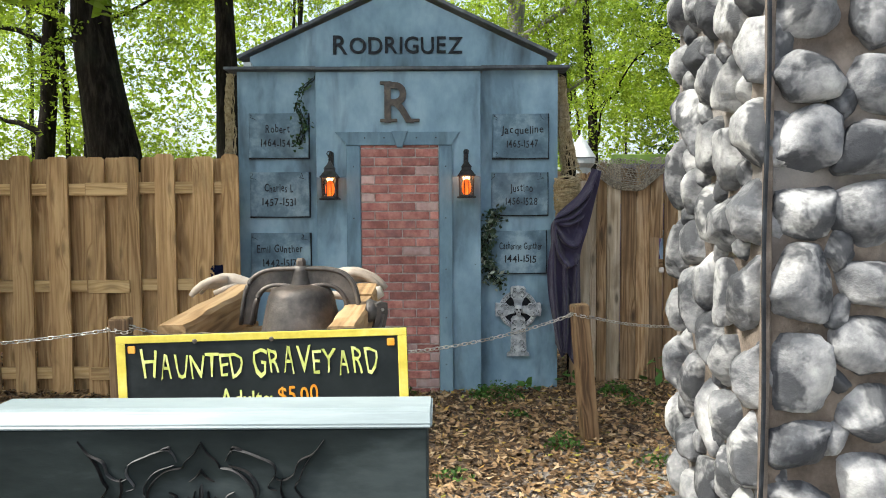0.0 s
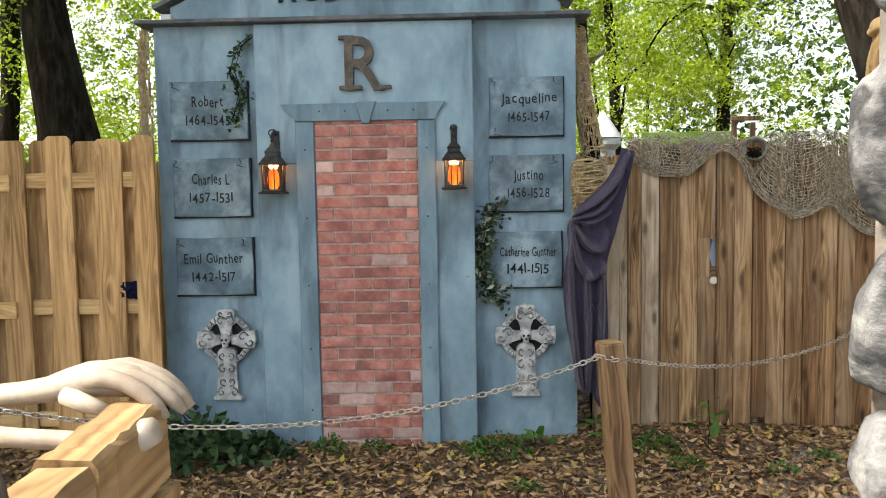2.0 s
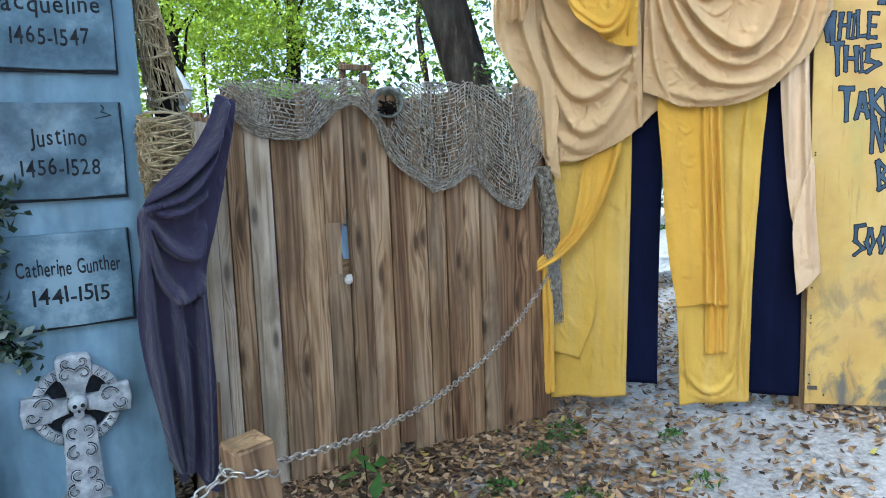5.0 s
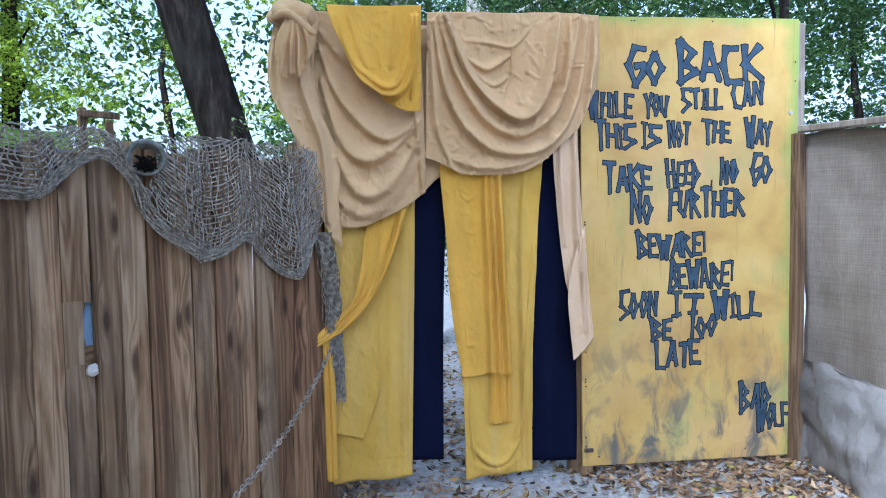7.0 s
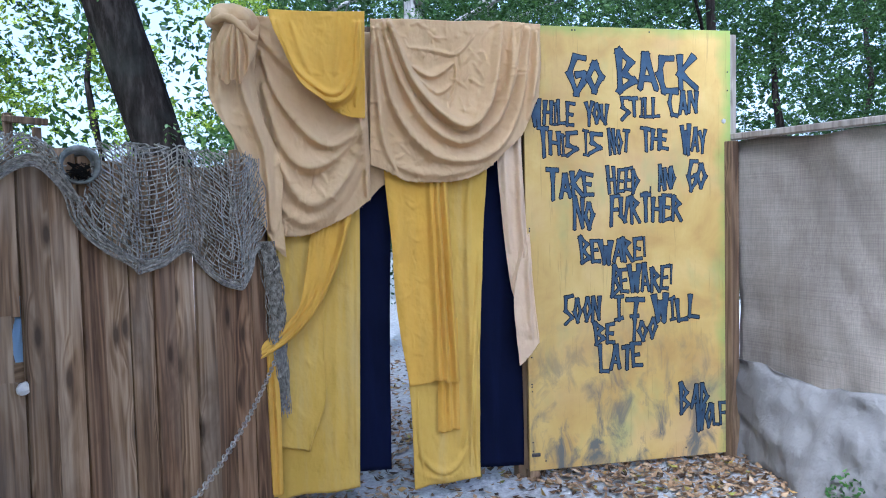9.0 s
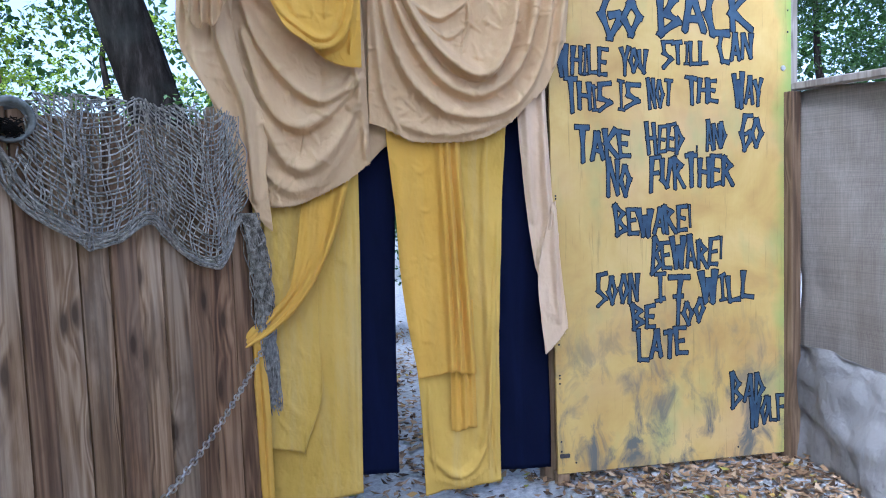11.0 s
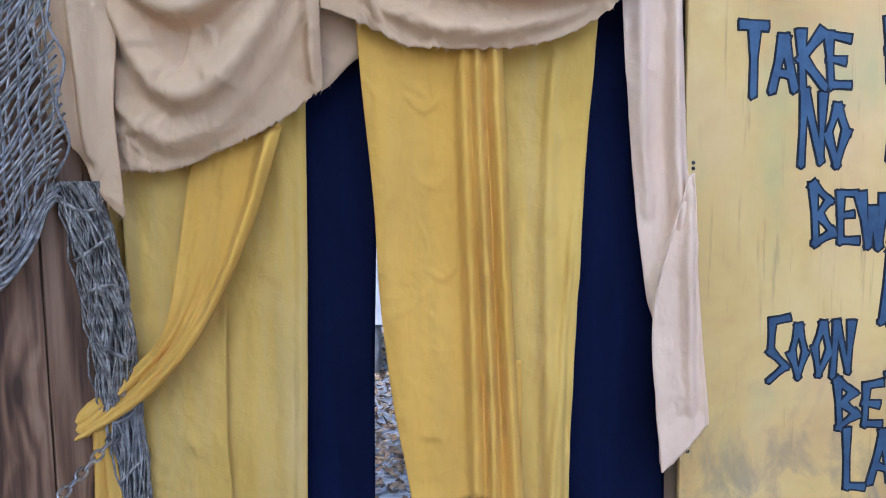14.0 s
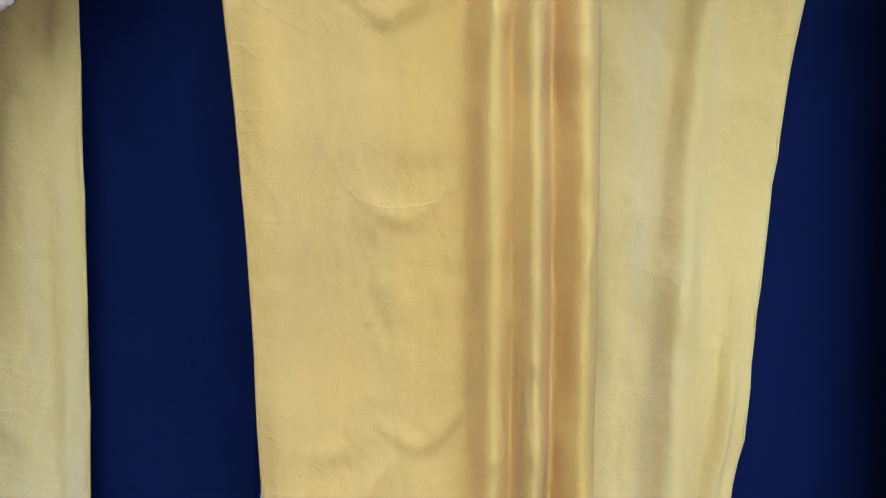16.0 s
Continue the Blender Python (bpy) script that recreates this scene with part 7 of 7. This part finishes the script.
# unseen bough, added between sun and gate to shade the drapes and panel
bough = thing("overhanging_bough", "unseen leafy bough added to shade the gate", "bough")
spine = [Vector(p) for p in ((-5.5, 4.3, 6.4), (-4.0, 4.2, 6.9), (-2.2, 4.2, 7.2), (-0.6, 4.1, 7.4), (1.0, 4.0, 7.6))]
part("limb", tube(spine, [0.12, 0.1, 0.08, 0.06, 0.03], 8), BARK, bough, smooth=True)
rbg = np.random.default_rng(9)
cen = np.repeat(rbg.normal(size=(330, 3)) * np.array([1.6, 1.2, 0.45]) + np.array([-1.0, 4.2, 7.2]), 28, axis=0) + rbg.normal(size=(330 * 28, 3)) * np.array([0.3, 0.3, 0.15])
quads("crown", leaf_corners(rbg, cen, 0.19, 0.1, 0.3, 0.25), GREENS, "spray of green leaves", "crown", parent=bough, kind="stuff")

# far woods all round: thickets of leaves with gaps of sky
r4 = np.random.default_rng(31)
cl = []
for k in range(6200):
    a = r4.uniform(0, 2 * math.pi)
    d = r4.uniform(11, 26)
    x, y = 1 + d * math.sin(a), 2 + d * math.cos(a)
    if y < 8.6 and -8 < x < 8:
        continue
    behind = y < 1.0 and x < 8
    h = 0.4 + (r4.uniform() ** 1.25) * (3.5 if behind else (7.5 if d < 17 else 10.5))
    if behind and r4.uniform() < 0.7:
        continue
    if 0.30 < a < 0.66 and h > 2.3 and r4.uniform() < 0.66:
        continue
    if nz(a * 5.0, h * 0.45, d * 0.12) > (-0.55 if x > 6 and y < 0.9 * x + 4 else -0.12):
        cl.append((x, y, h))
cl = np.array(cl)
# the eastern side takes the leaf copy with shade in its colour
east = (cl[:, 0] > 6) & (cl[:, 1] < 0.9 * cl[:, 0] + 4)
for sel, nm, mat, lab in ((~east, "far_woods", GREENS, "sunlit yellow-green woods with gaps of bright sky"), (east, "far_thicket", SHADEGREENS, "oak thicket beyond the gate, shade in its green")):
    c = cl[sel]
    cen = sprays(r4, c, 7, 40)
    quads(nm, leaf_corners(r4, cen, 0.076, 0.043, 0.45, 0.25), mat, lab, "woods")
ring = []
for k in range(3400):
    a, d = r4.uniform(0, 2 * math.pi), r4.uniform(24, 32)
    x, y = 1 + d * math.sin(a), 2 + d * math.cos(a)
    h = 0.4 + r4.uniform() * 11.5
    if 0.30 < a < 0.66 and h > 3.2 and r4.uniform() < 0.6:
        continue
    if y > 4 - 0.2 * x and nz(a * 6.0, h * 0.5, 4.0) > (-0.75 if x > 8 else -0.10):
        ring.append((x, y, h))
ring = np.array(ring)
cen = np.repeat(ring, 60, axis=0) + r4.normal(size=(len(ring) * 60, 3)) * np.array([0.9, 0.9, 0.55])
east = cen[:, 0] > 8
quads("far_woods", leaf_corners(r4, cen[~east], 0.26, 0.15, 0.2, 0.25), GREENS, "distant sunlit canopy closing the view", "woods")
quads("far_thicket", leaf_corners(r4, cen[east], 0.30, 0.19, 0.2, 0.25), SHADEGREENS, "distant canopy beyond the gate, shade in its green", "woods")
bm = bmesh.new()
rw = random.Random(77)
for k in range(60):
    a, d = rw.uniform(0, 6.28), rw.uniform(13, 24)
    x, y = 1 + d * math.sin(a), 2 + d * math.cos(a)
    add_tube(bm, [(x + 0.3 * nz(i * 0.5, k), y + 0.3 * nz(i * 0.5, k + 50), 1.0 * i - 0.1) for i in range(9)], [rw.uniform(0.05, 0.14) * (1 - 0.07 * i) for i in range(9)], 6)
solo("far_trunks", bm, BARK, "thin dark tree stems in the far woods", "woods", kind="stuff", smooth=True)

# ---- things seen over the fences ----
tw = thing("white_turret", "small grey-white turret with a pointed roof over the fence", "turret", pose(1.62, 8.6, 0))
part("drum", lathe([(0.12, 0.0), (0.12, 1.95), (0.17, 2.0), (0.17, 2.06)], 16), TURRET, tw)
part("cone_roof", lathe([(0.185, 2.065), (0.10, 2.2), (0.0, 2.34)], 16), TURRET, tw, "pointed pale roof")
gb = thing("painted_board", "green and violet painted board beyond the fence", "board", pose(1.75, 7.6, 0, 0, 0, 0))
part("green_band", box((0, 0, 1.93), (0.75, 0.03, 2.03), 0.003), GREENBOARD, gb, "lime green upper band")
part("violet_panel", box((0, 0.002, 0.0), (0.75, 0.028, 1.929), 0.003), VIOLETBOARD, gb, "violet lower panel")
fr = thing("timber_frame", "grey rough timber stakes beyond the netted fence", "frame", pose(2.28, 7.0, 0))
part("stake", box((0, 0, 0), (0.035, 0.035, 2.10), 0.004), POSTW, fr)
part("stake", box((0.14, 0, 0), (0.175, 0.035, 2.04), 0.004), POSTW, fr)
part("crosspiece", box((-0.02, -0.022, 2.05), (0.2, -0.001, 2.085), 0.004), POSTW, fr)
pc = thing("pale_screen", "pale canvas screen standing beyond the gate", "screen", pose(4.9, 8.6, 0, 0, 0, -45))
part("canvas", box((-1.2, 0, 0.45), (1.2, 0.02, 2.0), 0.003), PALECLOTH, pc)
part("leg", box((-1.2, 0.021, 0), (-1.14, 0.08, 2.0), 0.004), POSTW, pc)
part("leg", box((1.14, 0.021, 0), (1.2, 0.08, 2.0), 0.004), POSTW, pc)

# ---- bricks in the walled-up door ----
rk = random.Random(12)
BR = {}
for w in (0.205, 0.10, 0.14, 0.17, 0.065):
    bm = bmesh.new()
    add_box(bm, (0, -0.016, 0), (w, 0.0, 0.0585), 0.003)
    pale = bm.copy()
    BR[w] = mesh_of("brick", bm, BRICK)
    BR[-w] = mesh_of("brick", pale, PALEBRICK)
z, course = 0.0, 0
while z < 1.95:
    x = -0.633
    seq = [0.205, 0.205, 0.17] if course % 2 else [0.10, 0.205, 0.205, 0.065]
    for w in seq:
        obj("brick", BR[w if rk.random() > 0.13 else -w], fac, pose(x, 5.705 + rk.uniform(-0.003, 0.003), z + rk.uniform(-0.001, 0.001), 0, rk.uniform(-0.3, 0.3), 0) @ Matrix.Diagonal((1.0, 1, 1 if z + 0.06 < 1.962 else 0.4, 1)))
        x += w + 0.0085
    z += 0.0695
    course += 1
part("door_mortar", box((-0.636, 5.697, 0.0), (-0.029, 5.734, 1.962)), MORTAR, fac)
